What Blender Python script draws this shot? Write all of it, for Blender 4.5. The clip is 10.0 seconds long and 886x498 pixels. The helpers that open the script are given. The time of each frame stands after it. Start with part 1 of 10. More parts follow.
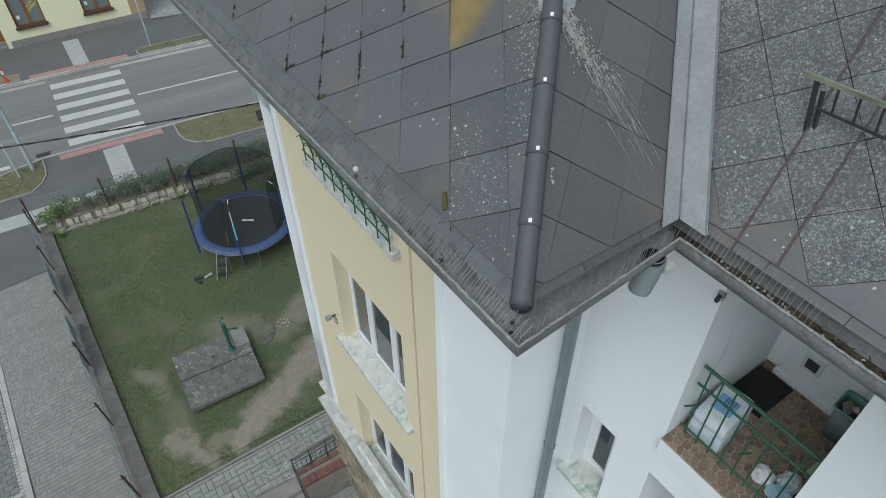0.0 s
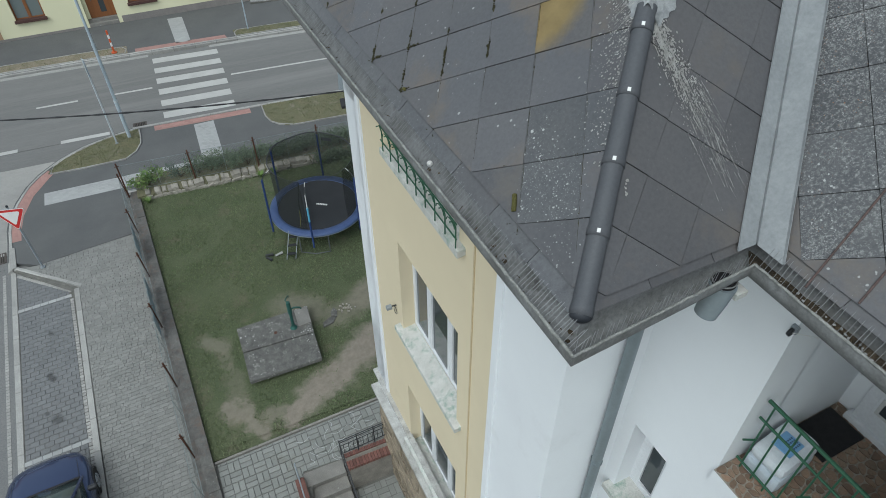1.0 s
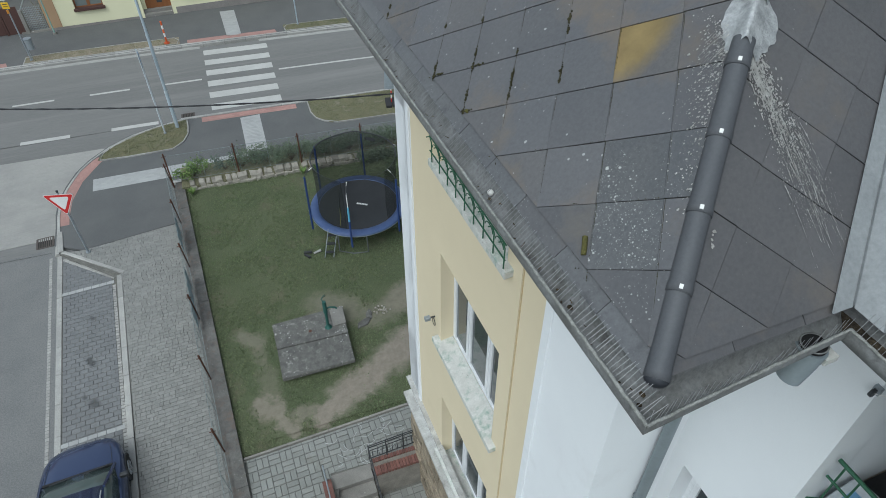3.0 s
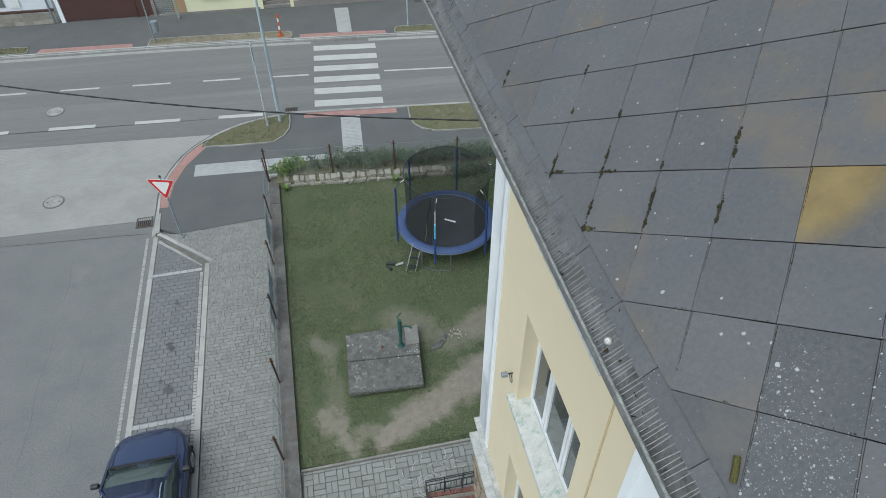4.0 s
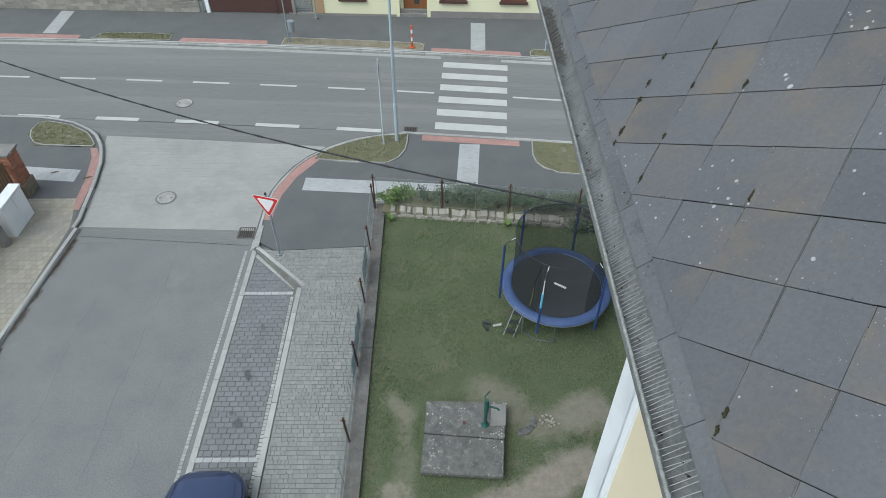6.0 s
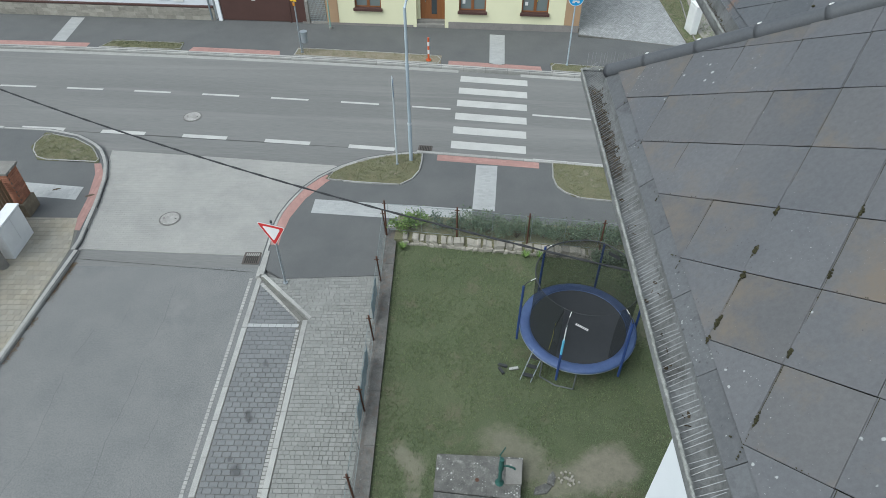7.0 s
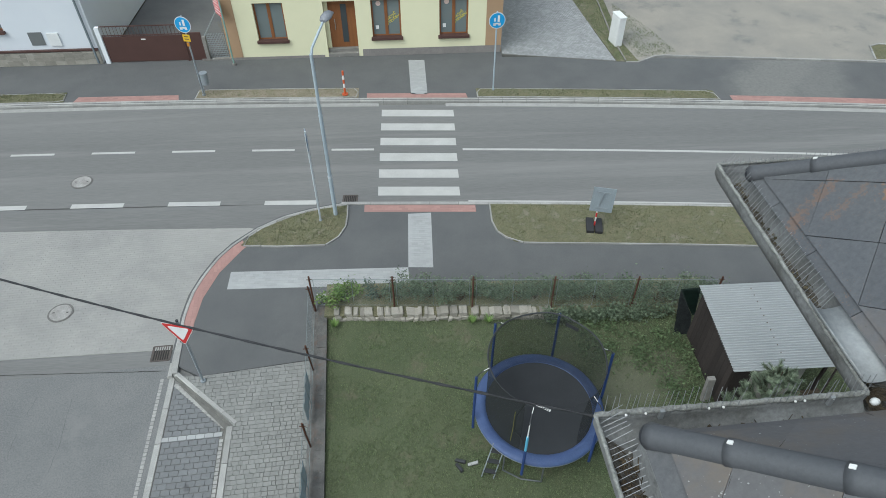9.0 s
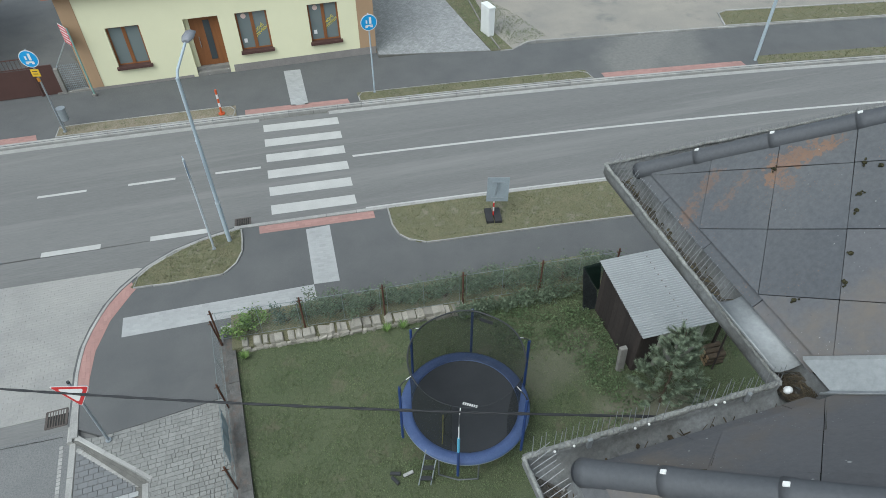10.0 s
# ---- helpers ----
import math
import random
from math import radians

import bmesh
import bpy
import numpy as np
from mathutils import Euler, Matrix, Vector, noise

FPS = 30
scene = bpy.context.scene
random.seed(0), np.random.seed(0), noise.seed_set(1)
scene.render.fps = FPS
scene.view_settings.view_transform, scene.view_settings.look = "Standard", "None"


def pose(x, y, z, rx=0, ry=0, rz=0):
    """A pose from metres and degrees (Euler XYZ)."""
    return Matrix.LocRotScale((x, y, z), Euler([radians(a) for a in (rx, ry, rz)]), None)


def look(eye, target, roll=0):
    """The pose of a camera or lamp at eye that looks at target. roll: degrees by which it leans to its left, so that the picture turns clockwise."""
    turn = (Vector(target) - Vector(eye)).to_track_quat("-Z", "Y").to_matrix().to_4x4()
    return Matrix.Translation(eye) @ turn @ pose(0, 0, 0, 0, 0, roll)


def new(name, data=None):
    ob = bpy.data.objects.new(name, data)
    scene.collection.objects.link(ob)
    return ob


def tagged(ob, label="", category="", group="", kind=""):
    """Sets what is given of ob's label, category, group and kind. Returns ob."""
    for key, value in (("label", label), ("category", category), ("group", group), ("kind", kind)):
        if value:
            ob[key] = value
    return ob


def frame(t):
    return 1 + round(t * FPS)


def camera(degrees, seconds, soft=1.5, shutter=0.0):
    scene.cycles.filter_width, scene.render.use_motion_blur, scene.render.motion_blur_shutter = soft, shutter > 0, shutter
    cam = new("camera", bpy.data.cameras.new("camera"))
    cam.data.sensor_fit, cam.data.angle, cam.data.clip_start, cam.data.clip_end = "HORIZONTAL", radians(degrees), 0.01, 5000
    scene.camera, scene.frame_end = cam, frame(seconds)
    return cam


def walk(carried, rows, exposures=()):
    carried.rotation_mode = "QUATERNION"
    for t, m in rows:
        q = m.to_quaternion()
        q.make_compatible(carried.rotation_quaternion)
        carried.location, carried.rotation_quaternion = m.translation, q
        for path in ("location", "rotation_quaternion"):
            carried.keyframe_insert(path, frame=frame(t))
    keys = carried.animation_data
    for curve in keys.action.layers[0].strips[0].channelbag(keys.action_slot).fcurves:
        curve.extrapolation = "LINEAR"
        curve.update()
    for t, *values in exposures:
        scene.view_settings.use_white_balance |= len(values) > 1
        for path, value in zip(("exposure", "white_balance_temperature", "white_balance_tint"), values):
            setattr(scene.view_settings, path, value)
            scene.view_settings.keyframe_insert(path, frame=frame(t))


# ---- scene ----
cam = camera(68.5, 10.0, soft=0.9)
ROWS = [
    (0, 0.0239, -0.0128, 14.4249, 46.661, 0.567, -32.136),
    (0.5, 0.0125, -0.0289, 14.4282, 46.78, 0.334, -29.508),
    (1, 0.024, -0.0291, 14.4288, 46.683, 0.29, -23.87),
    (1.5, 0.015, -0.0329, 14.4285, 46.702, 0.18, -22.155),
    (2, 0.0079, -0.0159, 14.4156, 46.718, 0.172, -22.023),
    (2.2, -0.0141, 0.0148, 14.4222, 46.657, 0.072, -22.138),
    (3.3, 0.0624, 0.4974, 14.4182, 46.649, 0.188, -17.917),
    (3.5, 0.1097, 0.6828, 14.4194, 46.682, 0.2, -16.576),
    (4, 0.1891, 1.2145, 14.4559, 46.676, 0.144, -9.629),
    (4.5, 0.2114, 1.601, 14.4515, 46.733, -0.034, -4.2),
    (5, 0.264, 2.153, 14.4644, 46.707, -0.011, -4.197),
    (5.5, 0.302, 2.8426, 14.4636, 46.656, 0.026, -1.326),
    (6, 0.2781, 3.5946, 14.4604, 46.615, 0.004, 2.811),
    (6.2, 0.2789, 3.8969, 14.4383, 46.652, 0.06, 3.379),
    (7.3, 0.1181, 5.4645, 14.4219, 46.505, 0.048, 4.45),
    (7.5, 0.1008, 5.7509, 14.4278, 46.476, 0.084, 3.239),
    (8, 0.0591, 6.5081, 14.4583, 46.38, 0.126, 0.139),
    (8.5, 0.0704, 7.2716, 14.468, 46.3, 0.196, -1.248),
    (9, 0.1295, 7.8958, 14.4801, 46.281, 0.216, -3.392),
    (9.5, 0.1589, 8.1048, 14.507, 46.151, 0.315, -9.575),
    (10, 0.2161, 8.1715, 14.4781, 46.049, 0.427, -15.083),
]
EXPOSURE, SKY, SUN = 0.42, 0.125, 0.9
walk(cam, [(t, pose(x, y, z, rx, ry, rz)) for t, x, y, z, rx, ry, rz in ROWS],
     exposures=[(0.0, EXPOSURE - 0.16, 5930, 2), (2.2, EXPOSURE - 0.12, 5870, 2), (3.4, EXPOSURE - 0.05, 5840, 2), (4.0, EXPOSURE + 0.06, 5860, 2), (4.7, EXPOSURE + 0.12, 5860, 2), (6.0, EXPOSURE + 0.22, 5850, 2), (7.3, EXPOSURE + 0.26, 5930, 2), (8.3, EXPOSURE + 0.23, 5930, 2), (9.2, EXPOSURE + 0.17, 5930, 2), (10.0, EXPOSURE + 0.19, 5900, 2)])

# ---- world and light: an even overcast sky ----
world = bpy.data.worlds.new("overcast_sky")
scene.world = world
world.use_nodes = True
wn = world.node_tree.nodes
wl = world.node_tree.links
wn.clear()
sky = wn.new("ShaderNodeTexSky")
sky.sky_type = "NISHITA"
sky.sun_disc = False
sky.sun_elevation = radians(56)
sky.sun_rotation = radians(229)
sky.air_density, sky.dust_density, sky.ozone_density = 1.2, 4.0, 1.0
grey = wn.new("ShaderNodeHueSaturation")
grey.inputs["Saturation"].default_value = 0.35
bg = wn.new("ShaderNodeBackground")
bg.inputs["Strength"].default_value = SKY
out = wn.new("ShaderNodeOutputWorld")
wl.new(sky.outputs[0], grey.inputs["Color"])
wl.new(grey.outputs[0], bg.inputs["Color"])
wl.new(bg.outputs[0], out.inputs["Surface"])
sun = new("sun", bpy.data.lights.new("sun", "SUN"))
sun.data.energy, sun.data.angle, sun.data.color = SUN, radians(60), (1.0, 0.97, 0.93)
sun.matrix_world = look((-12.2, -10.6, 24), (0, 0, 0))


# ---- materials ----
def node_mat(name):
    m = bpy.data.materials.new(name)
    m.use_nodes = True
    t = m.node_tree
    return m, t, t.nodes["Principled BSDF"]


def surface(name, a, b, scale=3.0, rough=0.8, metal=0.0, fine=60.0, fine_amount=0.25, bump=0.2, bump_scale=80.0, spots=(), rand=0.0, stretch=(1, 1, 1), spec=0.3, grime=None, worn=None, fray_scale=1.8, fray_width=1.3):
    """A worn surface: two colours in broad patches, fine grain, relief, and spots (colour, size, cover, edge, patch)."""
    m, t, p = node_mat(name)
    n, l = t.nodes, t.links
    geo = n.new("ShaderNodeNewGeometry")
    mp = n.new("ShaderNodeMapping")
    mp.inputs["Scale"].default_value = stretch
    l.new(geo.outputs["Position"], mp.inputs["Vector"])

    def noise_tex(s, detail=5.0, rough_=0.6):
        x = n.new("ShaderNodeTexNoise")
        x.inputs["Scale"].default_value, x.inputs["Detail"].default_value, x.inputs["Roughness"].default_value = s, detail, rough_
        l.new(mp.outputs[0], x.inputs["Vector"])
        return x.outputs[0]

    def ramp(src, lo, hi):
        x = n.new("ShaderNodeMapRange")
        x.inputs["From Min"].default_value, x.inputs["From Max"].default_value = lo, hi
        l.new(src, x.inputs["Value"])
        return x.outputs[0]

    def mix(fac, c1, c2, mode="MIX"):
        x = n.new("ShaderNodeMix")
        x.data_type, x.blend_type = "RGBA", mode
        for sock, v in ((x.inputs[0], fac), (x.inputs[6], c1), (x.inputs[7], c2)):
            if isinstance(v, (int, float)):
                sock.default_value = v
            elif isinstance(v, tuple):
                sock.default_value = (*v, 1.0)
            else:
                l.new(v, sock)
        return x.outputs[2]

    col = mix(ramp(noise_tex(scale), 0.3, 0.7), tuple(a), tuple(b))
    g = ramp(noise_tex(fine, 3.0, 0.7), 0.25, 0.75)
    gm = n.new("ShaderNodeMapRange")
    gm.inputs["To Min"].default_value, gm.inputs["To Max"].default_value = 1.0 - fine_amount, 1.0 + fine_amount
    l.new(g, gm.inputs["Value"])
    col = mix(1.0, col, gm.outputs[0], "MULTIPLY")
    if rand:
        oi = n.new("ShaderNodeObjectInfo")
        isl = n.new("ShaderNodeNewGeometry")
        add = n.new("ShaderNodeMath")
        add.operation = "ADD"
        l.new(oi.outputs["Random"], add.inputs[0])
        l.new(isl.outputs["Random Per Island"], add.inputs[1])
        fr = n.new("ShaderNodeMath")
        fr.operation = "FRACT"
        l.new(add.outputs[0], fr.inputs[0])
        rm = n.new("ShaderNodeMapRange")
        rm.inputs["To Min"].default_value, rm.inputs["To Max"].default_value = 1.0 - rand, 1.0 + rand
        l.new(fr.outputs[0], rm.inputs["Value"])
        col = mix(1.0, col, rm.outputs[0], "MULTIPLY")
    if grime:
        col = mix(ramp(noise_tex(grime[1], 8.0, 0.7), grime[2], grime[2] + 0.18), col, tuple(grime[0]))
    if worn:
        # worn ground: bare strips round plan lines (ax, ay, bx, by, radius, strength), with a frayed soft edge
        worn_colour, strips_ = worn

        def vmath(op, u, v):
            x = n.new("ShaderNodeVectorMath")
            x.operation = op
            for sock, w in zip(x.inputs, (u, v)):
                if isinstance(w, tuple):
                    sock.default_value = w
                else:
                    l.new(w, sock)
            return x

        def smath(op, u, v):
            x = n.new("ShaderNodeMath")
            x.operation = op
            for sock, w in zip(x.inputs, (u, v)):
                if isinstance(w, float):
                    sock.default_value = w
                else:
                    l.new(w, sock)
            return x.outputs[0]

        fray = n.new("ShaderNodeTexNoise")
        fray.inputs["Scale"].default_value, fray.inputs["Detail"].default_value, fray.inputs["Roughness"].default_value = fray_scale, 9.0, 0.72
        l.new(geo.outputs["Position"], fray.inputs["Vector"])
        fv = vmath("MULTIPLY", vmath("SUBTRACT", fray.outputs["Color"], (0.5, 0.5, 0.5)).outputs[0], (fray_width, fray_width, 0.0)).outputs[0]
        flat = vmath("ADD", vmath("MULTIPLY", geo.outputs["Position"], (1, 1, 0)).outputs[0], fv).outputs[0]
        mask = None
        for ax_, ay_, bx_, by_, rad_, power_ in strips_:
            ba = (bx_ - ax_, by_ - ay_, 0.0)
            pa = vmath("SUBTRACT", flat, (ax_, ay_, 0.0)).outputs[0]
            hh_ = smath("DIVIDE", vmath("DOT_PRODUCT", pa, ba).outputs["Value"], max(ba[0] ** 2 + ba[1] ** 2, 1e-6))
            cl = n.new("ShaderNodeClamp")
            l.new(hh_, cl.inputs[0])
            sc = n.new("ShaderNodeVectorMath")
            sc.operation = "SCALE"
            sc.inputs[0].default_value = ba
            l.new(cl.outputs[0], sc.inputs["Scale"])
            dist = vmath("LENGTH", vmath("SUBTRACT", pa, sc.outputs[0]).outputs[0], (0, 0, 0)).outputs["Value"]
            k_ = smath("MULTIPLY", ramp(smath("DIVIDE", dist, float(rad_)), 1.25, 0.55), float(power_))
            mask = k_ if mask is None else smath("MAXIMUM", mask, k_)
        tone = mix(ramp(noise_tex(7.0, 6.0, 0.7), 0.3, 0.7), tuple(v * 0.8 for v in worn_colour), tuple(min(1.0, v * 1.15) for v in worn_colour))
        col = mix(mask, col, tone)
    for c, size, cover, edge, patch in spots:
        v = n.new("ShaderNodeTexVoronoi")
        v.inputs["Scale"].default_value = size
        warp = n.new("ShaderNodeMix")
        warp.data_type = "VECTOR"
        warp.inputs[0].default_value = 0.012
        nz = n.new("ShaderNodeTexNoise")
        nz.inputs["Scale"].default_value = size * 2.5
        l.new(geo.outputs["Position"], nz.inputs["Vector"])
        l.new(geo.outputs["Position"], warp.inputs[4])
        l.new(nz.outputs["Color"], warp.inputs[5])
        l.new(warp.outputs[1], v.inputs["Vector"])
        # each cell has its own spot size, and patches without spots
        sep = n.new("ShaderNodeSeparateColor")
        l.new(v.outputs["Color"], sep.inputs[0])
        th = n.new("ShaderNodeMath")
        th.operation = "MULTIPLY"
        l.new(sep.outputs[0], th.inputs[0])
        l.new(ramp(noise_tex(patch, 3.0), 0.5 - cover * 0.35, 0.75), th.inputs[1])
        sub = n.new("ShaderNodeMath")
        sub.operation = "MULTIPLY_ADD"
        l.new(th.outputs[0], sub.inputs[0])
        sub.inputs[1].default_value = cover
        sub.inputs[2].default_value = 0.0
        df = n.new("ShaderNodeMath")
        df.operation = "SUBTRACT"
        l.new(sub.outputs[0], df.inputs[0])
        l.new(v.outputs["Distance"], df.inputs[1])
        col = mix(ramp(df.outputs[0], 0.0, edge), col, tuple(c))
    l.new(col, p.inputs["Base Color"])
    p.inputs["Roughness"].default_value, p.inputs["Metallic"].default_value = rough, metal
    p.inputs["Specular IOR Level"].default_value = spec
    if bump:
        bp = n.new("ShaderNodeBump")
        bp.inputs["Strength"].default_value, bp.inputs["Distance"].default_value = bump, 0.01
        l.new(noise_tex(bump_scale, 4.0, 0.65), bp.inputs["Height"])
        l.new(bp.outputs[0], p.inputs["Normal"])
    return m


def plain(name, c, rough=0.5, metal=0.0, spec=0.4, fine=40.0, amount=0.08):
    return surface(name, c, tuple(v * 0.88 for v in c), 2.0, rough, metal, fine, amount, 0.05, 120.0, spec=spec)


def see_through(name, c, cover):
    """A fine woven net: part of the light passes."""
    m, t, p = node_mat(name)
    p.inputs["Base Color"].default_value = (*c, 1)
    p.inputs["Roughness"].default_value = 0.7
    p.inputs["Alpha"].default_value = cover
    return m


def glass(name, c=(0.02, 0.025, 0.03), rough=0.04):
    m, t, p = node_mat(name)
    p.inputs["Base Color"].default_value = (*c, 1)
    p.inputs["Roughness"].default_value = rough
    p.inputs["Specular IOR Level"].default_value = 0.6
    return m


LICHEN = (0.46, 0.47, 0.46)
SOIL = [(0.13, 9.43, 0.68, 9.82, 0.30, 1.0), (0.68, 9.82, 1.42, 10.09, 0.42, 1.0), (1.42, 10.09, 2.11, 10.59, 0.44, 1.0), (2.11, 10.59, 3.3, 11.2, 0.5, 1.0), (-1.16, 10.39, -0.91, 9.83, 0.28, 0.8), (-0.91, 9.83, -0.62, 9.36, 0.26, 0.8), (-1.38, 12.62, -1.02, 12.33, 0.28, 0.5), (-1.0, 12.3, -0.97, 10.5, 0.26, 0.3), (0.91, 13.07, 1.57, 12.61, 0.5, 0.5), (2.9, 12.45, 3.6, 12.7, 0.5, 0.7), (2.2, 12.2, 2.6, 12.3, 0.5, 0.5), (-0.29, 9.79, -0.2, 9.7, 0.25, 0.6), (5.0, 17.0, 6.3, 17.5, 0.7, 0.3), (6.6, 15.3, 8.2, 14.9, 0.7, 0.45)]
tile_mat = surface("fibre_cement_tile", (0.084, 0.086, 0.093), (0.102, 0.101, 0.105), 1.6, 0.52, 0, 45, 0.14, 0.12, 60, (((0.32, 0.33, 0.32), 20.0, 0.34, 0.05, 0.9), ((0.28, 0.29, 0.28), 65.0, 0.30, 0.1, 1.2), ((0.045, 0.045, 0.045), 55.0, 0.3, 0.15, 2.0)), 0.10, spec=0.45, grime=((0.134, 0.112, 0.091), 1.5, 0.51))
tile_lichen_mat = surface("lichened_fibre_cement_tile", (0.072, 0.075, 0.080), (0.10, 0.102, 0.104), 2.0, 0.8, 0, 60, 0.25, 0.25, 70, (((0.27, 0.275, 0.27), 170.0, 1.0, 0.35, 3.4), ((0.31, 0.315, 0.31), 90.0, 0.62, 0.2, 2.6), ((0.34, 0.345, 0.34), 38.0, 0.42, 0.08, 1.8), ((0.30, 0.14, 0.05), 60.0, 0.45, 0.3, 0.8)), 0.12, grime=((0.25, 0.255, 0.25), 60.0, 0.52))
tile_spotted_mat = surface("spotted_fibre_cement_tile", (0.078, 0.082, 0.089), (0.10, 0.102, 0.105), 2.0, 0.75, 0, 60, 0.2, 0.2, 70, (((0.33, 0.34, 0.33), 120.0, 0.62, 0.25, 3.0), ((0.36, 0.37, 0.36), 55.0, 0.50, 0.15, 2.6), ((0.38, 0.39, 0.38), 26.0, 0.42, 0.08, 1.6)), 0.06)
tile_specked_mat = surface("specked_fibre_cement_tile", (0.077, 0.078, 0.084), (0.095, 0.095, 0.099), 1.6, 0.6, 0, 45, 0.14, 0.12, 60, (((0.30, 0.31, 0.30), 70.0, 0.5, 0.25, 2.4), ((0.33, 0.34, 0.33), 38.0, 0.42, 0.15, 1.8)), 0.10, spec=0.4, grime=((0.120, 0.108, 0.095), 1.5, 0.55))
tile_plain_mat = surface("plain_fibre_cement_tile", (0.075, 0.075, 0.080), (0.092, 0.090, 0.092), 1.6, 0.58, 0, 45, 0.14, 0.12, 60, (((0.30, 0.31, 0.30), 30.0, 0.22, 0.05, 0.6), ((0.045, 0.045, 0.045), 55.0, 0.3, 0.15, 2.0)), 0.10, spec=0.4, grime=((0.118, 0.104, 0.092), 1.5, 0.55))
tile_brown_mat = surface("browned_fibre_cement_tile", (0.086, 0.086, 0.090), (0.104, 0.101, 0.102), 1.6, 0.52, 0, 45, 0.14, 0.12, 60, (((0.34, 0.35, 0.34), 20.0, 0.34, 0.05, 0.7), ((0.30, 0.31, 0.30), 65.0, 0.30, 0.1, 1.2)), 0.08, spec=0.45, grime=((0.135, 0.110, 0.084), 2.2, 0.50))
tile_blotched_mat = surface("blotched_fibre_cement_tile", (0.085, 0.087, 0.093), (0.102, 0.102, 0.106), 1.6, 0.6, 0, 45, 0.16, 0.15, 60, (((0.32, 0.33, 0.32), 60.0, 0.45, 0.2, 2.2), ((0.36, 0.37, 0.36), 18.0, 0.45, 0.07, 1.6), ((0.36, 0.37, 0.36), 30.0, 0.5, 0.1, 1.8)), 0.10, grime=((0.120, 0.108, 0.090), 1.8, 0.55))
tile_ochre_mat = surface("ochre_stained_tile", (0.088, 0.088, 0.092), (0.110, 0.106, 0.104), 1.6, 0.65, 0, 50, 0.15, 0.15, 60, ((LICHEN, 18.0, 0.28, 0.05, 1.0),), 0.0, worn=((0.200, 0.148, 0.062), [(1.905, 2.889, 1.997, 2.915, 0.17, 0.95)]), fray_scale=6.0, fray_width=0.16)
tile_orange_mat = surface("orange_lichen_tile", (0.078, 0.083, 0.092), (0.10, 0.103, 0.107), 1.6, 0.65, 0, 45, 0.16, 0.15, 60, (((0.26, 0.13, 0.055), 110.0, 0.55, 0.4, 3.0), ((0.30, 0.31, 0.30), 30.0, 0.3, 0.08, 0.9)), 0.06, worn=((0.25, 0.120, 0.050), [(2.417, 10.153, 2.564, 10.099, 0.028, 0.5), (2.44, 10.194, 2.501, 10.162, 0.022, 0.43), (2.399, 10.207, 2.352, 10.145, 0.028, 0.5), (2.391, 10.062, 2.364, 10.11, 0.019, 0.34), (2.212, 10.364, 2.154, 10.331, 0.031, 0.31), (2.085, 10.298, 2.047, 10.257, 0.031, 0.31), (2.297, 10.248, 2.159, 10.201, 0.019, 0.25)]), fray_scale=34.0, fray_width=0.26)
tile_starter_mat = surface("stained_starter_tile", (0.092, 0.095, 0.102), (0.112, 0.114, 0.118), 1.6, 0.6, 0, 45, 0.16, 0.15, 60, (((0.26, 0.27, 0.26), 60.0, 0.45, 0.15, 2.0), ((0.035, 0.035, 0.035), 40.0, 0.5, 0.3, 2.0)), 0.10, grime=((0.050, 0.050, 0.054), 4.5, 0.555))
# near-black for roof underlay, shoe soles and painted-in shade of holes and rooms
dark_part_shade_mat = surface("dark_parts_and_shade", (0.03, 0.03, 0.03), (0.05, 0.048, 0.04), 5, 0.95)
zinc_mat = surface("weathered_zinc", (0.265, 0.28, 0.285), (0.21, 0.222, 0.228), 3.5, 0.6, 0.1, 40, 0.14, 0.12, 25, grime=((0.20, 0.212, 0.212), 3.0, 0.58))
zinc_bright_mat = surface("fresh_zinc", (0.33, 0.345, 0.35), (0.265, 0.28, 0.285), 3.5, 0.55, 0.1, 40, 0.14, 0.12, 25)
gutter_mat = surface("dull_zinc_gutter", (0.225, 0.232, 0.234), (0.125, 0.126, 0.12), 5, 0.65, 0.1, 50, 0.25, 0.2, 40, grime=((0.065, 0.064, 0.060), 7.0, 0.56))
lip_mat = surface("crusted_gutter_lip", (0.28, 0.283, 0.268), (0.165, 0.168, 0.155), 20, 0.9, 0.0, 90, 0.35, 0.6, 90)
wire_mat = plain("steel_wire", (0.235, 0.243, 0.25), 0.5, 0.2)
hip_mat = surface("anthracite_hip_cover", (0.066, 0.070, 0.078), (0.082, 0.085, 0.091), 2, 0.58, 0, 60, 0.12, 0.08, 60, spec=0.4, grime=((0.10, 0.10, 0.10), 6.0, 0.62))
clip_mat = plain("white_clip", (0.72, 0.72, 0.70), 0.4)
moss_mat = surface("dark_moss", (0.030, 0.029, 0.014), (0.050, 0.046, 0.022), 30, 1.0, 0, 120, 0.5, 1.0, 150)
litter_mat = surface("gutter_litter", (0.10, 0.075, 0.045), (0.05, 0.04, 0.028), 40, 1.0, 0, 160, 0.5, 1.0, 160, rand=0.4)
white_mat = surface("white_render", (0.77, 0.795, 0.81), (0.735, 0.755, 0.775), 0.9, 0.9, 0, 140, 0.03, 0.12, 220, spec=0.15, grime=((0.69, 0.705, 0.715), 1.1, 0.6))
cream_mat = surface("cream_render", (0.69, 0.607, 0.435), (0.655, 0.573, 0.41), 0.8, 0.9, 0, 140, 0.03, 0.15, 220, spec=0.15, grime=((0.62, 0.54, 0.39), 1.3, 0.62))
stone_mat = surface("rubble_stone", (0.30, 0.25, 0.18), (0.20, 0.17, 0.13), 5, 0.9, 0, 50, 0.25, 0.5, 40, rand=0.25)
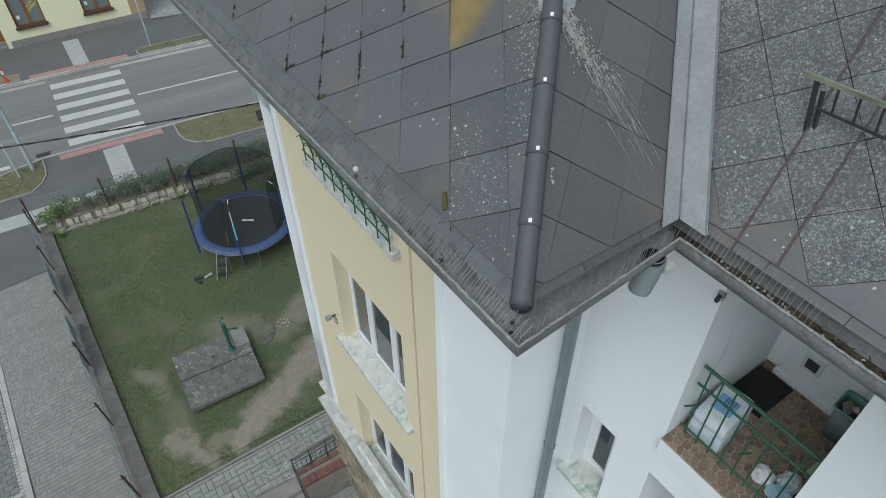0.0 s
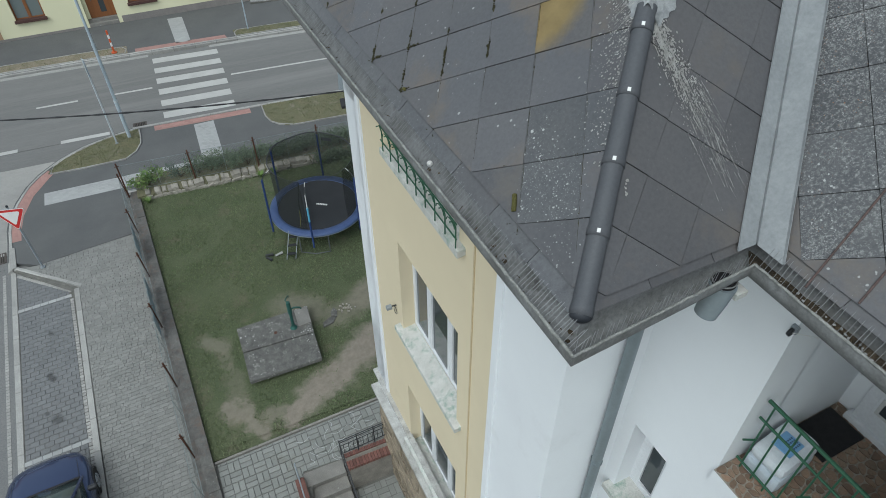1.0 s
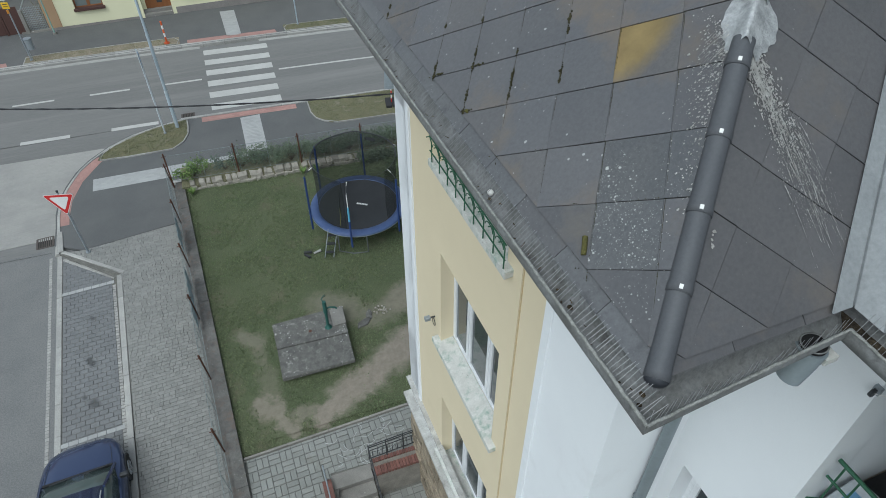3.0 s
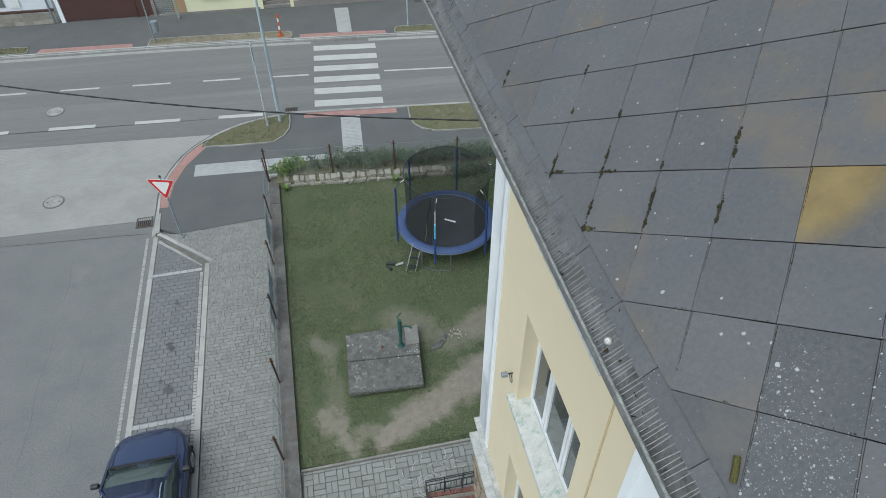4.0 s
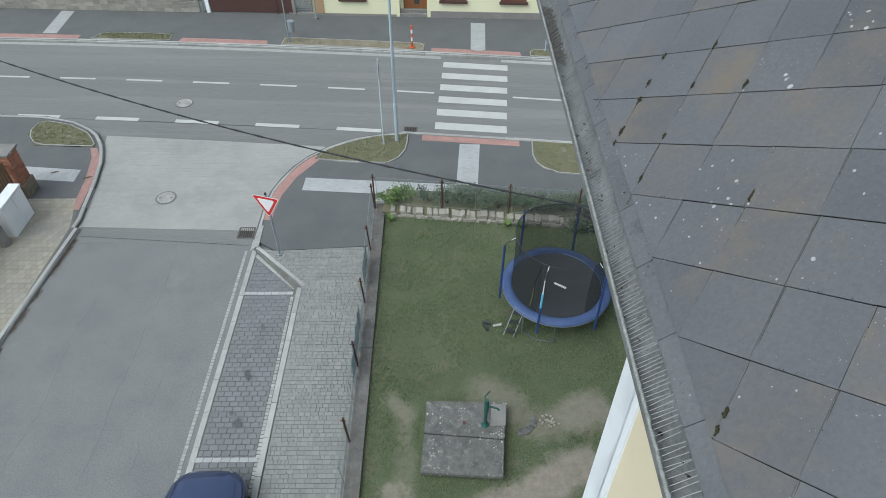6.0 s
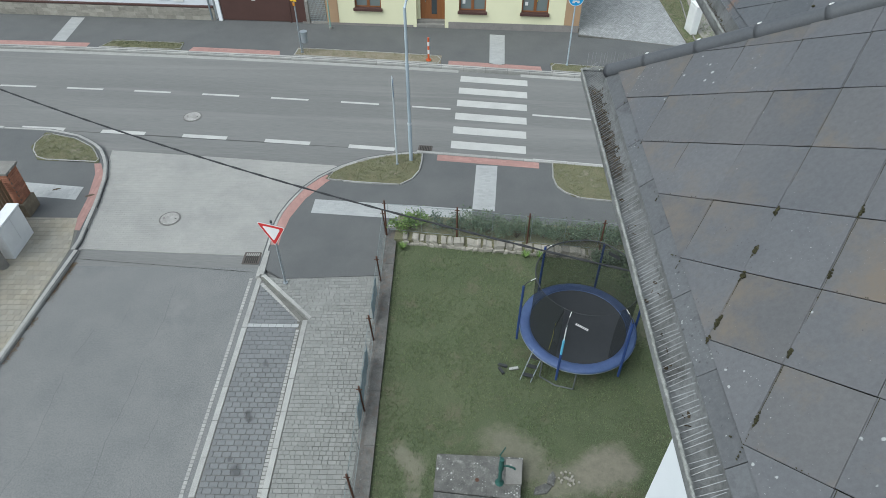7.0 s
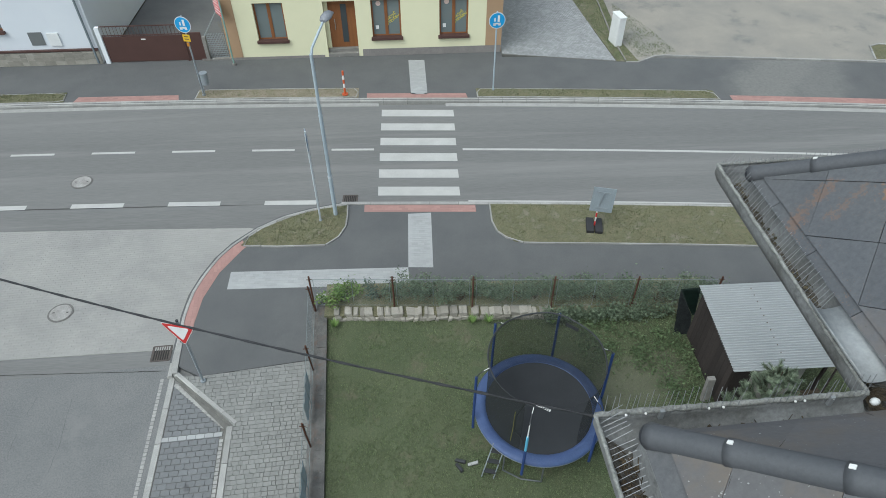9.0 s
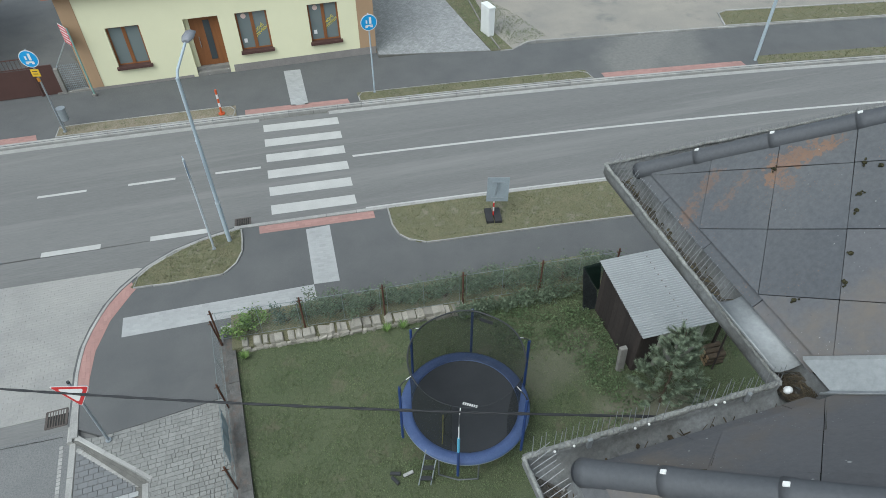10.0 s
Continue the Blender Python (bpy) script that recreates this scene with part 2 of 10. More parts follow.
sill_mat = surface("flaking_painted_sill", (0.60, 0.60, 0.57), (0.46, 0.46, 0.43), 6, 0.85, 0, 70, 0.15, 0.4, 60, (((0.30, 0.29, 0.26), 40.0, 0.5, 0.2, 5.0),), grime=((0.25, 0.34, 0.285), 7.0, 0.50))
concrete_mat = surface("old_concrete", (0.25, 0.24, 0.22), (0.175, 0.168, 0.154), 2.2, 0.9, 0, 70, 0.25, 0.4, 60, (((0.40, 0.40, 0.38), 6.0, 0.5, 0.2, 2.0),), rand=0.08)
pvc_mat = plain("white_pvc_frame", (0.74, 0.76, 0.78), 0.35)
pane_mat = glass("window_pane", (0.05, 0.06, 0.065))
curtain_mat = surface("pale_curtain", (0.45, 0.47, 0.46), (0.33, 0.36, 0.35), 6, 0.9, stretch=(8, 8, 0.3))
green_mat = plain("green_painted_iron", (0.030, 0.105, 0.058), 0.5)
pipe_mat = surface("grey_downpipe", (0.25, 0.29, 0.31), (0.20, 0.235, 0.25), 2, 0.45, 0.3, 30, 0.08, 0.05, 40)
asphalt_mat = surface("road_asphalt", (0.138, 0.137, 0.133), (0.184, 0.183, 0.176), 0.4, 0.85, 0, 40, 0.16, 0.3, 160, stretch=(0.05, 1, 1), grime=((0.212, 0.209, 0.20), 0.9, 0.52))
asphalt_old_mat = surface("worn_side_asphalt", (0.146, 0.149, 0.148), (0.178, 0.178, 0.174), 0.8, 0.9, 0, 28, 0.28, 0.35, 100, (((0.10, 0.102, 0.103), 9.0, 0.4, 0.3, 0.8), ((0.24, 0.24, 0.235), 40.0, 0.35, 0.2, 2.0)), grime=((0.20, 0.198, 0.192), 0.5, 0.58))
asphalt_new_mat = surface("footway_asphalt", (0.098, 0.100, 0.101), (0.120, 0.121, 0.120), 0.8, 0.9, 0, 100, 0.2, 0.35, 150, grime=((0.13, 0.13, 0.128), 0.5, 0.6), worn=((0.20, 0.197, 0.182), [(15.3, 32.0, 17.6, 34.4, 1.5, 0.7), (17.6, 31.6, 18.6, 34.2, 1.2, 0.5)]))
paver_mat = surface("grey_concrete_paver", (0.232, 0.232, 0.218), (0.205, 0.205, 0.193), 1.5, 0.9, 0, 80, 0.12, 0.25, 140, rand=0.09)
paver_dark_mat = surface("dark_parking_paver", (0.172, 0.176, 0.178), (0.152, 0.156, 0.158), 1.2, 0.9, 0, 60, 0.2, 0.25, 140, rand=0.07, grime=((0.110, 0.112, 0.113), 2.2, 0.62), worn=((0.070, 0.072, 0.073), [(-5.51, 13.79, -5.41, 13.60, 0.09, 0.9), (-5.34, 12.26, -5.3, 12.2, 0.13, 0.8), (-5.57, 12.54, -5.55, 12.5, 0.06, 0.8), (-5.5, 15.4, -5.47, 15.3, 0.06, 0.6)]), fray_scale=5.0, fray_width=0.22)
paver_apron_mat = surface("light_apron_paver", (0.325, 0.318, 0.298), (0.285, 0.281, 0.265), 0.5, 0.9, 0, 80, 0.08, 0.15, 140, rand=0.025, grime=((0.245, 0.242, 0.232), 0.3, 0.50))
paver_garden_mat = surface("garden_paver", (0.235, 0.24, 0.225), (0.20, 0.205, 0.19), 1.6, 0.9, 0, 80, 0.15, 0.3, 140, rand=0.1, grime=((0.15, 0.145, 0.12), 1.2, 0.62))
paver_white_mat = surface("whitish_tactile_paver", (0.36, 0.365, 0.36), (0.31, 0.315, 0.31), 1.0, 0.9, 0, 80, 0.1, 0.3, 140, rand=0.06)
paver_red_mat = surface("red_tactile_paver", (0.36, 0.215, 0.19), (0.31, 0.19, 0.168), 1.0, 0.9, 0, 80, 0.12, 0.3, 140, rand=0.1)
joint_mat = surface("sandy_joint", (0.165, 0.16, 0.145), (0.12, 0.118, 0.108), 4, 1.0, 0, 100, 0.3, 0.4, 120)
kerb_mat = surface("granite_kerb", (0.35, 0.345, 0.325), (0.28, 0.276, 0.262), 2.5, 0.9, 0, 60, 0.25, 0.2, 120, rand=0.12)
paint_mat = surface("worn_road_paint", (0.455, 0.45, 0.43), (0.385, 0.38, 0.362), 1.5, 0.8, 0, 40, 0.1, 0.3, 140, grime=((0.33, 0.33, 0.32), 3.0, 0.64))
grass_mat = surface("lawn_ground", (0.070, 0.088, 0.046), (0.092, 0.105, 0.058), 0.7, 1.0, 0, 38, 0.55, 0.6, 60, grime=((0.135, 0.122, 0.085), 1.3, 0.55), worn=((0.215, 0.190, 0.155), SOIL))
blade_mat = surface("grass_blade", (0.122, 0.168, 0.080), (0.180, 0.205, 0.112), 1.6, 0.9, 0, 14, 0.35, 0, 10, rand=0.45)
bare_verge_mat = surface("bare_sandy_verge", (0.25, 0.215, 0.165), (0.165, 0.150, 0.10), 3.0, 1.0, 0, 30, 0.4, 0.7, 60, grime=((0.10, 0.11, 0.055), 4.0, 0.58))
dry_mat = surface("dry_verge_grass", (0.165, 0.150, 0.095), (0.105, 0.115, 0.062), 2.2, 1.0, 0, 30, 0.5, 0.8, 60, grime=((0.235, 0.205, 0.165), 2.2, 0.53))
far_mat = surface("far_ground", (0.10, 0.105, 0.07), (0.15, 0.14, 0.11), 0.05, 1.0)
rust_mat = surface("rusty_iron", (0.115, 0.055, 0.035), (0.075, 0.042, 0.032), 12, 0.85, 0.2, 60, 0.35, 0.3, 60)
galv_mat = surface("galvanised_steel", (0.33, 0.36, 0.38), (0.27, 0.30, 0.32), 3, 0.5, 0.4, 30, 0.1, 0.05, 40)


# ---- mesh helpers ----
def link_mesh(name, bm, mat, frame_=None):
    me = bpy.data.meshes.new(name)
    bm.normal_update()
    bm.to_mesh(me)
    bm.free()
    for m in mat if isinstance(mat, (list, tuple)) else (mat,):
        me.materials.append(m)
    ob = new(name, me)
    if frame_ is not None:
        ob.matrix_world = frame_
    return ob


def part(name, bm, mat, parent, label=""):
    """One mesh object under a thing or a part, in its frame."""
    ob = link_mesh(name, bm, mat)
    ob.parent = parent
    if label:
        ob["label"] = label
    return ob


def thing(name, label, category, at=None, group=""):
    ob = new(name)
    ob.empty_display_size = 0.1
    ob.matrix_world = at if at is not None else Matrix()
    return tagged(ob, label, category, group)


def structure(name, bm, mat, label, category, frame_=None):
    return tagged(link_mesh(name, bm, mat, frame_), label, category, "", "structure")


def box(bm, x0, x1, y0, y1, z0, z1, bevel=0.0, mi=0):
    g = bmesh.ops.create_cube(bm, size=1.0, matrix=Matrix.LocRotScale(((x0 + x1) / 2, (y0 + y1) / 2, (z0 + z1) / 2), None, (x1 - x0, y1 - y0, z1 - z0)))
    vs = g["verts"]
    fs = {f for v in vs for f in v.link_faces}
    for f in fs:
        f.material_index = mi
    if bevel:
        es = {e for v in vs for e in v.link_edges}
        r = bmesh.ops.bevel(bm, geom=list(es), offset=bevel, segments=2, affect="EDGES", profile=0.6)
        for f in r["faces"]:
            f.material_index = mi
    return bm


def boxed(*a, **k):
    return box(bmesh.new(), *a, **k)


def tube(bm, pts, r, n=8, r_end=None, caps=True):
    """A round bar along points, its radius going from r to r_end."""
    pts = [Vector(p) for p in pts]
    rings = []
    side = None
    for i, p in enumerate(pts):
        d = (pts[min(i + 1, len(pts) - 1)] - pts[max(i - 1, 0)]).normalized()
        if side is None:
            side = d.orthogonal().normalized()
        side = (side - d * side.dot(d)).normalized()
        up = d.cross(side)
        rr = r if r_end is None else r + (r_end - r) * i / (len(pts) - 1)
        rings.append([bm.verts.new(p + side * math.cos(2 * math.pi * k / n) * rr + up * math.sin(2 * math.pi * k / n) * rr) for k in range(n)])
    for a, b in zip(rings, rings[1:]):
        for k in range(n):
            f = bm.faces.new((a[k], a[(k + 1) % n], b[(k + 1) % n], b[k]))
            f.smooth = n > 4
    if caps:
        for cap in (rings[0][::-1], rings[-1]):
            for e in bm.faces.new(cap).edges:
                e.smooth = False
    return bm


def slab(bm, pts, z0, z1, mi=0):
    """A flat slab over a plan polygon (counter-clockwise)."""
    a = sum(p[0] * q[1] - q[0] * p[1] for p, q in zip(pts, pts[1:] + pts[:1]))
    if a < 0:
        pts = pts[::-1]
    top = [bm.verts.new((x, y, z1)) for x, y in pts]
    bot = [bm.verts.new((x, y, z0)) for x, y in pts]
    bm.faces.new(top).material_index = mi
    bm.faces.new(bot[::-1]).material_index = mi
    for i in range(len(pts)):
        j = (i + 1) % len(pts)
        bm.faces.new((bot[i], bot[j], top[j], top[i])).material_index = mi
    return bm


def clip_poly(poly, a, b, c):
    """The part of a convex polygon where a*x + b*y <= c."""
    res = []
    for p, q in zip(poly, poly[1:] + poly[:1]):
        dp, dq = a * p[0] + b * p[1] - c, a * q[0] + b * q[1] - c
        if dp <= 0:
            res.append(p)
        if dp * dq < 0:
            s = dp / (dp - dq)
            res.append((p[0] + (q[0] - p[0]) * s, p[1] + (q[1] - p[1]) * s))
    return res


def area(poly):
    return abs(sum(p[0] * q[1] - q[0] * p[1] for p, q in zip(poly, poly[1:] + poly[:1]))) / 2


def inside(x, y, poly):
    hit = False
    for (x1, y1), (x2, y2) in zip(poly, poly[1:] + poly[:1]):
        if (y1 > y) != (y2 > y) and x < (x2 - x1) * (y - y1) / (y2 - y1) + x1:
            hit = not hit
    return hit


def shrunk(poly, d):
    cx, cy = sum(p[0] for p in poly) / len(poly), sum(p[1] for p in poly) / len(poly)
    res = []
    for x, y in poly:
        L = math.hypot(x - cx, y - cy)
        res.append((x + (cx - x) * min(0.9, d / max(L, 1e-6)), y + (cy - y) * min(0.9, d / max(L, 1e-6))))
    return res


def rock(bm, c, s, seed, cuts=1):
    """An uneven stone block."""
    rnd = random.Random(seed)
    g = bmesh.ops.create_icosphere(bm, subdivisions=cuts + 1, radius=0.5, matrix=Matrix.LocRotScale(c, Euler((rnd.random() * 0.3, rnd.random() * 0.3, rnd.random() * 6)), s))
    for v in g["verts"]:
        v.co += Vector((rnd.uniform(-1, 1) * s[0], rnd.uniform(-1, 1) * s[1], rnd.uniform(-1, 1) * s[2])) * 0.07
    return bm


RND = random.Random(11)
B = pose(1.19, 1.33, 0, 0, 0, math.degrees(math.atan2(0.35, 7.92)))  # the near building: u out of the street front, v along it
S = pose(-2.9, 20.0, 0, 0, 0, 3.3)  # the side street: a across, b along
GARDEN, WALK = 0.62, 0.105


def street(x):
    """The main road's middle line, which bends slightly."""
    return 28.62 - 0.060 * x - 0.00154 * x * x


def band(o1, o2, x1, x2, step=1.0):
    n = max(2, int(abs(x2 - x1) / step) + 1)
    xs = [x1 + (x2 - x1) * i / (n - 1) for i in range(n)]
    return [(x, street(x) + o1) for x in xs] + [(x, street(x) + o2) for x in xs[::-1]]


def s_pt(a, b):
    v = S @ Vector((a, b, 0))
    return (v.x, v.y)


# ---- ground, road and footways ----
structure("ground", slab(bmesh.new(), [(-400, -400), (400, -400), (400, 400), (-400, 400)], -0.6, -0.10), far_mat, "wide flat ground reaching to the horizon", "ground")
structure("road_main", slab(bmesh.new(), band(-3.25, 3.25, -70, 70), -0.2, 0.0), asphalt_mat, "two-lane grey asphalt road, slightly bent", "road")
EAST = [(-6.66, 18.46), (-6.69, 18.95), (-6.72, 19.9), (-6.77, 20.6), (-6.725, 21.42), (-6.54, 22.17), (-6.25, 22.95), (-5.83, 23.63), (-5.15, 24.34), (-4.39, 24.87), (-3.45, 25.22), (-2.4, street(-2.4) - 3.3)]
WEST = [(-12.74, 19.2), (-12.73, 19.6), (-12.88, 20.38), (-13.11, 21.65), (-13.45, 23.02), (-13.88, 24.0), (-14.54, 24.88), (-15.63, 25.55), (-17.0, 25.88), (-19.0, street(-19) - 3.3)]
structure("road_side", slab(bmesh.new(), [s_pt(-3.8, -45), s_pt(-3.8, -0.85), s_pt(-9.72, -0.85), s_pt(-10.05, -5), s_pt(-10.05, -45)], -0.2, -0.004), asphalt_old_mat, "worn light grey asphalt side street with fine cracks", "road")
structure("road_patch", slab(bmesh.new(), [s_pt(-3.8, -0.85), s_pt(-3.8, -0.33), s_pt(-9.72, -0.10), s_pt(-9.72, -0.85)], -0.2, -0.001), asphalt_mat, "narrow strip of newer asphalt across the side street", "road")
apron_poly = [s_pt(-3.85, -0.33)] + [(x - 0.02, y) for x, y in EAST[2:9]] + [(-5.4, 24.42), (-9.5, 24.6), (-14.1, 24.75)] + WEST[5::-1] + [s_pt(-9.72, -0.10)]
structure("road_mouth", slab(bmesh.new(), [(-6.0, 18.2), (-6.0, 22.5), (-2.3, 25.0), (-2.3, street(-2.3) - 3.2), (-19.2, street(-19.2) - 3.2), (-19.2, 25.4), (-14.5, 24.0), (-13.0, 22.0), (-12.6, 18.2)], -0.25, -0.006), asphalt_mat, "asphalt under the mouth of the side street", "road")
structure("pavement_apron", slab(bmesh.new(), apron_poly, -0.2, 0.006), paver_apron_mat, "raised junction of light grey concrete pavers", "pavement")

# footway at the near corner: asphalt, with paver strips laid into it
corner = EAST[1:] + band(-3.3, -3.3, -2.4, 60)[: len(band(-3.3, -3.3, -2.4, 60)) // 2][1:] + [(60, street(60) - 9.0), (30, street(30) - 7.0), (14, 20.25), (8, 20.62), (-2.85, 20.9), s_pt(0.0, -1.2), (-5.8, 18.43)]
structure("pavement_corner", slab(bmesh.new(), corner, -0.2, WALK), asphalt_new_mat, "dark asphalt footway at the street corner", "pavement")
structure("pavement_far", slab(bmesh.new(), band(3.45, 7.2, -70, 70), -0.2, WALK + 0.02), asphalt_new_mat, "dark asphalt footway in front of the houses", "pavement")
structure("pavement_house_front", slab(bmesh.new(), [(-8.2, 33.5), (4.44, 33.5), (4.44, 36.4), (-8.2, 36.4)], -0.2, WALK + 0.016), asphalt_new_mat, "dark asphalt at the foot of the yellow house", "pavement")
structure("pavement_side", slab(bmesh.new(), [s_pt(0.0, -1.2), (-5.8, 18.43), s_pt(-3.7, -1.3), s_pt(-1.95, -3.05), s_pt(-1.95, -40), s_pt(0, -40)], -0.2, WALK - 0.03), joint_mat, "paver footway along the garden wall", "pavement")
structure("pavement_parking", slab(bmesh.new(), [s_pt(-3.75, -1.3), s_pt(-1.95, -3.05), s_pt(-1.95, -40), s_pt(-4.1, -40), s_pt(-4.1, -1.0)], -0.2, -0.015), joint_mat, "parking bay of dark concrete pavers", "pavement")
west_walk = WEST[::-1] + [s_pt(-9.75, -0.25), s_pt(-10.1, -5.0), s_pt(-10.1, -45), s_pt(-14, -45), s_pt(-30, -2), s_pt(-30, 2), (-60, street(-60) - 8), (-60, street(-60) - 3.3), (-40, street(-40) - 3.3)]
structure("pavement_west", slab(bmesh.new(), west_walk, -0.2, WALK), asphalt_new_mat, "dark asphalt footway across the side street", "pavement")


def kerb(points, name, width=0.14, z0=-0.1, z1=0.14, length=1.0, mat=kerb_mat, side=1.0, label="row of pale kerb stones along the road edge", ch=0.012):
    """Kerb stones along a plan line, each a piece of its own."""
    base = bmesh.new()
    run, acc = [], 0.0
    pts = [Vector((*p, 0)) for p in points]
    dense = []
    for p, q in zip(pts, pts[1:]):
        n = max(1, int((q - p).length / 0.1))
        dense += [p.lerp(q, i / n) for i in range(n)]
    dense.append(pts[-1])
    stones, cur, acc = [], [dense[0]], 0.0
    for p, q in zip(dense, dense[1:]):
        acc += (q - p).length
        cur.append(q)
        if acc >= length:
            stones.append(cur)
            cur, acc = [q], 0.0
    if len(cur) > 1 and acc > 0.2:
        stones.append(cur)
    box(base, dense[0].x - 0.05, dense[0].x + 0.05, dense[0].y - 0.05, dense[0].y + 0.05, z0 - 0.05, z0 - 0.02)
    ob = structure(name, base, mat, label, "kerb")
    for st in stones:
        bm = bmesh.new()
        a, b = st[0], st[-1]
        mid = st[len(st) // 2]
        d = (b - a).normalized()
        nrm = Vector((-d.y, d.x, 0)) * side
        g = d * 0.006
        prof = [(0, z0), (0, z1 - ch), (ch, z1), (width, z1), (width, z0)]
        ring = []
        for p, s in ((a + g, 0), (mid, 0), (b - g, 0)):
            ring.append([bm.verts.new((p.x + nrm.x * w, p.y + nrm.y * w, z)) for w, z in prof])
        for r1, r2 in zip(ring, ring[1:]):
            for i in range(len(prof) - 1):
                bm.faces.new((r1[i], r2[i], r2[i + 1], r1[i + 1]) if side < 0 else (r1[i], r1[i + 1], r2[i + 1], r2[i]))
        bm.faces.new(ring[0] if side > 0 else ring[0][::-1])
        bm.faces.new(ring[-1][::-1] if side > 0 else ring[-1])
        part("kerb_stone", bm, mat, ob)
    return ob


def along(o, x1, x2, step=1.0):
    n = max(2, int(abs(x2 - x1) / step) + 1)
    return [(x1 + (x2 - x1) * i / (n - 1), street(x1 + (x2 - x1) * i / (n - 1)) + o) for i in range(n)]


kerb(EAST, "kerb_corner_east", side=-1, z1=0.125, ch=0.07)
kerb(WEST, "kerb_corner_west", side=1, z1=0.118, ch=0.04)
kerb(along(-3.3, -2.4, 34), "kerb_near", side=-1)
kerb(along(-3.3, -44, -19), "kerb_near_west", side=-1)
kerb(along(3.42, -44, 40), "kerb_far", side=1, z1=0.14, ch=0.06)
kerb([s_pt(-3.72, -1.25), s_pt(-1.93, -3.02)], "kerb_bay_head", width=0.15, z1=0.10, side=1, ch=0.07)
kerb([s_pt(-1.92, -3.02), s_pt(-1.97, -9), s_pt(-1.99, -24)], "kerb_bay", width=0.15, z1=0.10, side=-1)
kerb([s_pt(-3.64, -1.25), s_pt(-3.66, -9), s_pt(-3.70, -24)], "kerb_bay_flush", width=0.15, z1=0.012, side=-1)
kerb([s_pt(-9.75, -0.25), s_pt(-10.05, -5.0), s_pt(-10.1, -24)], "kerb_west", side=-1, z1=0.118, ch=0.04)
kerb([s_pt(-3.75, -0.2), s_pt(-3.72, -1.25)], "kerb_stub", side=1, z1=0.13)


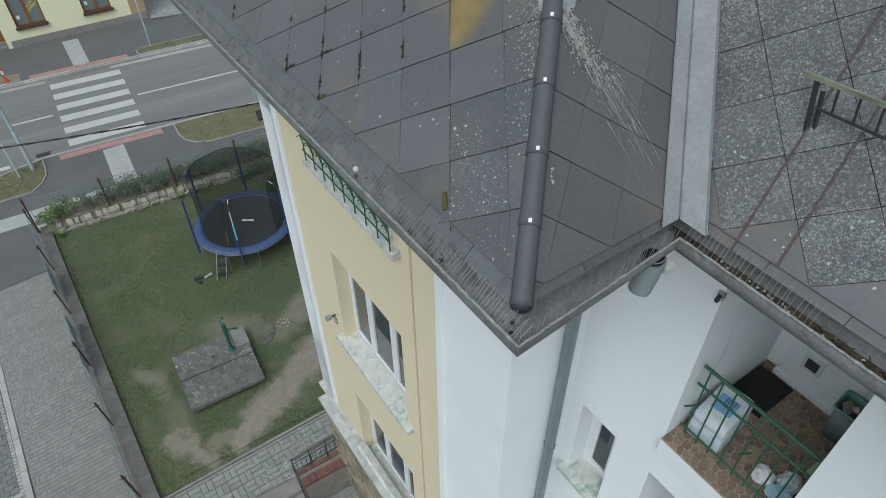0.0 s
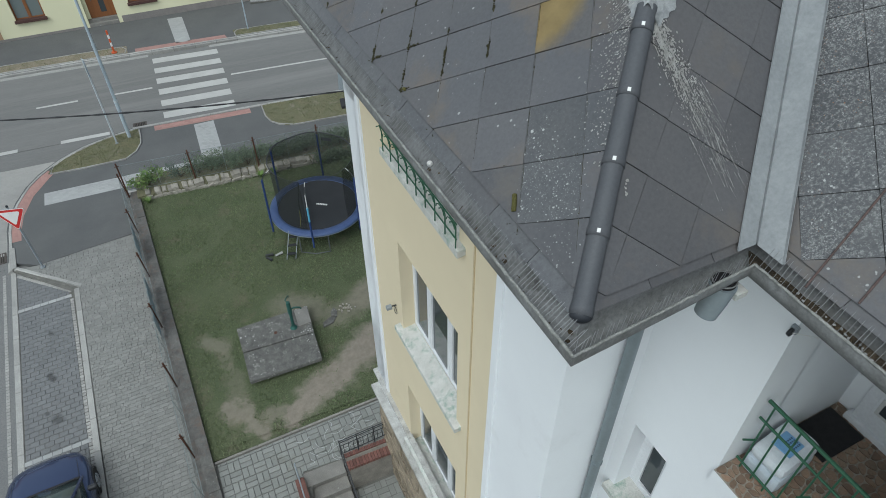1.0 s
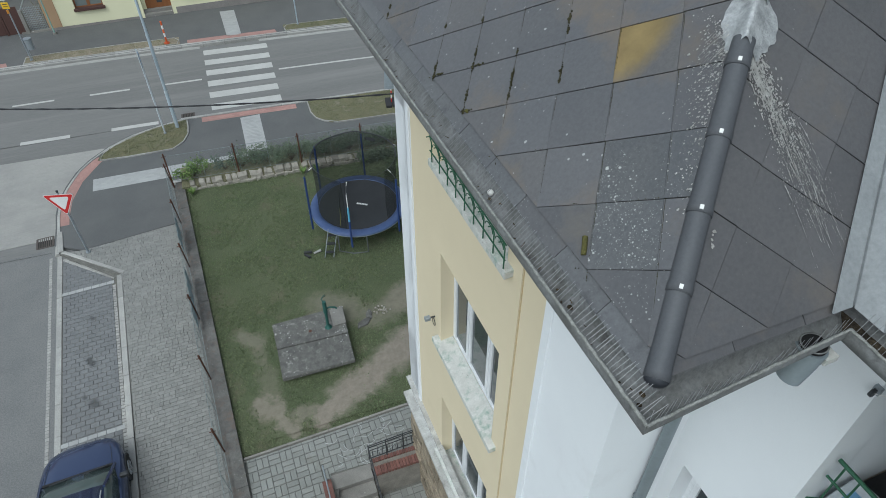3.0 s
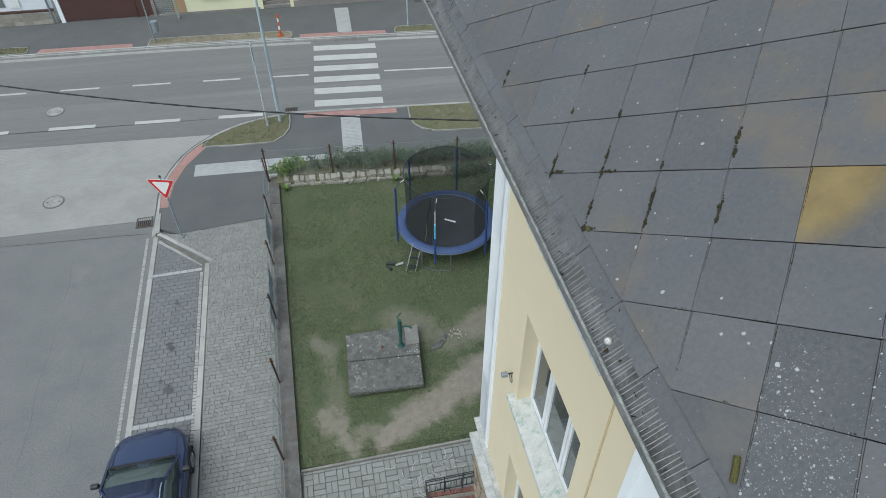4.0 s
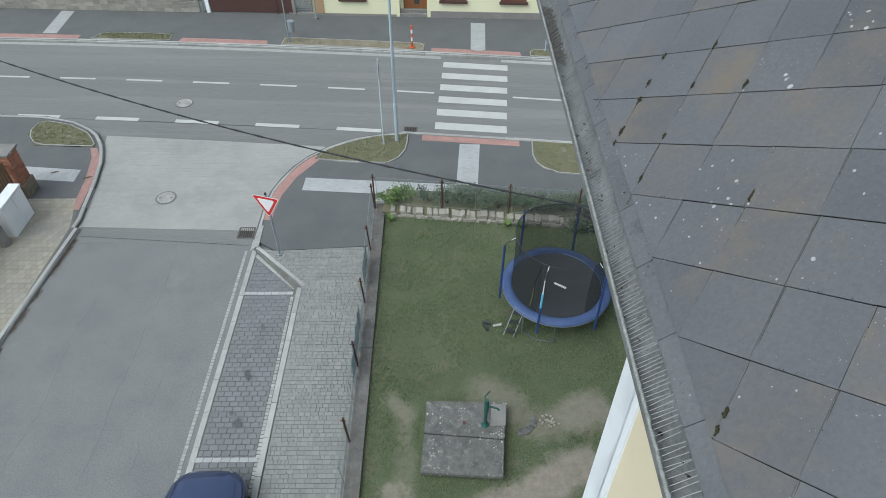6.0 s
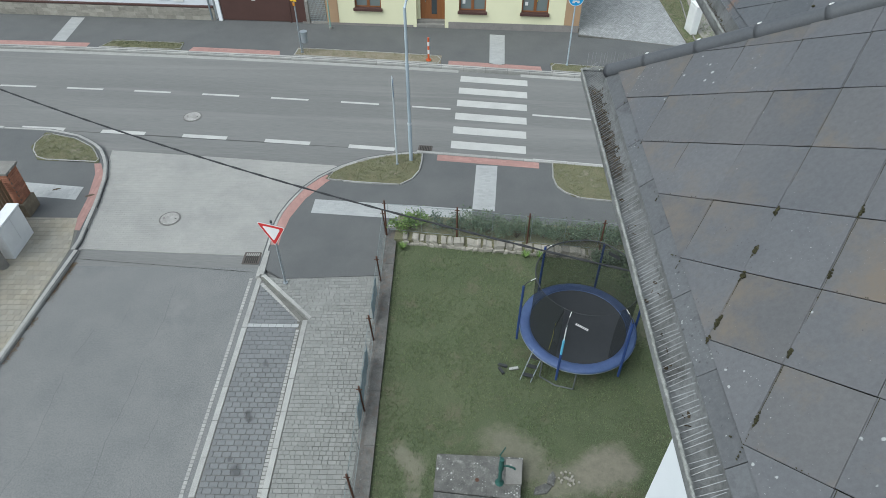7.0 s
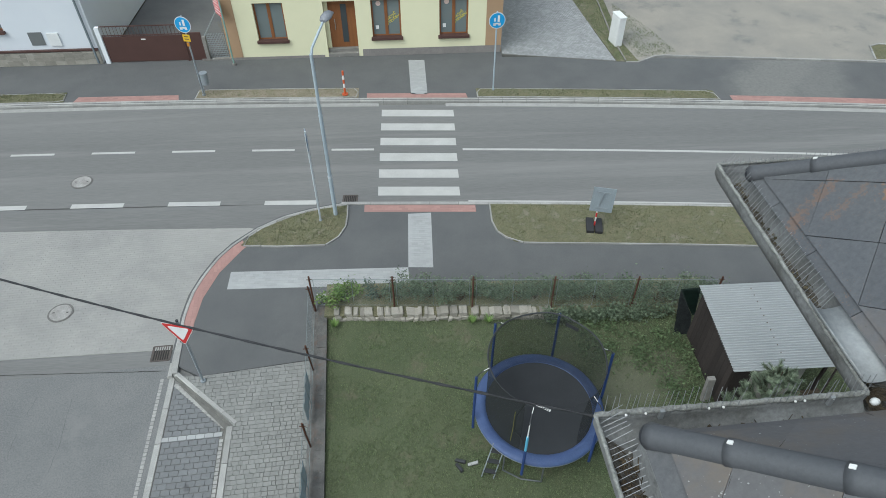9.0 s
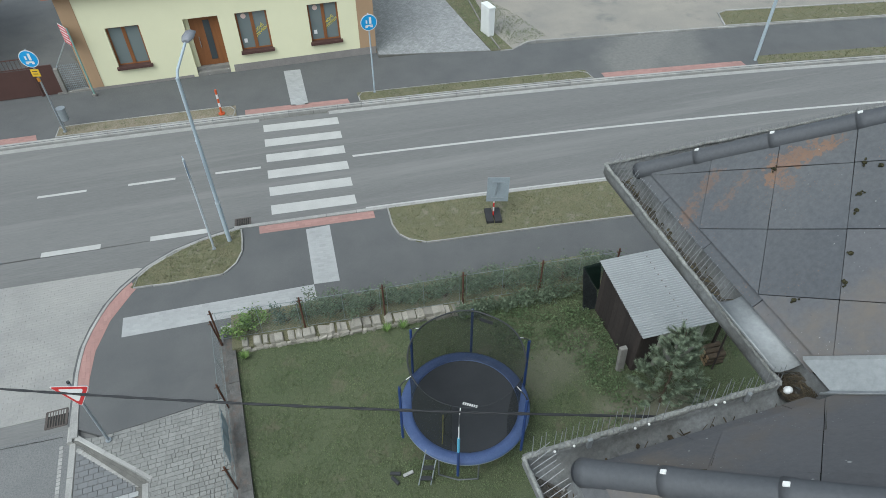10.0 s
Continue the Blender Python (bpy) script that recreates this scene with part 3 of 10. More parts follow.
def pavers(parent_name, poly, frame_, w, h, z, mat, label, category="pavement", parts_in=None, angle=0.0, bond=0.5, gap=0.006, thick=0.04, basket=False):
    """Single paving blocks over a plan polygon: real blocks with joints. Those inside parts_in are pieces, the rest is joined."""
    inv = frame_.inverted()
    lp = []
    for x, y in poly:
        v = inv @ Vector((x, y, 0))
        lp.append((v.x, v.y))
    ca, sa = math.cos(angle), math.sin(angle)
    rot = [(x * ca + y * sa, -x * sa + y * ca) for x, y in lp]
    x0, x1 = min(p[0] for p in rot), max(p[0] for p in rot)
    y0, y1 = min(p[1] for p in rot), max(p[1] for p in rot)
    cells = []
    if basket:
        n, m = int((x1 - x0) / w) + 1, int((y1 - y0) / w) + 1
        for i in range(n):
            for j in range(m):
                for k in range(2):
                    if (i + j) % 2:
                        cells.append((x0 + i * w, y0 + j * w + k * w / 2, w, w / 2))
                    else:
                        cells.append((x0 + i * w + k * w / 2, y0 + j * w, w / 2, w))
    else:
        for j in range(int((y1 - y0) / h) + 1):
            off = (bond * w) * (j % 2)
            x = x0 - off
            rr = random.Random(j * 7 + 1)
            while x < x1:
                ww = w * (rr.choice((0.6, 1.0, 1.0, 1.35)) if bond == 0.37 else 1.0)
                cells.append((x, y0 + j * h, ww, h))
                x += ww
    joined, made, shared = bmesh.new(), 0, {}
    pm = Matrix.Rotation(angle, 4, "Z")
    host = None
    for x, y, ww, hh in cells:
        cx, cy = x + ww / 2, y + hh / 2
        inn = [inside(x + fx * ww, y + fy * hh, rot) for fx in (0.02, 0.98) for fy in (0.02, 0.98)]
        if not any(inn):
            continue
        if not all(inn):
            # a block cut at the edge
            cut = rot
            for ha, hb, hc in ((1, 0, x + ww - gap), (-1, 0, -x - gap), (0, 1, y + hh - gap), (0, -1, -y - gap)):
                cut = clip_poly(cut, ha, hb, hc) if len(cut) > 2 else cut
            if len(cut) > 2 and area(cut) > 0.0008:
                slab(joined, [(px * ca - py * sa, px * sa + py * ca) for px, py in cut], z - 0.02, z)
            continue
        wx, wy = cx * ca - cy * sa, cx * sa + cy * ca
        rr = random.Random(int(cx * 1000) * 31 + int(cy * 1000))
        dz = rr.uniform(-0.002, 0.002)
        if parts_in and made < 300 and parts_in(wx, wy):
            if host is None:
                host = tagged(link_mesh(parent_name + "_bed", slab(bmesh.new(), shrunk(lp, 0.3), z - thick, z - thick + 0.004), joint_mat, frame_), label, category, "", "structure")
            key = (round(ww, 3), round(hh, 3))
            if key not in shared:
                bm = bmesh.new()
                hx, hy = ww / 2 - gap, hh / 2 - gap
                t_ = [bm.verts.new((sx * (hx - 0.006), sy * (hy - 0.006), 0)) for sx, sy in ((-1, -1), (1, -1), (1, 1), (-1, 1))]
                e_ = [bm.verts.new((sx * hx, sy * hy, -0.007)) for sx, sy in ((-1, -1), (1, -1), (1, 1), (-1, 1))]
                b_ = [bm.verts.new((sx * hx, sy * hy, -thick)) for sx, sy in ((-1, -1), (1, -1), (1, 1), (-1, 1))]
                bm.faces.new(t_)
                for lo, hi in ((e_, t_), (b_, e_)):
                    for k in range(4):
                        bm.faces.new((lo[k], lo[(k + 1) % 4], hi[(k + 1) % 4], hi[k]))
                me = bpy.data.meshes.new("paver")
                bm.to_mesh(me)
                bm.free()
                me.materials.append(mat)
                shared[key] = me
            o = new("paver", shared[key])
            o.parent = host
            o.matrix_basis = pose(wx, wy, z + dz, rr.uniform(-0.25, 0.25), rr.uniform(-0.25, 0.25), math.degrees(angle))
            made += 1
        else:
            hx, hy = ww / 2 - gap, hh / 2 - gap
            top = []
            for sx, sy in ((-1, -1), (1, -1), (1, 1), (-1, 1)):
                px, py = cx + sx * hx, cy + sy * hy
                top.append((px * ca - py * sa, px * sa + py * ca))
            tv = [joined.verts.new((px, py, z + dz)) for px, py in top]
            bv = [joined.verts.new((px, py, z + dz - 0.02)) for px, py in top]
            joined.faces.new(tv)
            for k in range(4):
                joined.faces.new((bv[k], bv[(k + 1) % 4], tv[(k + 1) % 4], tv[k]))
    tagged(link_mesh(parent_name, joined, mat, frame_), label, category, "", "stuff")


# ---- road markings ----
def marking(name, polys, label, mat=paint_mat, z=0.004):
    for pl in polys:
        structure(name, slab(bmesh.new(), pl, z - 0.003, z), mat, label, "road marking")


stripes = []
for i in range(6):
    f = i / 5
    yl, yr = 26.13 + f * 5.14, 25.95 + f * 5.12
    xl, xr = -1.15 + 0.08 * f, 1.74 + 0.15 * f
    stripes.append([(xl, yl - 0.25), (xr, yr - 0.25), (xr, yr + 0.25), (xl, yl + 0.25)])
marking("crossing_stripe", stripes, "worn white zebra crossing stripe on grey asphalt")
marking("lane_dash", [band(-0.06, 0.06, -2.97 - 3.04 * i, -1.34 - 3.04 * i) for i in range(14)], "thin white dash along the middle of the road")
marking("centre_line", [band(-0.06, 0.06, 2.05, 60)], "long thin white line along the middle of the road")
marking("edge_dash", [band(-3.33 + 0.05, -3.33 + 0.28, -5.09 - 3.34 * i, -3.29 - 3.34 * i) for i in range(6)], "broad white dash across the mouth of the side street")
marking("edge_line", [band(-3.2, -3.08, 2.0, 50)], "white line along the near road edge")
marking("edge_line", [band(3.1, 3.36, -50, -1.2), band(3.1, 3.36, 1.6, 50)], "pale concrete gutter strip along the far kerb", kerb_mat)

# ---- garden ground, verges and soil ----
lawn_poly = [s_pt(0.42, -0.2), (8.5, 19.45), (14, 19.2), (14, 8.9), (2.3, 9.1), s_pt(0.36, -11.0)]


def relief_sheet(name, poly, z, mat, label, category, step=0.35, amp=0.03, thick=0.4, kind="structure"):
    """Uneven ground over a convex plan polygon."""
    bm = bmesh.new()
    x0, x1 = min(p[0] for p in poly), max(p[0] for p in poly)
    y0, y1 = min(p[1] for p in poly), max(p[1] for p in poly)
    grid = {}
    slab(bm, poly, z - thick, z - amp)
    nx, ny = int((x1 - x0) / step) + 1, int((y1 - y0) / step) + 1
    for i in range(nx + 1):
        for j in range(ny + 1):
            x, y = x0 + i * step, y0 + j * step
            if inside(x, y, poly):
                grid[i, j] = bm.verts.new((x, y, z + amp * noise.noise((x * 0.8, y * 0.8, 3.1))))
    for (i, j), v in list(grid.items()):
        q = [grid.get(k) for k in ((i, j), (i + 1, j), (i + 1, j + 1), (i, j + 1))]
        if all(q):
            bm.faces.new(q).smooth = True
    return tagged(link_mesh(name, bm, mat), label, category, "", kind)


relief_sheet("lawn", lawn_poly, GARDEN, grass_mat, "short patchy green lawn in the fenced garden", "lawn")


def blob_poly(cx, cy, rx, ry, turn=0, seed=1, n=110, rough_=0.3):
    res = []
    for k in range(n):
        a = 2 * math.pi * k / n
        r = 1 + rough_ * (noise.noise((math.cos(a) * 1.6 + seed * 5, math.sin(a) * 1.6, seed)) + 0.5 * noise.noise((math.cos(a) * 5 + seed, math.sin(a) * 5, seed)) + 0.35 * noise.noise((math.cos(a) * 14 + seed, math.sin(a) * 14, seed)))
        x, y = math.cos(a) * rx * r, math.sin(a) * ry * r
        res.append((cx + x * math.cos(turn) - y * math.sin(turn), cy + x * math.sin(turn) + y * math.cos(turn)))
    return res


def bare(x, y):
    """How bare the lawn is worn at a place, 0 to 1."""
    worst = 0.0
    for ax, ay, bx, by, r, power in SOIL:
        dx, dy = bx - ax, by - ay
        f = min(1.0, max(0.0, ((x - ax) * dx + (y - ay) * dy) / max(dx * dx + dy * dy, 1e-6)))
        d = math.hypot(x - ax - f * dx, y - ay - f * dy) + 0.3 * noise.noise((x * 2.5, y * 2.5, 4))
        worst = max(worst, power * min(1.0, max(0.0, (1.2 - d / r) / 0.5)))
    return worst


def grass_tufts(name, poly, z, count, mat, label, high=0.05, seed=3, avoid=(), thin=None):
    rnd = random.Random(seed)
    x0, x1 = min(p[0] for p in poly), max(p[0] for p in poly)
    y0, y1 = min(p[1] for p in poly), max(p[1] for p in poly)
    vs, fs = [], []
    made = 0
    while made < count:
        x, y = rnd.uniform(x0, x1), rnd.uniform(y0, y1)
        made += 1
        if not inside(x, y, poly):
            continue
        if any(inside(x, y, a) for a in avoid):
            continue
        if thin and rnd.random() < thin(x, y) * 1.9:
            continue
        if noise.noise((x * 0.9, y * 0.9, 9)) < -0.32 and rnd.random() < 0.7:
            continue
        k = 0.75 + 0.5 * max(0, 0.5 + noise.noise((x * 2.2, y * 2.2, 5)))
        for _ in range(3):
            a, lean = rnd.uniform(0, 6.28), rnd.uniform(0.2, 1.0)
            h, w = high * k * rnd.uniform(0.6, 1.3), 0.008
            dx, dy = math.cos(a), math.sin(a)
            i = len(vs)
            px, py = x + rnd.uniform(-0.03, 0.03), y + rnd.uniform(-0.03, 0.03)
            vs.extend([(px - dy * w, py + dx * w, z - 0.01), (px + dy * w, py - dx * w, z - 0.01), (px + dx * h * lean, py + dy * h * lean, z + h)])
            fs.append((i, i + 1, i + 2))
    me = bpy.data.meshes.new(name)
    me.from_pydata(vs, [], fs)
    me.materials.append(mat)
    return tagged(new(name, me), label, "grass", "", "stuff")


grass_tufts("lawn_grass", lawn_poly, GARDEN + 0.01, 90000, blade_mat, "short green lawn grass with thin spots", 0.024, 3, [blob_poly(0.35, 11.6, 1.05, 1.0, 0, 1, 16, 0.0)], bare)

VERGES = {
    "verge_near": ([(2.72, street(2.7) - 3.45)] + along(-3.45, 2.9, 34) + along(-5.35, 34, 3.7) + [(3.33, 23.1), (2.84, 23.54), (2.70, 24.15)], 1),
    "verge_corner": ([(-2.2, 25.25), (-2.17, 24.3), (-2.42, 23.69), (-2.81, 23.33), (-4.31, 23.36), (-5.5, 23.46), (-5.38, 23.75), (-4.95, 24.2), (-4.22, 24.68), (-3.3, 25.06)], 2),
    "verge_far_west": (along(3.6, -8.95, -2.05) + along(4.38, -2.05, -8.9), 3),
    "verge_far_east": (along(3.6, 2.95, 13.1) + along(4.33, 13.0, 2.95), 4),
    "verge_far_left": (along(3.6, -18.4, -14.4) + along(4.35, -14.5, -18.0), 5),
    "verge_west": ([(-14.2, 24.0), (-14.75, 24.72), (-15.75, 25.28), (-17.1, 25.58), (-17.2, 24.6), (-16.5, 23.8), (-14.15, 23.8)], 6),
}
verge_blade_mat = surface("verge_blade", (0.098, 0.122, 0.052), (0.20, 0.185, 0.115), 1.6, 0.95, 0, 8, 0.3, 0, 10, rand=0.4)
for nm, (pl, sd) in VERGES.items():
    structure(nm, slab(bmesh.new(), pl, 0.0, WALK + 0.035), bare_verge_mat if sd == 3 else dry_mat, "small verge of dry patchy grass beside the road", "verge")
    a_ = area(pl)
    grass_tufts("verge_grass", pl, WALK + 0.03, int(a_ * 520 * (1.0 if sd != 3 else 0.3)), verge_blade_mat, "dry short grass on a road verge", 0.05, sd)
    edge = pl + [pl[0]]
    kerb(edge, "kerb_" + nm, width=0.05, z0=0.05, z1=WALK + 0.05, length=1.0, side=1, label="narrow concrete edging round a grass verge")

# ---- paver surfaces ----
pavers("pavers_footway", [s_pt(-0.02, -1.22), (-5.8, 18.43), s_pt(-3.55, -1.3), s_pt(-1.92, -3.0), s_pt(-1.95, -22), s_pt(-0.02, -22)], S, 0.15, 0.12, WALK - 0.012, paver_mat, "light grey concrete pavers of the footway", gap=0.004, parts_in=lambda a, b: -7.5 < b < -2.5 and a > -1.1, bond=0.37)
pavers("pavers_parking", [s_pt(-3.62, -1.5), s_pt(-2.25, -2.95), s_pt(-2.25, -22), s_pt(-3.64, -22)], S, 0.22, 0.155, -0.002, paver_dark_mat, "dark grey concrete pavers of the parking bay", parts_in=lambda a, b: -9 < b < -4.5, bond=0.5)
pavers("pavers_apron", apron_poly, S, 0.2, 0.1, 0.012, paver_apron_mat, "light grey pavers of the raised junction", bond=0.5, gap=0.003)
garden_path = [(-1.75, 8.9), (2.32, 9.06), (2.3, 7.85), (0.0, 7.95), (-0.2, 6.2), (-1.72, 6.2)]
structure("pavement_garden", slab(bmesh.new(), [(-2.2, 9.0), (2.4, 9.12), (2.4, 7.8), (0.0, 7.9), (-0.1, 5.0), (-2.2, 5.0)], 0.0, GARDEN - 0.03), joint_mat, "paver path between lawn and house", "pavement")
pavers("pavers_garden", garden_path, pose(-1.8, 8.9, 0, 0, 0, 2.2), 0.27, 0.27, GARDEN - 0.005, paver_garden_mat, "grey garden pavers in a basket pattern", basket=True, parts_in=lambda a, b: True)
kerb([(-1.8, 8.93), (2.3, 9.09)], "kerb_garden", width=0.05, z0=0.4, z1=GARDEN + 0.03, side=1, mat=concrete_mat, label="narrow concrete edging between lawn and path")
bm = bmesh.new()
slab(bm, [(-2.05, 9.0), (-1.8, 8.95), (-1.75, 5.2), (-1.95, 5.2)], 0.3, GARDEN + 0.0)
structure("gravel_strip", bm, joint_mat, "narrow strip of pale gravel beside the garden path", "gravel")
bm = bmesh.new()
for k in range(420):
    rock(bm, (RND.uniform(-1.98, -1.8), RND.uniform(5.4, 8.9), GARDEN + 0.005), (RND.uniform(0.02, 0.05),) * 3, k, 0)
tagged(link_mesh("gravel", bm, concrete_mat), "pale grey gravel stones", "gravel", "", "stuff")

# white cross lines of the parking bays: six flat setts each
for b0, tilt in ((-3.16, 0.0), (-8.62, 0.0), (-13.8, 0.0)):
    base = structure("bay_line", slab(bmesh.new(), [s_pt(-3.7, b0 - 0.05), s_pt(-2.2, b0 - 0.05), s_pt(-2.2, b0 + 0.05), s_pt(-3.7, b0 + 0.05)], -0.03, -0.012), joint_mat, "row of white setts marking a parking bay", "road marking")
    for k in range(7):
        a0 = -3.7 + k * 0.218
        bm = slab(bmesh.new(), [s_pt(a0 + 0.006, b0 - 0.06), s_pt(a0 + 0.21, b0 - 0.06), s_pt(a0 + 0.21, b0 + 0.06), s_pt(a0 + 0.006, b0 + 0.06)], -0.02, 0.006)
        part("sett", bm, paver_white_mat, base)
# small cobbles beside the bay kerbs
for a0, b0, b1, zz in ((-4.03, -1.3, -20, 0.004), (-2.24, -3.3, -20, 0.002)):
    bm = bmesh.new()
    b = b0
    while b > b1:
        for k in range(1):
            x0, y0 = a0, b
            p = [s_pt(x0, y0), s_pt(x0 + 0.1, y0), s_pt(x0 + 0.1, y0 - 0.1), s_pt(x0, y0 - 0.1)]
            slab(bm, shrunk(p, 0.008), -0.03, zz + RND.uniform(-0.004, 0.004))
        b -= 0.108
    tagged(link_mesh("cobbles", bm, kerb_mat), "row of small grey granite cobbles", "cobble", "", "stuff")
bm = bmesh.new()
for k in range(22):
    f = k / 22
    a0, b0 = -3.60 + f * 1.45, -1.48 - f * 1.46
    slab(bm, shrunk([s_pt(a0, b0), s_pt(a0 + 0.09, b0 - 0.05), s_pt(a0 + 0.03, b0 - 0.14), s_pt(a0 - 0.06, b0 - 0.09)], 0.006), -0.03, 0.004 + RND.uniform(-0.004, 0.004))
tagged(link_mesh("cobbles", bm, kerb_mat), "row of small grey granite cobbles", "cobble", "", "stuff")

# paver strips set into the asphalt
STRIPS = [
    ("tactile_strip", [(-0.155, 22.16), (0.615, 22.10), (0.665, 24.71), (-0.115, 24.70)], paver_white_mat, "pale ribbed paver strip leading to the crossing", WALK),
    ("tactile_strip", [(-5.62, 21.56), (-0.14, 21.42), (-0.16, 22.15), (-5.63, 22.29)], paver_white_mat, "pale ribbed paver strip across the footway", WALK),
    ("tactile_strip", [(0.17, street(0.2) + 3.85), (0.87, street(0.9) + 3.85), (0.85, 35.45), (0.12, 35.5)], paver_white_mat, "pale ribbed paver strip towards the house", WALK + 0.02),
    ("warning_strip", along(-3.82, -1.6, 2.2) + along(-3.45, 2.2, -1.6), paver_red_mat, "red ribbed warning pavers at the crossing", WALK),
    ("warning_strip", along(3.58, -1.7, 2.55) + along(3.95, 2.5, -1.7), paver_red_mat, "red ribbed warning pavers at the far end of the crossing", WALK + 0.02),
    ("warning_strip", along(3.58, 13.6, 20.1) + along(3.98, 20.1, 13.6), paver_red_mat, "red ribbed warning pavers at a lowered kerb", WALK + 0.02),
    ("warning_strip", along(3.58, -14.0, -9.6) + along(3.98, -9.7, -13.9), paver_red_mat, "red ribbed warning pavers at a lowered kerb", WALK + 0.02),
    ("warning_strip", along(3.58, -26, -19) + along(3.98, -19, -26), paver_red_mat, "red ribbed warning pavers at a lowered kerb", WALK + 0.02),
    ("warning_strip", [(-6.58, 19.9), (-6.63, 20.6), (-6.585, 21.42), (-6.41, 22.13), (-6.13, 22.87), (-5.72, 23.5), (-5.5, 23.72), (-5.34, 23.40), (-5.46, 23.23), (-5.98, 22.28), (-6.27, 21.24), (-6.32, 20.31), (-6.3, 19.9)], paver_red_mat, "curved red ribbed warning pavers at the corner", WALK),
    ("warning_strip", [(-13.04, 20.1), (-13.25, 21.65), (-13.62, 23.1), (-14.03, 23.77), (-14.28, 23.74), (-13.94, 23.1), (-13.57, 21.72), (-13.33, 20.1)], paver_red_mat, "curved red ribbed warning pavers across the side street", WALK),
    ("tactile_strip", [(-13.95, 21.64), (-14.0, 22.35), (-19, 22.6), (-19, 21.85)], paver_white_mat, "pale ribbed paver strip across the footway", WALK),
    ("tactile_strip", [(-21.0, street(-21) + 4.1), (-20.3, street(-20) + 4.1), (-20.6, 35.9), (-21.3, 35.9)], paver_white_mat, "pale ribbed paver strip towards the house", WALK + 0.02),
]
for nm, pl, m_, lab, z in STRIPS:
    base = structure(nm, slab(bmesh.new(), pl, z - 0.05, z + 0.004), m_, lab, "pavement")
    bm = bmesh.new()
    an = math.atan2(pl[1][1] - pl[0][1], pl[1][0] - pl[0][0])
    ca, sa = math.cos(an), math.sin(an)
    rp = [(x * ca + y * sa, -x * sa + y * ca) for x, y in pl]
    xs, ys = [p[0] for p in rp], [p[1] for p in rp]
    row, y = 0, min(ys) + 0.003
    while y < max(ys):
        x = min(xs) - (row % 2) * 0.1
        while x < max(xs):
            q = [(x + a, y + b) for a, b in ((0.004, 0.004), (0.196, 0.004), (0.196, 0.096), (0.004, 0.096))]
            if all(inside(a, b, rp) for a, b in q):
                slab(bm, [(a * ca - b * sa, a * sa + b * ca) for a, b in q], z - 0.01, z + 0.009)
            x += 0.2
        y += 0.1
        row += 1
    if len(bm.verts):
        o = part("paver_rows", bm, m_, base)
        o["kind"] = "stuff"
    else:
        bm.free()
structure("pavement_west_pavers", slab(bmesh.new(), [s_pt(-10.0, -0.2), s_pt(-10.3, 1.3), s_pt(-12.2, 1.3), s_pt(-12.4, -20), s_pt(-10.2, -20)], 0.0, WALK + 0.003), joint_mat, "ground under the western footway pavers", "pavement")
pavers("pavers_west", [s_pt(-10.05, -0.2), s_pt(-10.45, 1.3), s_pt(-12.2, 1.3), s_pt(-12.4, -12), s_pt(-10.25, -12)], S, 0.2, 0.2, WALK + 0.012, surface("sandy_paver", (0.30, 0.27, 0.21), (0.26, 0.25, 0.22), 0.8, 0.9, 0, 70, 0.12, 0.3, 120, rand=0.1), "sandy concrete pavers of the footway", bond=0.5)


def round_cover(name, x, y, r, z, label):
    ob = thing(name, label, "manhole cover", Matrix.Translation((x, y, z)))
    bm = bmesh.new()
    bmesh.ops.create_cone(bm, cap_ends=True, segments=32, radius1=r, radius2=r, depth=0.02)
    part("rim", bm, surface("worn_cast_iron", (0.20, 0.19, 0.18), (0.12, 0.115, 0.11), 9, 0.7, 0.3), ob)
    bm = bmesh.new()
    bmesh.ops.create_cone(bm, cap_ends=True, segments=32, radius1=r * 0.86, radius2=r * 0.85, depth=0.03)
    part("lid", bm, surface("worn_cover_concrete", (0.36, 0.35, 0.33), (0.22, 0.21, 0.20), 3.5, 0.9, 0, 40, 0.25, 0.4, 60), ob)
    for s in (-1, 1):
        # near-black block on the lid, painting the shade of a slot
        part("lifting_slot", boxed(s * r * 0.55 - 0.03, s * r * 0.55 + 0.03, -0.015, 0.015, 0.014, 0.018), dark_part_shade_mat, ob)
    return ob


round_cover("manhole_cover", -10.35, 21.0, 0.36, 0.018, "round concrete and iron manhole cover in the pavers")
round_cover("manhole_cover", -11.87, 27.33, 0.38, 0.004, "round worn manhole cover in the asphalt")


drain_mat = surface("worn_cast_iron", (0.115, 0.095, 0.085), (0.085, 0.078, 0.074), 12, 0.8, 0.2, 60, 0.3, 0.3, 60)


def drain(x, y, turn, w, h, label):
    ob = thing("drain_grate", label, "drain", pose(x, y, 0.006, 0, 0, turn))
    bm = bmesh.new()
    for s in (-1, 1):
        box(bm, -w / 2, w / 2, s * h / 2 - 0.02, s * h / 2 + 0.02, -0.03, 0.012)
        box(bm, s * w / 2 - 0.02, s * w / 2 + 0.02, -h / 2, h / 2, -0.03, 0.012)
    part("frame", bm, drain_mat, ob)
    # solid near-black block just under the bars: the pit's shade as colour
    part("pit", boxed(-w / 2, w / 2, -h / 2, h / 2, -0.09, -0.004), dark_part_shade_mat, ob)
    for k in range(8):
        x0 = -w / 2 + (k + 0.5) * w / 8
        part("bar", boxed(x0 - 0.012, x0 + 0.012, -h / 2, h / 2, -0.002, 0.009), drain_mat, ob)


drain(-2.12, 25.74, -2, 0.5, 0.4, "rusty iron street drain grate at the kerb")
drain(-7.03, 19.33, 3, 0.5, 0.5, "rusty iron street drain grate in the pavers")

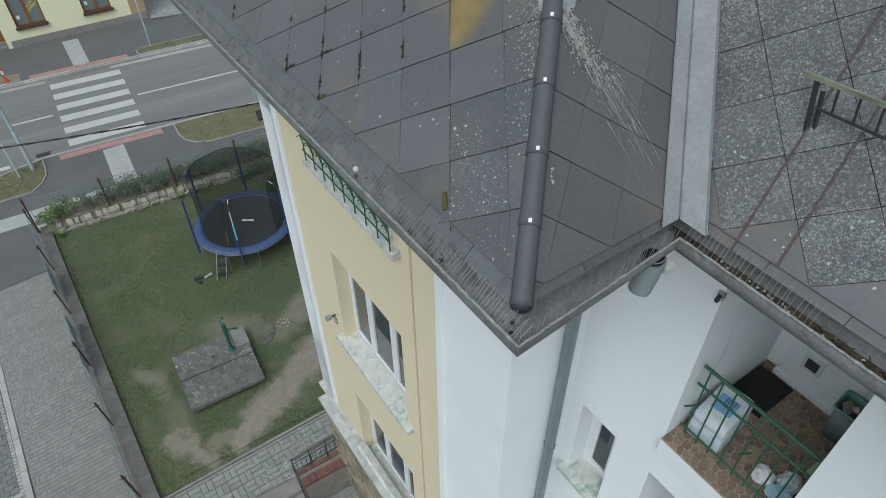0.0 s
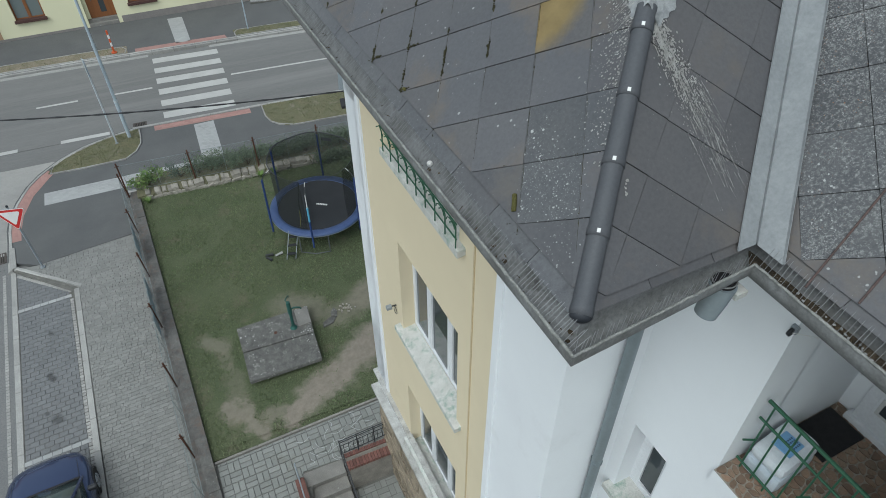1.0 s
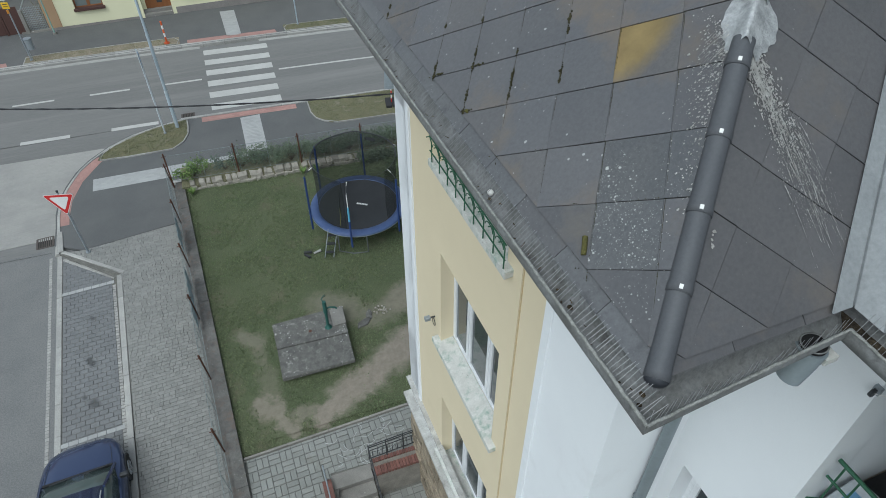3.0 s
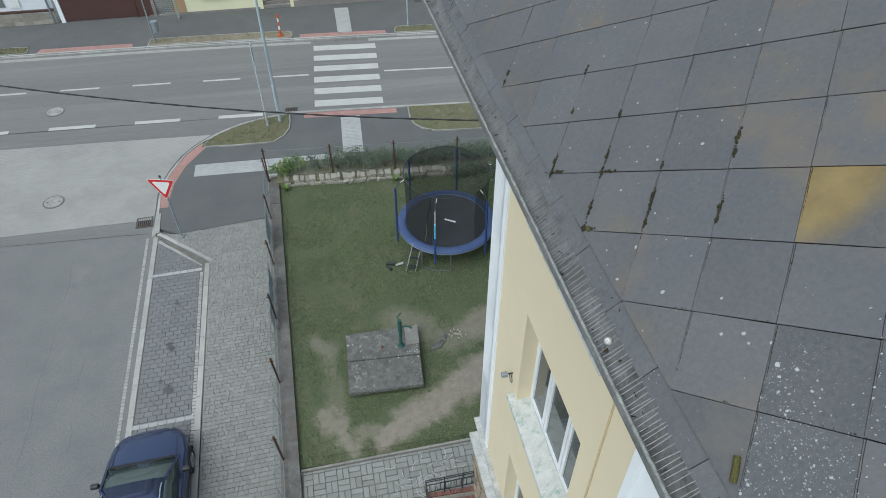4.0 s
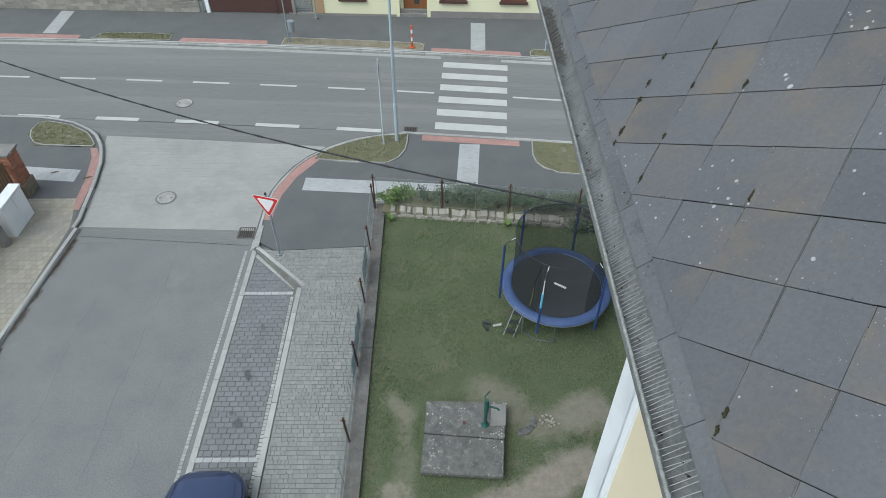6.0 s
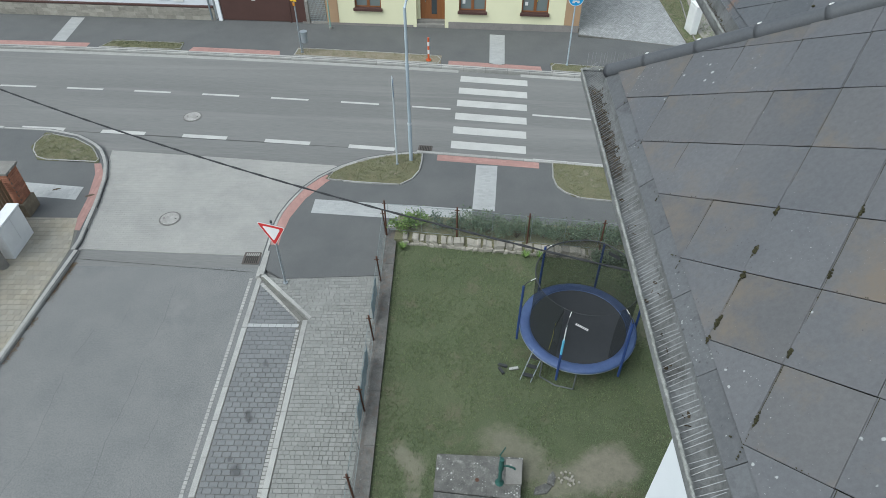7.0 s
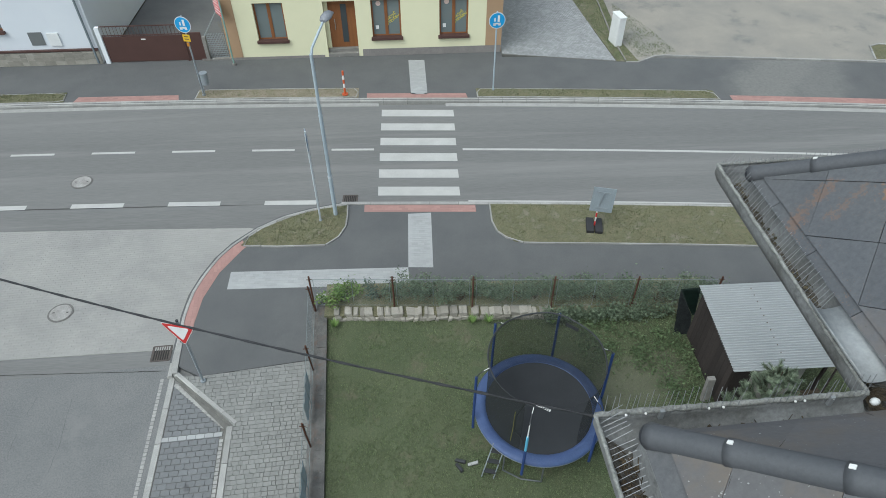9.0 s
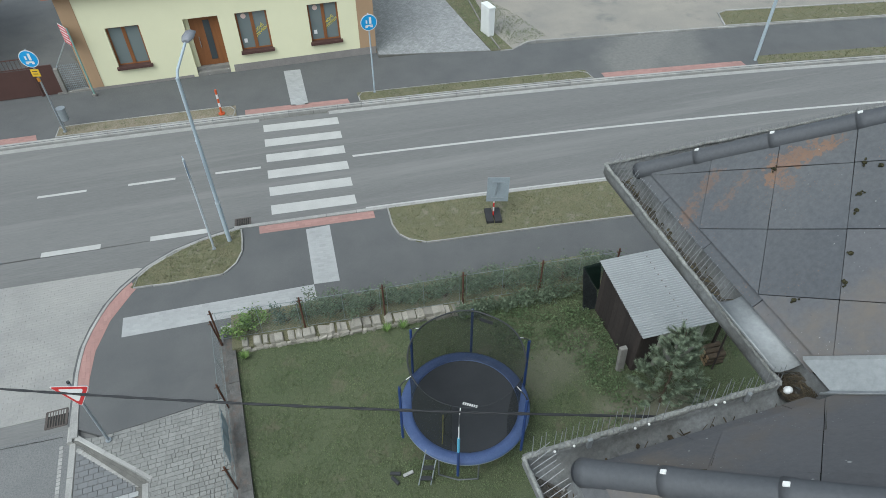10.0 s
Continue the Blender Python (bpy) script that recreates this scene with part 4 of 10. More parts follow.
# thin dark cracks in the side street
for k, (a0, b0, b1) in enumerate(((-6.2, -1.2, -14.0), (-8.1, -3.0, -16.0), (-5.2, -6.0, -9.0), (-7.2, -1.5, -3.2))):
    bm = bmesh.new()
    prev = None
    n = 60
    for i in range(n + 1):
        b_ = b0 + (b1 - b0) * i / n
        a_ = a0 + 0.28 * noise.noise((b_ * 0.5, k * 3.0, 1)) + 0.07 * noise.noise((b_ * 4, k, 2))
        w = 0.005 + 0.004 * noise.noise((b_ * 3, k, 5))
        ring = [bm.verts.new((*s_pt(a_ - w, b_), -0.002)), bm.verts.new((*s_pt(a_ + w, b_), -0.002))]
        if prev and noise.noise((b_ * 1.1, k, 8)) > -0.2:
            bm.faces.new((prev[0], prev[1], ring[1], ring[0]))
        prev = ring
    bmesh.ops.recalc_face_normals(bm, faces=bm.faces[:])
    structure("road_crack", bm, asphalt_new_mat, "thin dark crack in the worn asphalt", "road")

# faint chalk strokes on the garden pavers
sr = random.Random(91)
bm = bmesh.new()
for k in range(26):
    x0, y0 = 0.1 + 1.7 * sr.random(), 8.05 + 0.75 * sr.random()
    a, l, bend = sr.uniform(0, 6.28), sr.uniform(0.10, 0.35), sr.uniform(-0.12, 0.12)
    pts = [(x0 + math.cos(a) * l * f - math.sin(a) * bend * math.sin(f * 3.1), y0 + math.sin(a) * l * f + math.cos(a) * bend * math.sin(f * 3.1)) for f in (0, 0.25, 0.5, 0.75, 1)]
    for p, q in zip(pts, pts[1:]):
        d = Vector((q[0] - p[0], q[1] - p[1])).normalized() * 0.006
        slab(bm, [(p[0] + d.y, p[1] - d.x), (q[0] + d.y, q[1] - d.x), (q[0] - d.y, q[1] + d.x), (p[0] - d.y, p[1] + d.x)], GARDEN - 0.006, GARDEN - 0.001)
tagged(link_mesh("chalk_scribble", bm, surface("faded_chalk", (0.42, 0.43, 0.42), (0.30, 0.305, 0.30), 20, 1.0)), "faded chalk scribbles on the garden pavers", "chalk", "", "stuff")

# ---- the near building: walls ----
EAVE, PITCH = 12.15, 0.92
COS = 1 / math.sqrt(1 + PITCH * PITCH)
BAY_N, MAIN_N = 7.94, 9.46
WALL_U, WALL_S, WALL_N, MAIN_U, END_V = 1.10, 1.15, 6.50, 2.0, 8.35


def wall_mesh(length, z0, z1, thick, holes, tint):
    """A wall in its own frame (x along, y inwards, outer face at y 0) with openings right through; tint(x, z) gives a material number."""
    xs = sorted({0.0, length, *[h[0] for h in holes], *[h[1] for h in holes], *tint(None, None)})
    zs = sorted({z0, z1, *[h[2] for h in holes], *[h[3] for h in holes]})
    bm = bmesh.new()

    def solid(i, j):
        if not (0 <= i < len(xs) - 1 and 0 <= j < len(zs) - 1):
            return False
        cx, cz = (xs[i] + xs[i + 1]) / 2, (zs[j] + zs[j + 1]) / 2
        return not any(h[0] < cx < h[1] and h[2] < cz < h[3] for h in holes)

    def quad(pts, mi):
        f = bm.faces.new([bm.verts.new(p) for p in pts])
        f.material_index = mi

    for i in range(len(xs) - 1):
        for j in range(len(zs) - 1):
            if not solid(i, j):
                continue
            a, b, c, d = xs[i], xs[i + 1], zs[j], zs[j + 1]
            mi = tint((a + b) / 2, (c + d) / 2)
            quad([(a, 0, c), (b, 0, c), (b, 0, d), (a, 0, d)], mi)
            quad([(b, thick, c), (a, thick, c), (a, thick, d), (b, thick, d)], 0)
            if not solid(i - 1, j):
                quad([(a, thick, c), (a, 0, c), (a, 0, d), (a, thick, d)], mi)
            if not solid(i + 1, j):
                quad([(b, 0, c), (b, thick, c), (b, thick, d), (b, 0, d)], mi)
            if not solid(i, j - 1):
                quad([(a, thick, c), (b, thick, c), (b, 0, c), (a, 0, c)], mi)
            if not solid(i, j + 1):
                quad([(a, 0, d), (b, 0, d), (b, thick, d), (a, thick, d)], mi)
    bmesh.ops.remove_doubles(bm, verts=bm.verts, dist=0.0005)
    return bm


# street front of the bay: wall runs towards the camera's start, x = WALL_N - v
FRONT = B @ pose(WALL_U, WALL_N, 0, 0, 0, -90)
WIN_V = (3.05, 4.85)
WINS = [(WALL_N - WIN_V[1], WALL_N - WIN_V[0], z, z + 1.85) for z in (9.90, 6.55, 3.22)]


def front_tint(x, z):
    if x is None:
        return (WALL_N - 5.88, WALL_N - 2.27)
    return 1 if WALL_N - 5.88 < x < WALL_N - 2.27 else 0


structure("wall_bay_front", wall_mesh(WALL_N - WALL_S, 3.05, 12.3, 0.45, WINS, front_tint), [white_mat, cream_mat], "white rendered house wall with a cream middle panel", "wall", FRONT)
none = lambda x, z: () if x is None else 0
structure("wall_bay_south", wall_mesh(MAIN_U - WALL_U + 0.4, 0.0, 12.3, 0.45, [], none), white_mat, "white rendered side wall of the bay", "wall", B @ pose(WALL_U + 0.004, WALL_S - 0.004, 0, 0, 0, 0))
structure("wall_bay_north", wall_mesh(MAIN_U - WALL_U + 0.4, 0.0, 12.3, 0.45, [], none), white_mat, "white rendered side wall of the bay", "wall", B @ pose(MAIN_U + 0.4, WALL_N + 0.004, 0, 0, 0, 180))
LOG = (0.10, -0.92, 9.40, 11.98)  # the small loggia
LOG2 = (0.10, -0.92, 6.05, 8.75)
SWIN = (0.98, 0.52, 7.52, 8.76)
south_len = 8.0
holes = [(WALL_S - 0.0 - LOG[0], WALL_S - LOG[1], LOG[2] - 0.03, LOG[3]), (WALL_S - LOG2[0], WALL_S - LOG2[1], LOG2[2], LOG2[3]), (WALL_S - SWIN[0], WALL_S - SWIN[1], SWIN[2], SWIN[3])]
MAINS = B @ pose(MAIN_U, WALL_S, 0, 0, 0, -90)
structure("wall_main_south", wall_mesh(south_len, 0.0, 12.3, 0.42, holes, none), white_mat, "white rendered main wall with a recessed loggia", "wall", MAINS)
structure("wall_main_north", wall_mesh(END_V - WALL_N, 0.0, 12.3, 0.42, [], none), white_mat, "white rendered main wall", "wall", B @ pose(MAIN_U, END_V, 0, 0, 0, -90))
structure("wall_end_north", wall_mesh(9.0, 0.0, 12.3, 0.42, [], none), white_mat, "white rendered end wall", "wall", B @ pose(MAIN_U + 9.0, END_V, 0, 0, 0, 180))
structure("wall_end_south", wall_mesh(9.0, 0.0, 12.3, 0.42, [], none), white_mat, "white rendered end wall", "wall", B @ pose(MAIN_U, WALL_S - south_len, 0, 0, 0, 0))
structure("wall_back", wall_mesh(END_V - WALL_S + south_len, 0.0, 12.3, 0.42, [], none), white_mat, "white rendered back wall", "wall", B @ pose(MAIN_U + 9.0, WALL_S - south_len, 0, 0, 0, 90))
structure("ceiling_bay", boxed(0.16, 2.4, 0.16, BAY_N - 0.16, 12.0, 12.06), white_mat, "white boarded underside of the eaves", "ceiling", B)
structure("ceiling_south", boxed(1.27, 11.0, -6.8, 0.12, 12.002, 12.062), white_mat, "white boarded underside of the eaves", "ceiling", B)
structure("ceiling_north", boxed(1.29, 11.0, BAY_N - 0.12, MAIN_N - 0.2, 12.002, 12.062), white_mat, "white boarded underside of the eaves", "ceiling", B)
structure("floor", boxed(MAIN_U + 1.5, 10.9, -6.8, 8.2, 9.0, 9.38), concrete_mat, "inner floor slab of the house", "floor", B)

# the stone ground storey below the bay, stones laid one by one, and the ledge over it
plinth = structure("wall_plinth", boxed(WALL_U - 0.02, WALL_U + 0.5, WALL_S - 0.02, WALL_N + 0.02, 0.0, 3.05), joint_mat, "ground storey of brown rubble stone", "wall", B)
sr = random.Random(5)
z = 0.05
while z < 2.98:
    h = sr.uniform(0.16, 0.3)
    v = WALL_S
    while v < WALL_N:
        w = sr.uniform(0.22, 0.5)
        bm = boxed(WALL_U - 0.06 - sr.uniform(0, 0.03), WALL_U, v + 0.012, min(v + w, WALL_N) - 0.012, z + 0.012, min(z + h, 3.03) - 0.012)
        for q in bm.verts:
            q.co += Vector((sr.uniform(-0.01, 0.02) if q.co.x < WALL_U - 0.01 else 0, sr.uniform(-0.012, 0.012), sr.uniform(-0.012, 0.012)))
        part("stone", bm, stone_mat, plinth)
        v += w
    z += h
ledge_mat = surface("weathered_ledge", (0.50, 0.50, 0.48), (0.30, 0.295, 0.28), 5, 0.9, 0, 60, 0.2, 0.4, 60, grime=((0.19, 0.18, 0.16), 4.0, 0.57))
structure("trim_ledge_lower", boxed(WALL_U - 0.20, WALL_U + 0.02, WALL_S - 0.2, WALL_N - 0.02, 3.02, 3.10, 0.014), ledge_mat, "weathered stone ledge above the ground storey", "trim", B)
structure("trim_ledge_foot", boxed(WALL_U - 0.13, WALL_U + 0.02, WALL_S - 0.13, WALL_N - 0.04, 2.93, 3.02, 0.01), ledge_mat, "stone moulding below the ledge", "trim", B)
structure("trim_ledge_band", boxed(WALL_U - 0.03, WALL_U + 0.002, WALL_S - 0.02, WALL_N, 3.10, 3.40), white_mat, "white band between two ledges", "trim", B)
structure("trim_ledge_upper", boxed(WALL_U - 0.09, WALL_U + 0.02, WALL_S - 0.05, WALL_N + 0.07, 3.40, 3.46, 0.012), ledge_mat, "narrow weathered ledge", "trim", B)
structure("trim_groove", boxed(WALL_U - 0.012, WALL_U + 0.002, 2.70, 2.725, 3.2, 12.0), surface("cream_joint", (0.55, 0.44, 0.27), (0.50, 0.41, 0.26), 2, 0.9), "narrow vertical joint in the cream panel", "trim", B)
for vv in (5.95, 2.2):
    structure("trim_pilaster", boxed(WALL_U - 0.025, WALL_U + 0.002, vv - 0.06, vv + 0.06, 3.2, 12.1, 0.006), white_mat, "shallow white render band beside the cream panel", "trim", B)


def casement(name, label, v0, v1, z0, z1, u, leaves, at=B, curtain=True):
    """A white window: outer frame, leaves with panes, set into the opening; v runs along the wall."""
    ob = tagged(new(name), label, "window", "", "structure")
    ob.matrix_world = at
    f = 0.06
    bm = bmesh.new()
    box(bm, u, u + 0.07, v0, v1, z0, z0 + f, 0.006)
    box(bm, u, u + 0.07, v0, v1, z1 - f, z1, 0.006)
    box(bm, u, u + 0.07, v0, v0 + f, z0 + f, z1 - f, 0.006)
    box(bm, u, u + 0.07, v1 - f, v1, z0 + f, z1 - f, 0.006)
    part("window_frame", bm, pvc_mat, ob)
    n = len(leaves)
    x = v0 + f
    tot = v1 - v0 - 2 * f
    for k, share in enumerate(leaves):
        w = tot * share
        a, b = x + 0.008, x + w - 0.008
        bm = bmesh.new()
        c, d = z0 + f + 0.008, z1 - f - 0.008
        s = 0.065
        box(bm, u - 0.02, u + 0.05, a, b, c, c + s, 0.006)
        box(bm, u - 0.02, u + 0.05, a, b, d - s, d, 0.006)
        box(bm, u - 0.02, u + 0.05, a, a + s, c + s, d - s, 0.006)
        box(bm, u - 0.02, u + 0.05, b - s, b, c + s, d - s, 0.006)
        sash = part("sash", bm, pvc_mat, ob)
        part("pane", boxed(u + 0.005, u + 0.02, a + s - 0.01, b - s + 0.01, c + s - 0.01, d - s + 0.01), pane_mat, sash, "clear glass pane with a reflection of the sky")
        x += w
    if curtain:
        bm = bmesh.new()
        N = 40
        vs = []
        for i in range(N + 1):
            y = v0 + 0.08 + (v1 - v0 - 0.16) * i / N
            vs.append((bm.verts.new((u + 0.2 + 0.02 * math.sin(i * 1.9), y, z0 + 0.05)), bm.verts.new((u + 0.2 + 0.02 * math.sin(i * 1.9), y, z1 - 0.1))))
        for p, q in zip(vs, vs[1:]):
            bm.faces.new((p[0], q[0], q[1], p[1]))
        bmesh.ops.solidify(bm, geom=bm.faces[:], thickness=0.004)
        part("curtain", bm, curtain_mat, ob, "pale net curtain behind the panes")
    return ob


for k, (_, _, z0, z1) in enumerate(WINS):
    w = casement("window_%d" % (k + 1), "white triple casement window in a deep reveal", WIN_V[0], WIN_V[1], z0 + 0.02, z1, WALL_U + 0.2, (0.3, 0.38, 0.32))
    bm = boxed(WALL_U - 0.10, WALL_U + 0.2, WIN_V[0] - 0.14, WIN_V[1] + 0.14, z0 - 0.10, z0 - 0.0, 0.012)
    for q in bm.verts:
        q.co.z += (q.co.x - WALL_U) * 0.12
    part("window_sill", bm, sill_mat, w, "broad sill with flaking green and white paint")
    # thin near-black panel: the unlit room's shade as colour, no room is built
    structure("room_%d" % (k + 1), boxed(WALL_U + 0.46, WALL_U + 0.5, WIN_V[0] - 0.3, WIN_V[1] + 0.3, z0 - 0.3, z1 + 0.3), dark_part_shade_mat, "near-black panel painting the shade of the room behind the window", "wall", B)
w = casement("window_4", "small dark window in a white reveal", SWIN[1], SWIN[0], SWIN[2], SWIN[3], MAIN_U + 0.22, (1.0,), curtain=False)
part("window_sill", boxed(MAIN_U - 0.10, MAIN_U + 0.22, SWIN[1] - 0.06, SWIN[0] + 0.08, SWIN[2] - 0.08, SWIN[2] + 0.004, 0.01), sill_mat, w, "stained concrete sill")
# same near-black panel, painting the darkness behind the small window
structure("room_4", boxed(MAIN_U + 0.43, MAIN_U + 0.46, SWIN[1] - 0.2, SWIN[0] + 0.2, SWIN[2] - 0.2, SWIN[3] + 0.2), dark_part_shade_mat, "near-black panel painting the shade of the room behind the window", "wall", B)

# loggia: floor of broken stone slabs, side and back walls
for (v1, v0, z0, z1), tag in ((LOG, "upper"), (LOG2, "lower")):
    D = 3.42
    structure("wall_loggia_%s_north" % tag, boxed(MAIN_U + 0.40, D, v1, v1 + 0.12, z0 - 0.2, z1 + 0.1), white_mat, "white side wall of the loggia", "wall", B)
    structure("wall_loggia_%s_south" % tag, boxed(MAIN_U + 0.40, D, v0 - 0.12, v0, z0 - 0.2, z1 + 0.1), white_mat, "white side wall of the loggia", "wall", B)
    structure("wall_loggia_%s_back" % tag, boxed(D, D + 0.15, v0 - 0.12, v1 + 0.12, z0 - 0.2, z1 + 0.1), white_mat, "white back wall of the loggia", "wall", B)
    fl = structure("floor_loggia_%s" % tag, boxed(MAIN_U - 0.05, D, v0, v1, z0 - 0.2, z0 - 0.022), white_mat, "loggia floor of brown crazy paving", "floor", B)
    part("mortar_bed", boxed(MAIN_U - 0.046, D, v0 + 0.002, v1 - 0.002, z0 - 0.022, z0 - 0.010), surface("sandy_mortar_%s" % tag, (0.34, 0.315, 0.27), (0.25, 0.23, 0.195), 8, 0.95), fl)
    structure("ceiling_loggia_%s" % tag, boxed(MAIN_U + 0.03, D, v0, v1, z1 + 0.0, z1 + 0.08), white_mat, "white loggia ceiling", "ceiling", B)
    if tag == "upper":
        LOGGIA_FLOOR = fl

# ---- roofs ----
HV, HQ = 0.2386, 0.229  # half diagonals of a tile's visible part: along the eave and up the slope
NODE_V, NODE_Q = 2.6102, 0.2345  # where four tiles meet on the bay's street slope


def slope_frame(kind):
    """Turns (x, q, normal) of a roof slope into building coordinates; x is +-p so that the normal points out."""
    s = PITCH * COS
    ax = {"W": ((0, -1, 0), (COS, 0, s)), "S": ((1, 0, 0), (0, COS, s)), "N": ((-1, 0, 0), (0, -COS, s)), "E": ((0, 1, 0), (-COS, 0, s))}[kind]
    x, q = Vector(ax[0]), Vector(ax[1])
    m = Matrix((x, q, x.cross(q))).transposed().to_4x4()
    return m


def roof_slope(name, kind, origin, lines, node, half, r_max, pick, label, seed, reach=2.3, p_range=(-8, 12)):
    """A roof slope with diagonal tiles. p runs along the eave and r up the slope in plan, both from origin; lines are half planes
    a*p + b*r <= c that bound it; node is a place (p, up the slope) where four tiles meet, half the half diagonals."""
    sgn = {"W": -1, "S": 1, "N": -1, "E": 1}[kind]
    fr = Matrix.Translation((*origin, EAVE)) @ slope_frame(kind)
    region = [(p_range[0], 0.11), (p_range[1], 0.11), (p_range[1], r_max), (p_range[0], r_max)]
    for a, b, c in lines:
        region = clip_poly(region, a, b, c)
    bm = bmesh.new()
    slab(bm, [(sgn * p, r / COS) for p, r in region], -0.07, -0.014)
    host = structure(name, bm, dark_part_shade_mat, label, "roof", B @ fr)
    (phase_p, phase_q), (hv, hq) = node, half
    low = phase_q * COS
    rnd = random.Random(seed)
    full = None
    joined = bmesh.new()
    k0, k1 = int((p_range[0] - phase_p) / hv) - 2, int((p_range[1] - phase_p) / hv) + 2
    for m in range(-1, int(r_max / (hq * COS)) + 2):
        for k in range(k0, k1):
            if (k + m) % 2 == 0:
                continue
            # tile centre lies half a diagonal from the nodes
            cp, cq = phase_p + k * hv, phase_q + m * hq
            sq = [(cp, cq - hq), (cp + hv, cq), (cp, cq + hq), (cp - hv, cq)]
            poly = [(p, q * COS) for p, q in sq]
            poly = clip_poly(poly, 0, -1, -low)
            poly = clip_poly(poly, 0, 1, r_max)
            for a, b, c in lines:
                poly = clip_poly(poly, a, b, c) if len(poly) > 2 else poly
            if len(poly) < 3 or area(poly) < 0.0015:
                continue
            loc = [(sgn * (p - cp), r / COS - cq) for p, r in poly]
            whole = len(loc) == 4 and abs(area(loc) - 2 * hv * hq) < 1e-4
            g = 0.0014
            loc = shrunk(loc, g * 1.6)
            if sum(a[0] * b[1] - b[0] * a[1] for a, b in zip(loc, loc[1:] + loc[:1])) < 0:
                loc = loc[::-1]

            def fill(bm, off=(0, 0), loc=loc):
                lift = lambda y: 0.010 - 0.012 * y
                tv = [bm.verts.new((x + off[0], y + off[1], lift(y))) for x, y in loc]
                bv = [bm.verts.new((x + off[0], y + off[1], lift(y) - 0.005)) for x, y in loc]
                bm.faces.new(tv)
                for i in range(len(loc)):
                    j = (i + 1) % len(loc)
                    bm.faces.new((bv[i], bv[j], tv[j], tv[i]))

            if cq * COS > reach:
                fill(joined, (sgn * cp, cq))
                continue
            mat = pick(cp, cq * COS, rnd)
            if whole:
                if mat.name not in (full or {}):
                    bm = bmesh.new()
                    fill(bm)
                    me = bpy.data.meshes.new("roof_tile")
                    bm.to_mesh(me)
                    bm.free()
                    me.materials.append(mat)
                    full = full or {}
                    full[mat.name] = me
                o = new("roof_tile", full[mat.name])
                o.parent = host
            else:
                bm = bmesh.new()
                fill(bm)
                o = part("roof_tile", bm, mat, host)
            o.matrix_basis = pose(sgn * cp, cq, rnd.uniform(-0.0008, 0.001), rnd.uniform(-0.22, 0.22), rnd.uniform(-0.22, 0.22), rnd.uniform(-0.3, 0.3))
    if len(joined.verts):
        o = part("upper_tiles", joined, tile_mat, host)
        o["kind"] = "stuff"
    else:
        joined.free()
    # starter boards along the eave
    ps = [p for p, r in region if r < 0.2]
    p, pe = max(min(ps), -7), min(max(ps), 12)
    while p < pe - 0.02:
        w = min(rnd.uniform(0.36, 0.44), pe - p)
        poly = [(p + 0.002, 0.105), (p + w - 0.002, 0.105), (p + w - 0.002, low + 0.06), (p + 0.002, low + 0.06)]
        for a, b, c in lines:
            poly = clip_poly(poly, a, b, c) if len(poly) > 2 else poly
        if len(poly) > 2:
            part("starter_tile", slab(bmesh.new(), [(sgn * a, b / COS) for a, b in poly], -0.010 + rnd.uniform(0, 0.002), -0.003 + rnd.uniform(-0.001, 0.001)), pick(p, 0.1, rnd), host)
        p += w
    return host


def near_tile(p, r, c, row):
    """Whether a tile's centre is the one c columns and row rows from the street slope's node."""
    return abs(p - (NODE_V - HV * (c + row + 1))) < 0.08 and abs(r / COS - (NODE_Q + HQ * (c - row))) < 0.09


def pick_bay(p, r, rnd):
    if r < 0.12 and not 0.55 < p < 1.15:
        return tile_starter_mat
    if near_tile(p, r, 4, 0):
        return tile_ochre_mat
    if near_tile(p, r, 4, 2) or near_tile(p, r, 4, 3) or near_tile(p, r, 5, 2):
        return tile_spotted_mat
    if near_tile(p, r, 3, 3) or near_tile(p, r, 4, 4) or near_tile(p, r, 5, 1) or (r < 0.12 and 0.55 < p < 1.15):
        return tile_specked_mat
    if (4.0 < p < 5.3 and r > 0.72 and rnd.random() < 0.75) or (5.3 < p < 6.3 and r > 0.7 and rnd.random() < 0.4):
        return tile_blotched_mat
    if rnd.random() < 0.3:
        return tile_brown_mat
    return tile_mat


def pick_north(p, r, rnd):
    if p > 8.2:
        return tile_orange_mat
    return tile_mat


roof_label = "grey fibre-cement roof tiles laid diagonally, with lichen spots"
roof_slope("roof_bay_west", "W", (0, 0), [(-1, 1, -0.03), (1, 1, BAY_N - 0.03)], (NODE_V, NODE_Q), (HV, HQ), 3.95, pick_bay, roof_label, 1, p_range=(0, BAY_N))
roof_slope("roof_bay_south", "S", (0, 0), [(-1, 1, -0.03), (1, -1, 0.975)], (0.7105, 0.191), (0.213, 0.2234), 3.95, lambda p, r, q: tile_plain_mat, "plain grey fibre-cement roof tiles beside the hip", 2, p_range=(0, 5.2))
roof_slope("roof_main_south", "W", (1.1, 0), [(1, -1, -0.09)], (-0.095, 0.197), (0.2364, 0.2258), 5.0, lambda p, r, q: tile_lichen_mat if r > 0.15 else tile_mat, "old grey roof tiles thick with pale and orange lichen", 3, p_range=(-6.8, 5))
roof_slope("roof_bay_north", "N", (0, BAY_N), [(-1, 1, -0.03), (1, -1, 1.12 - 0.09)], (0.686, 0.228), (0.23, 0.233), 3.95, lambda p, r, q: tile_mat, "plain grey fibre-cement roof tiles beside the hip", 4, p_range=(0, 5.2))
roof_slope("roof_main_north", "W", (1.12, 0), [(-1, -1, -BAY_N - 0.09), (1, 1, MAIN_N - 0.03)], (8.786, 0.197), (0.23, 0.2247), 5.0, pick_north, "grey roof tiles with orange lichen and moss in the joints", 5, p_range=(2.5, MAIN_N))
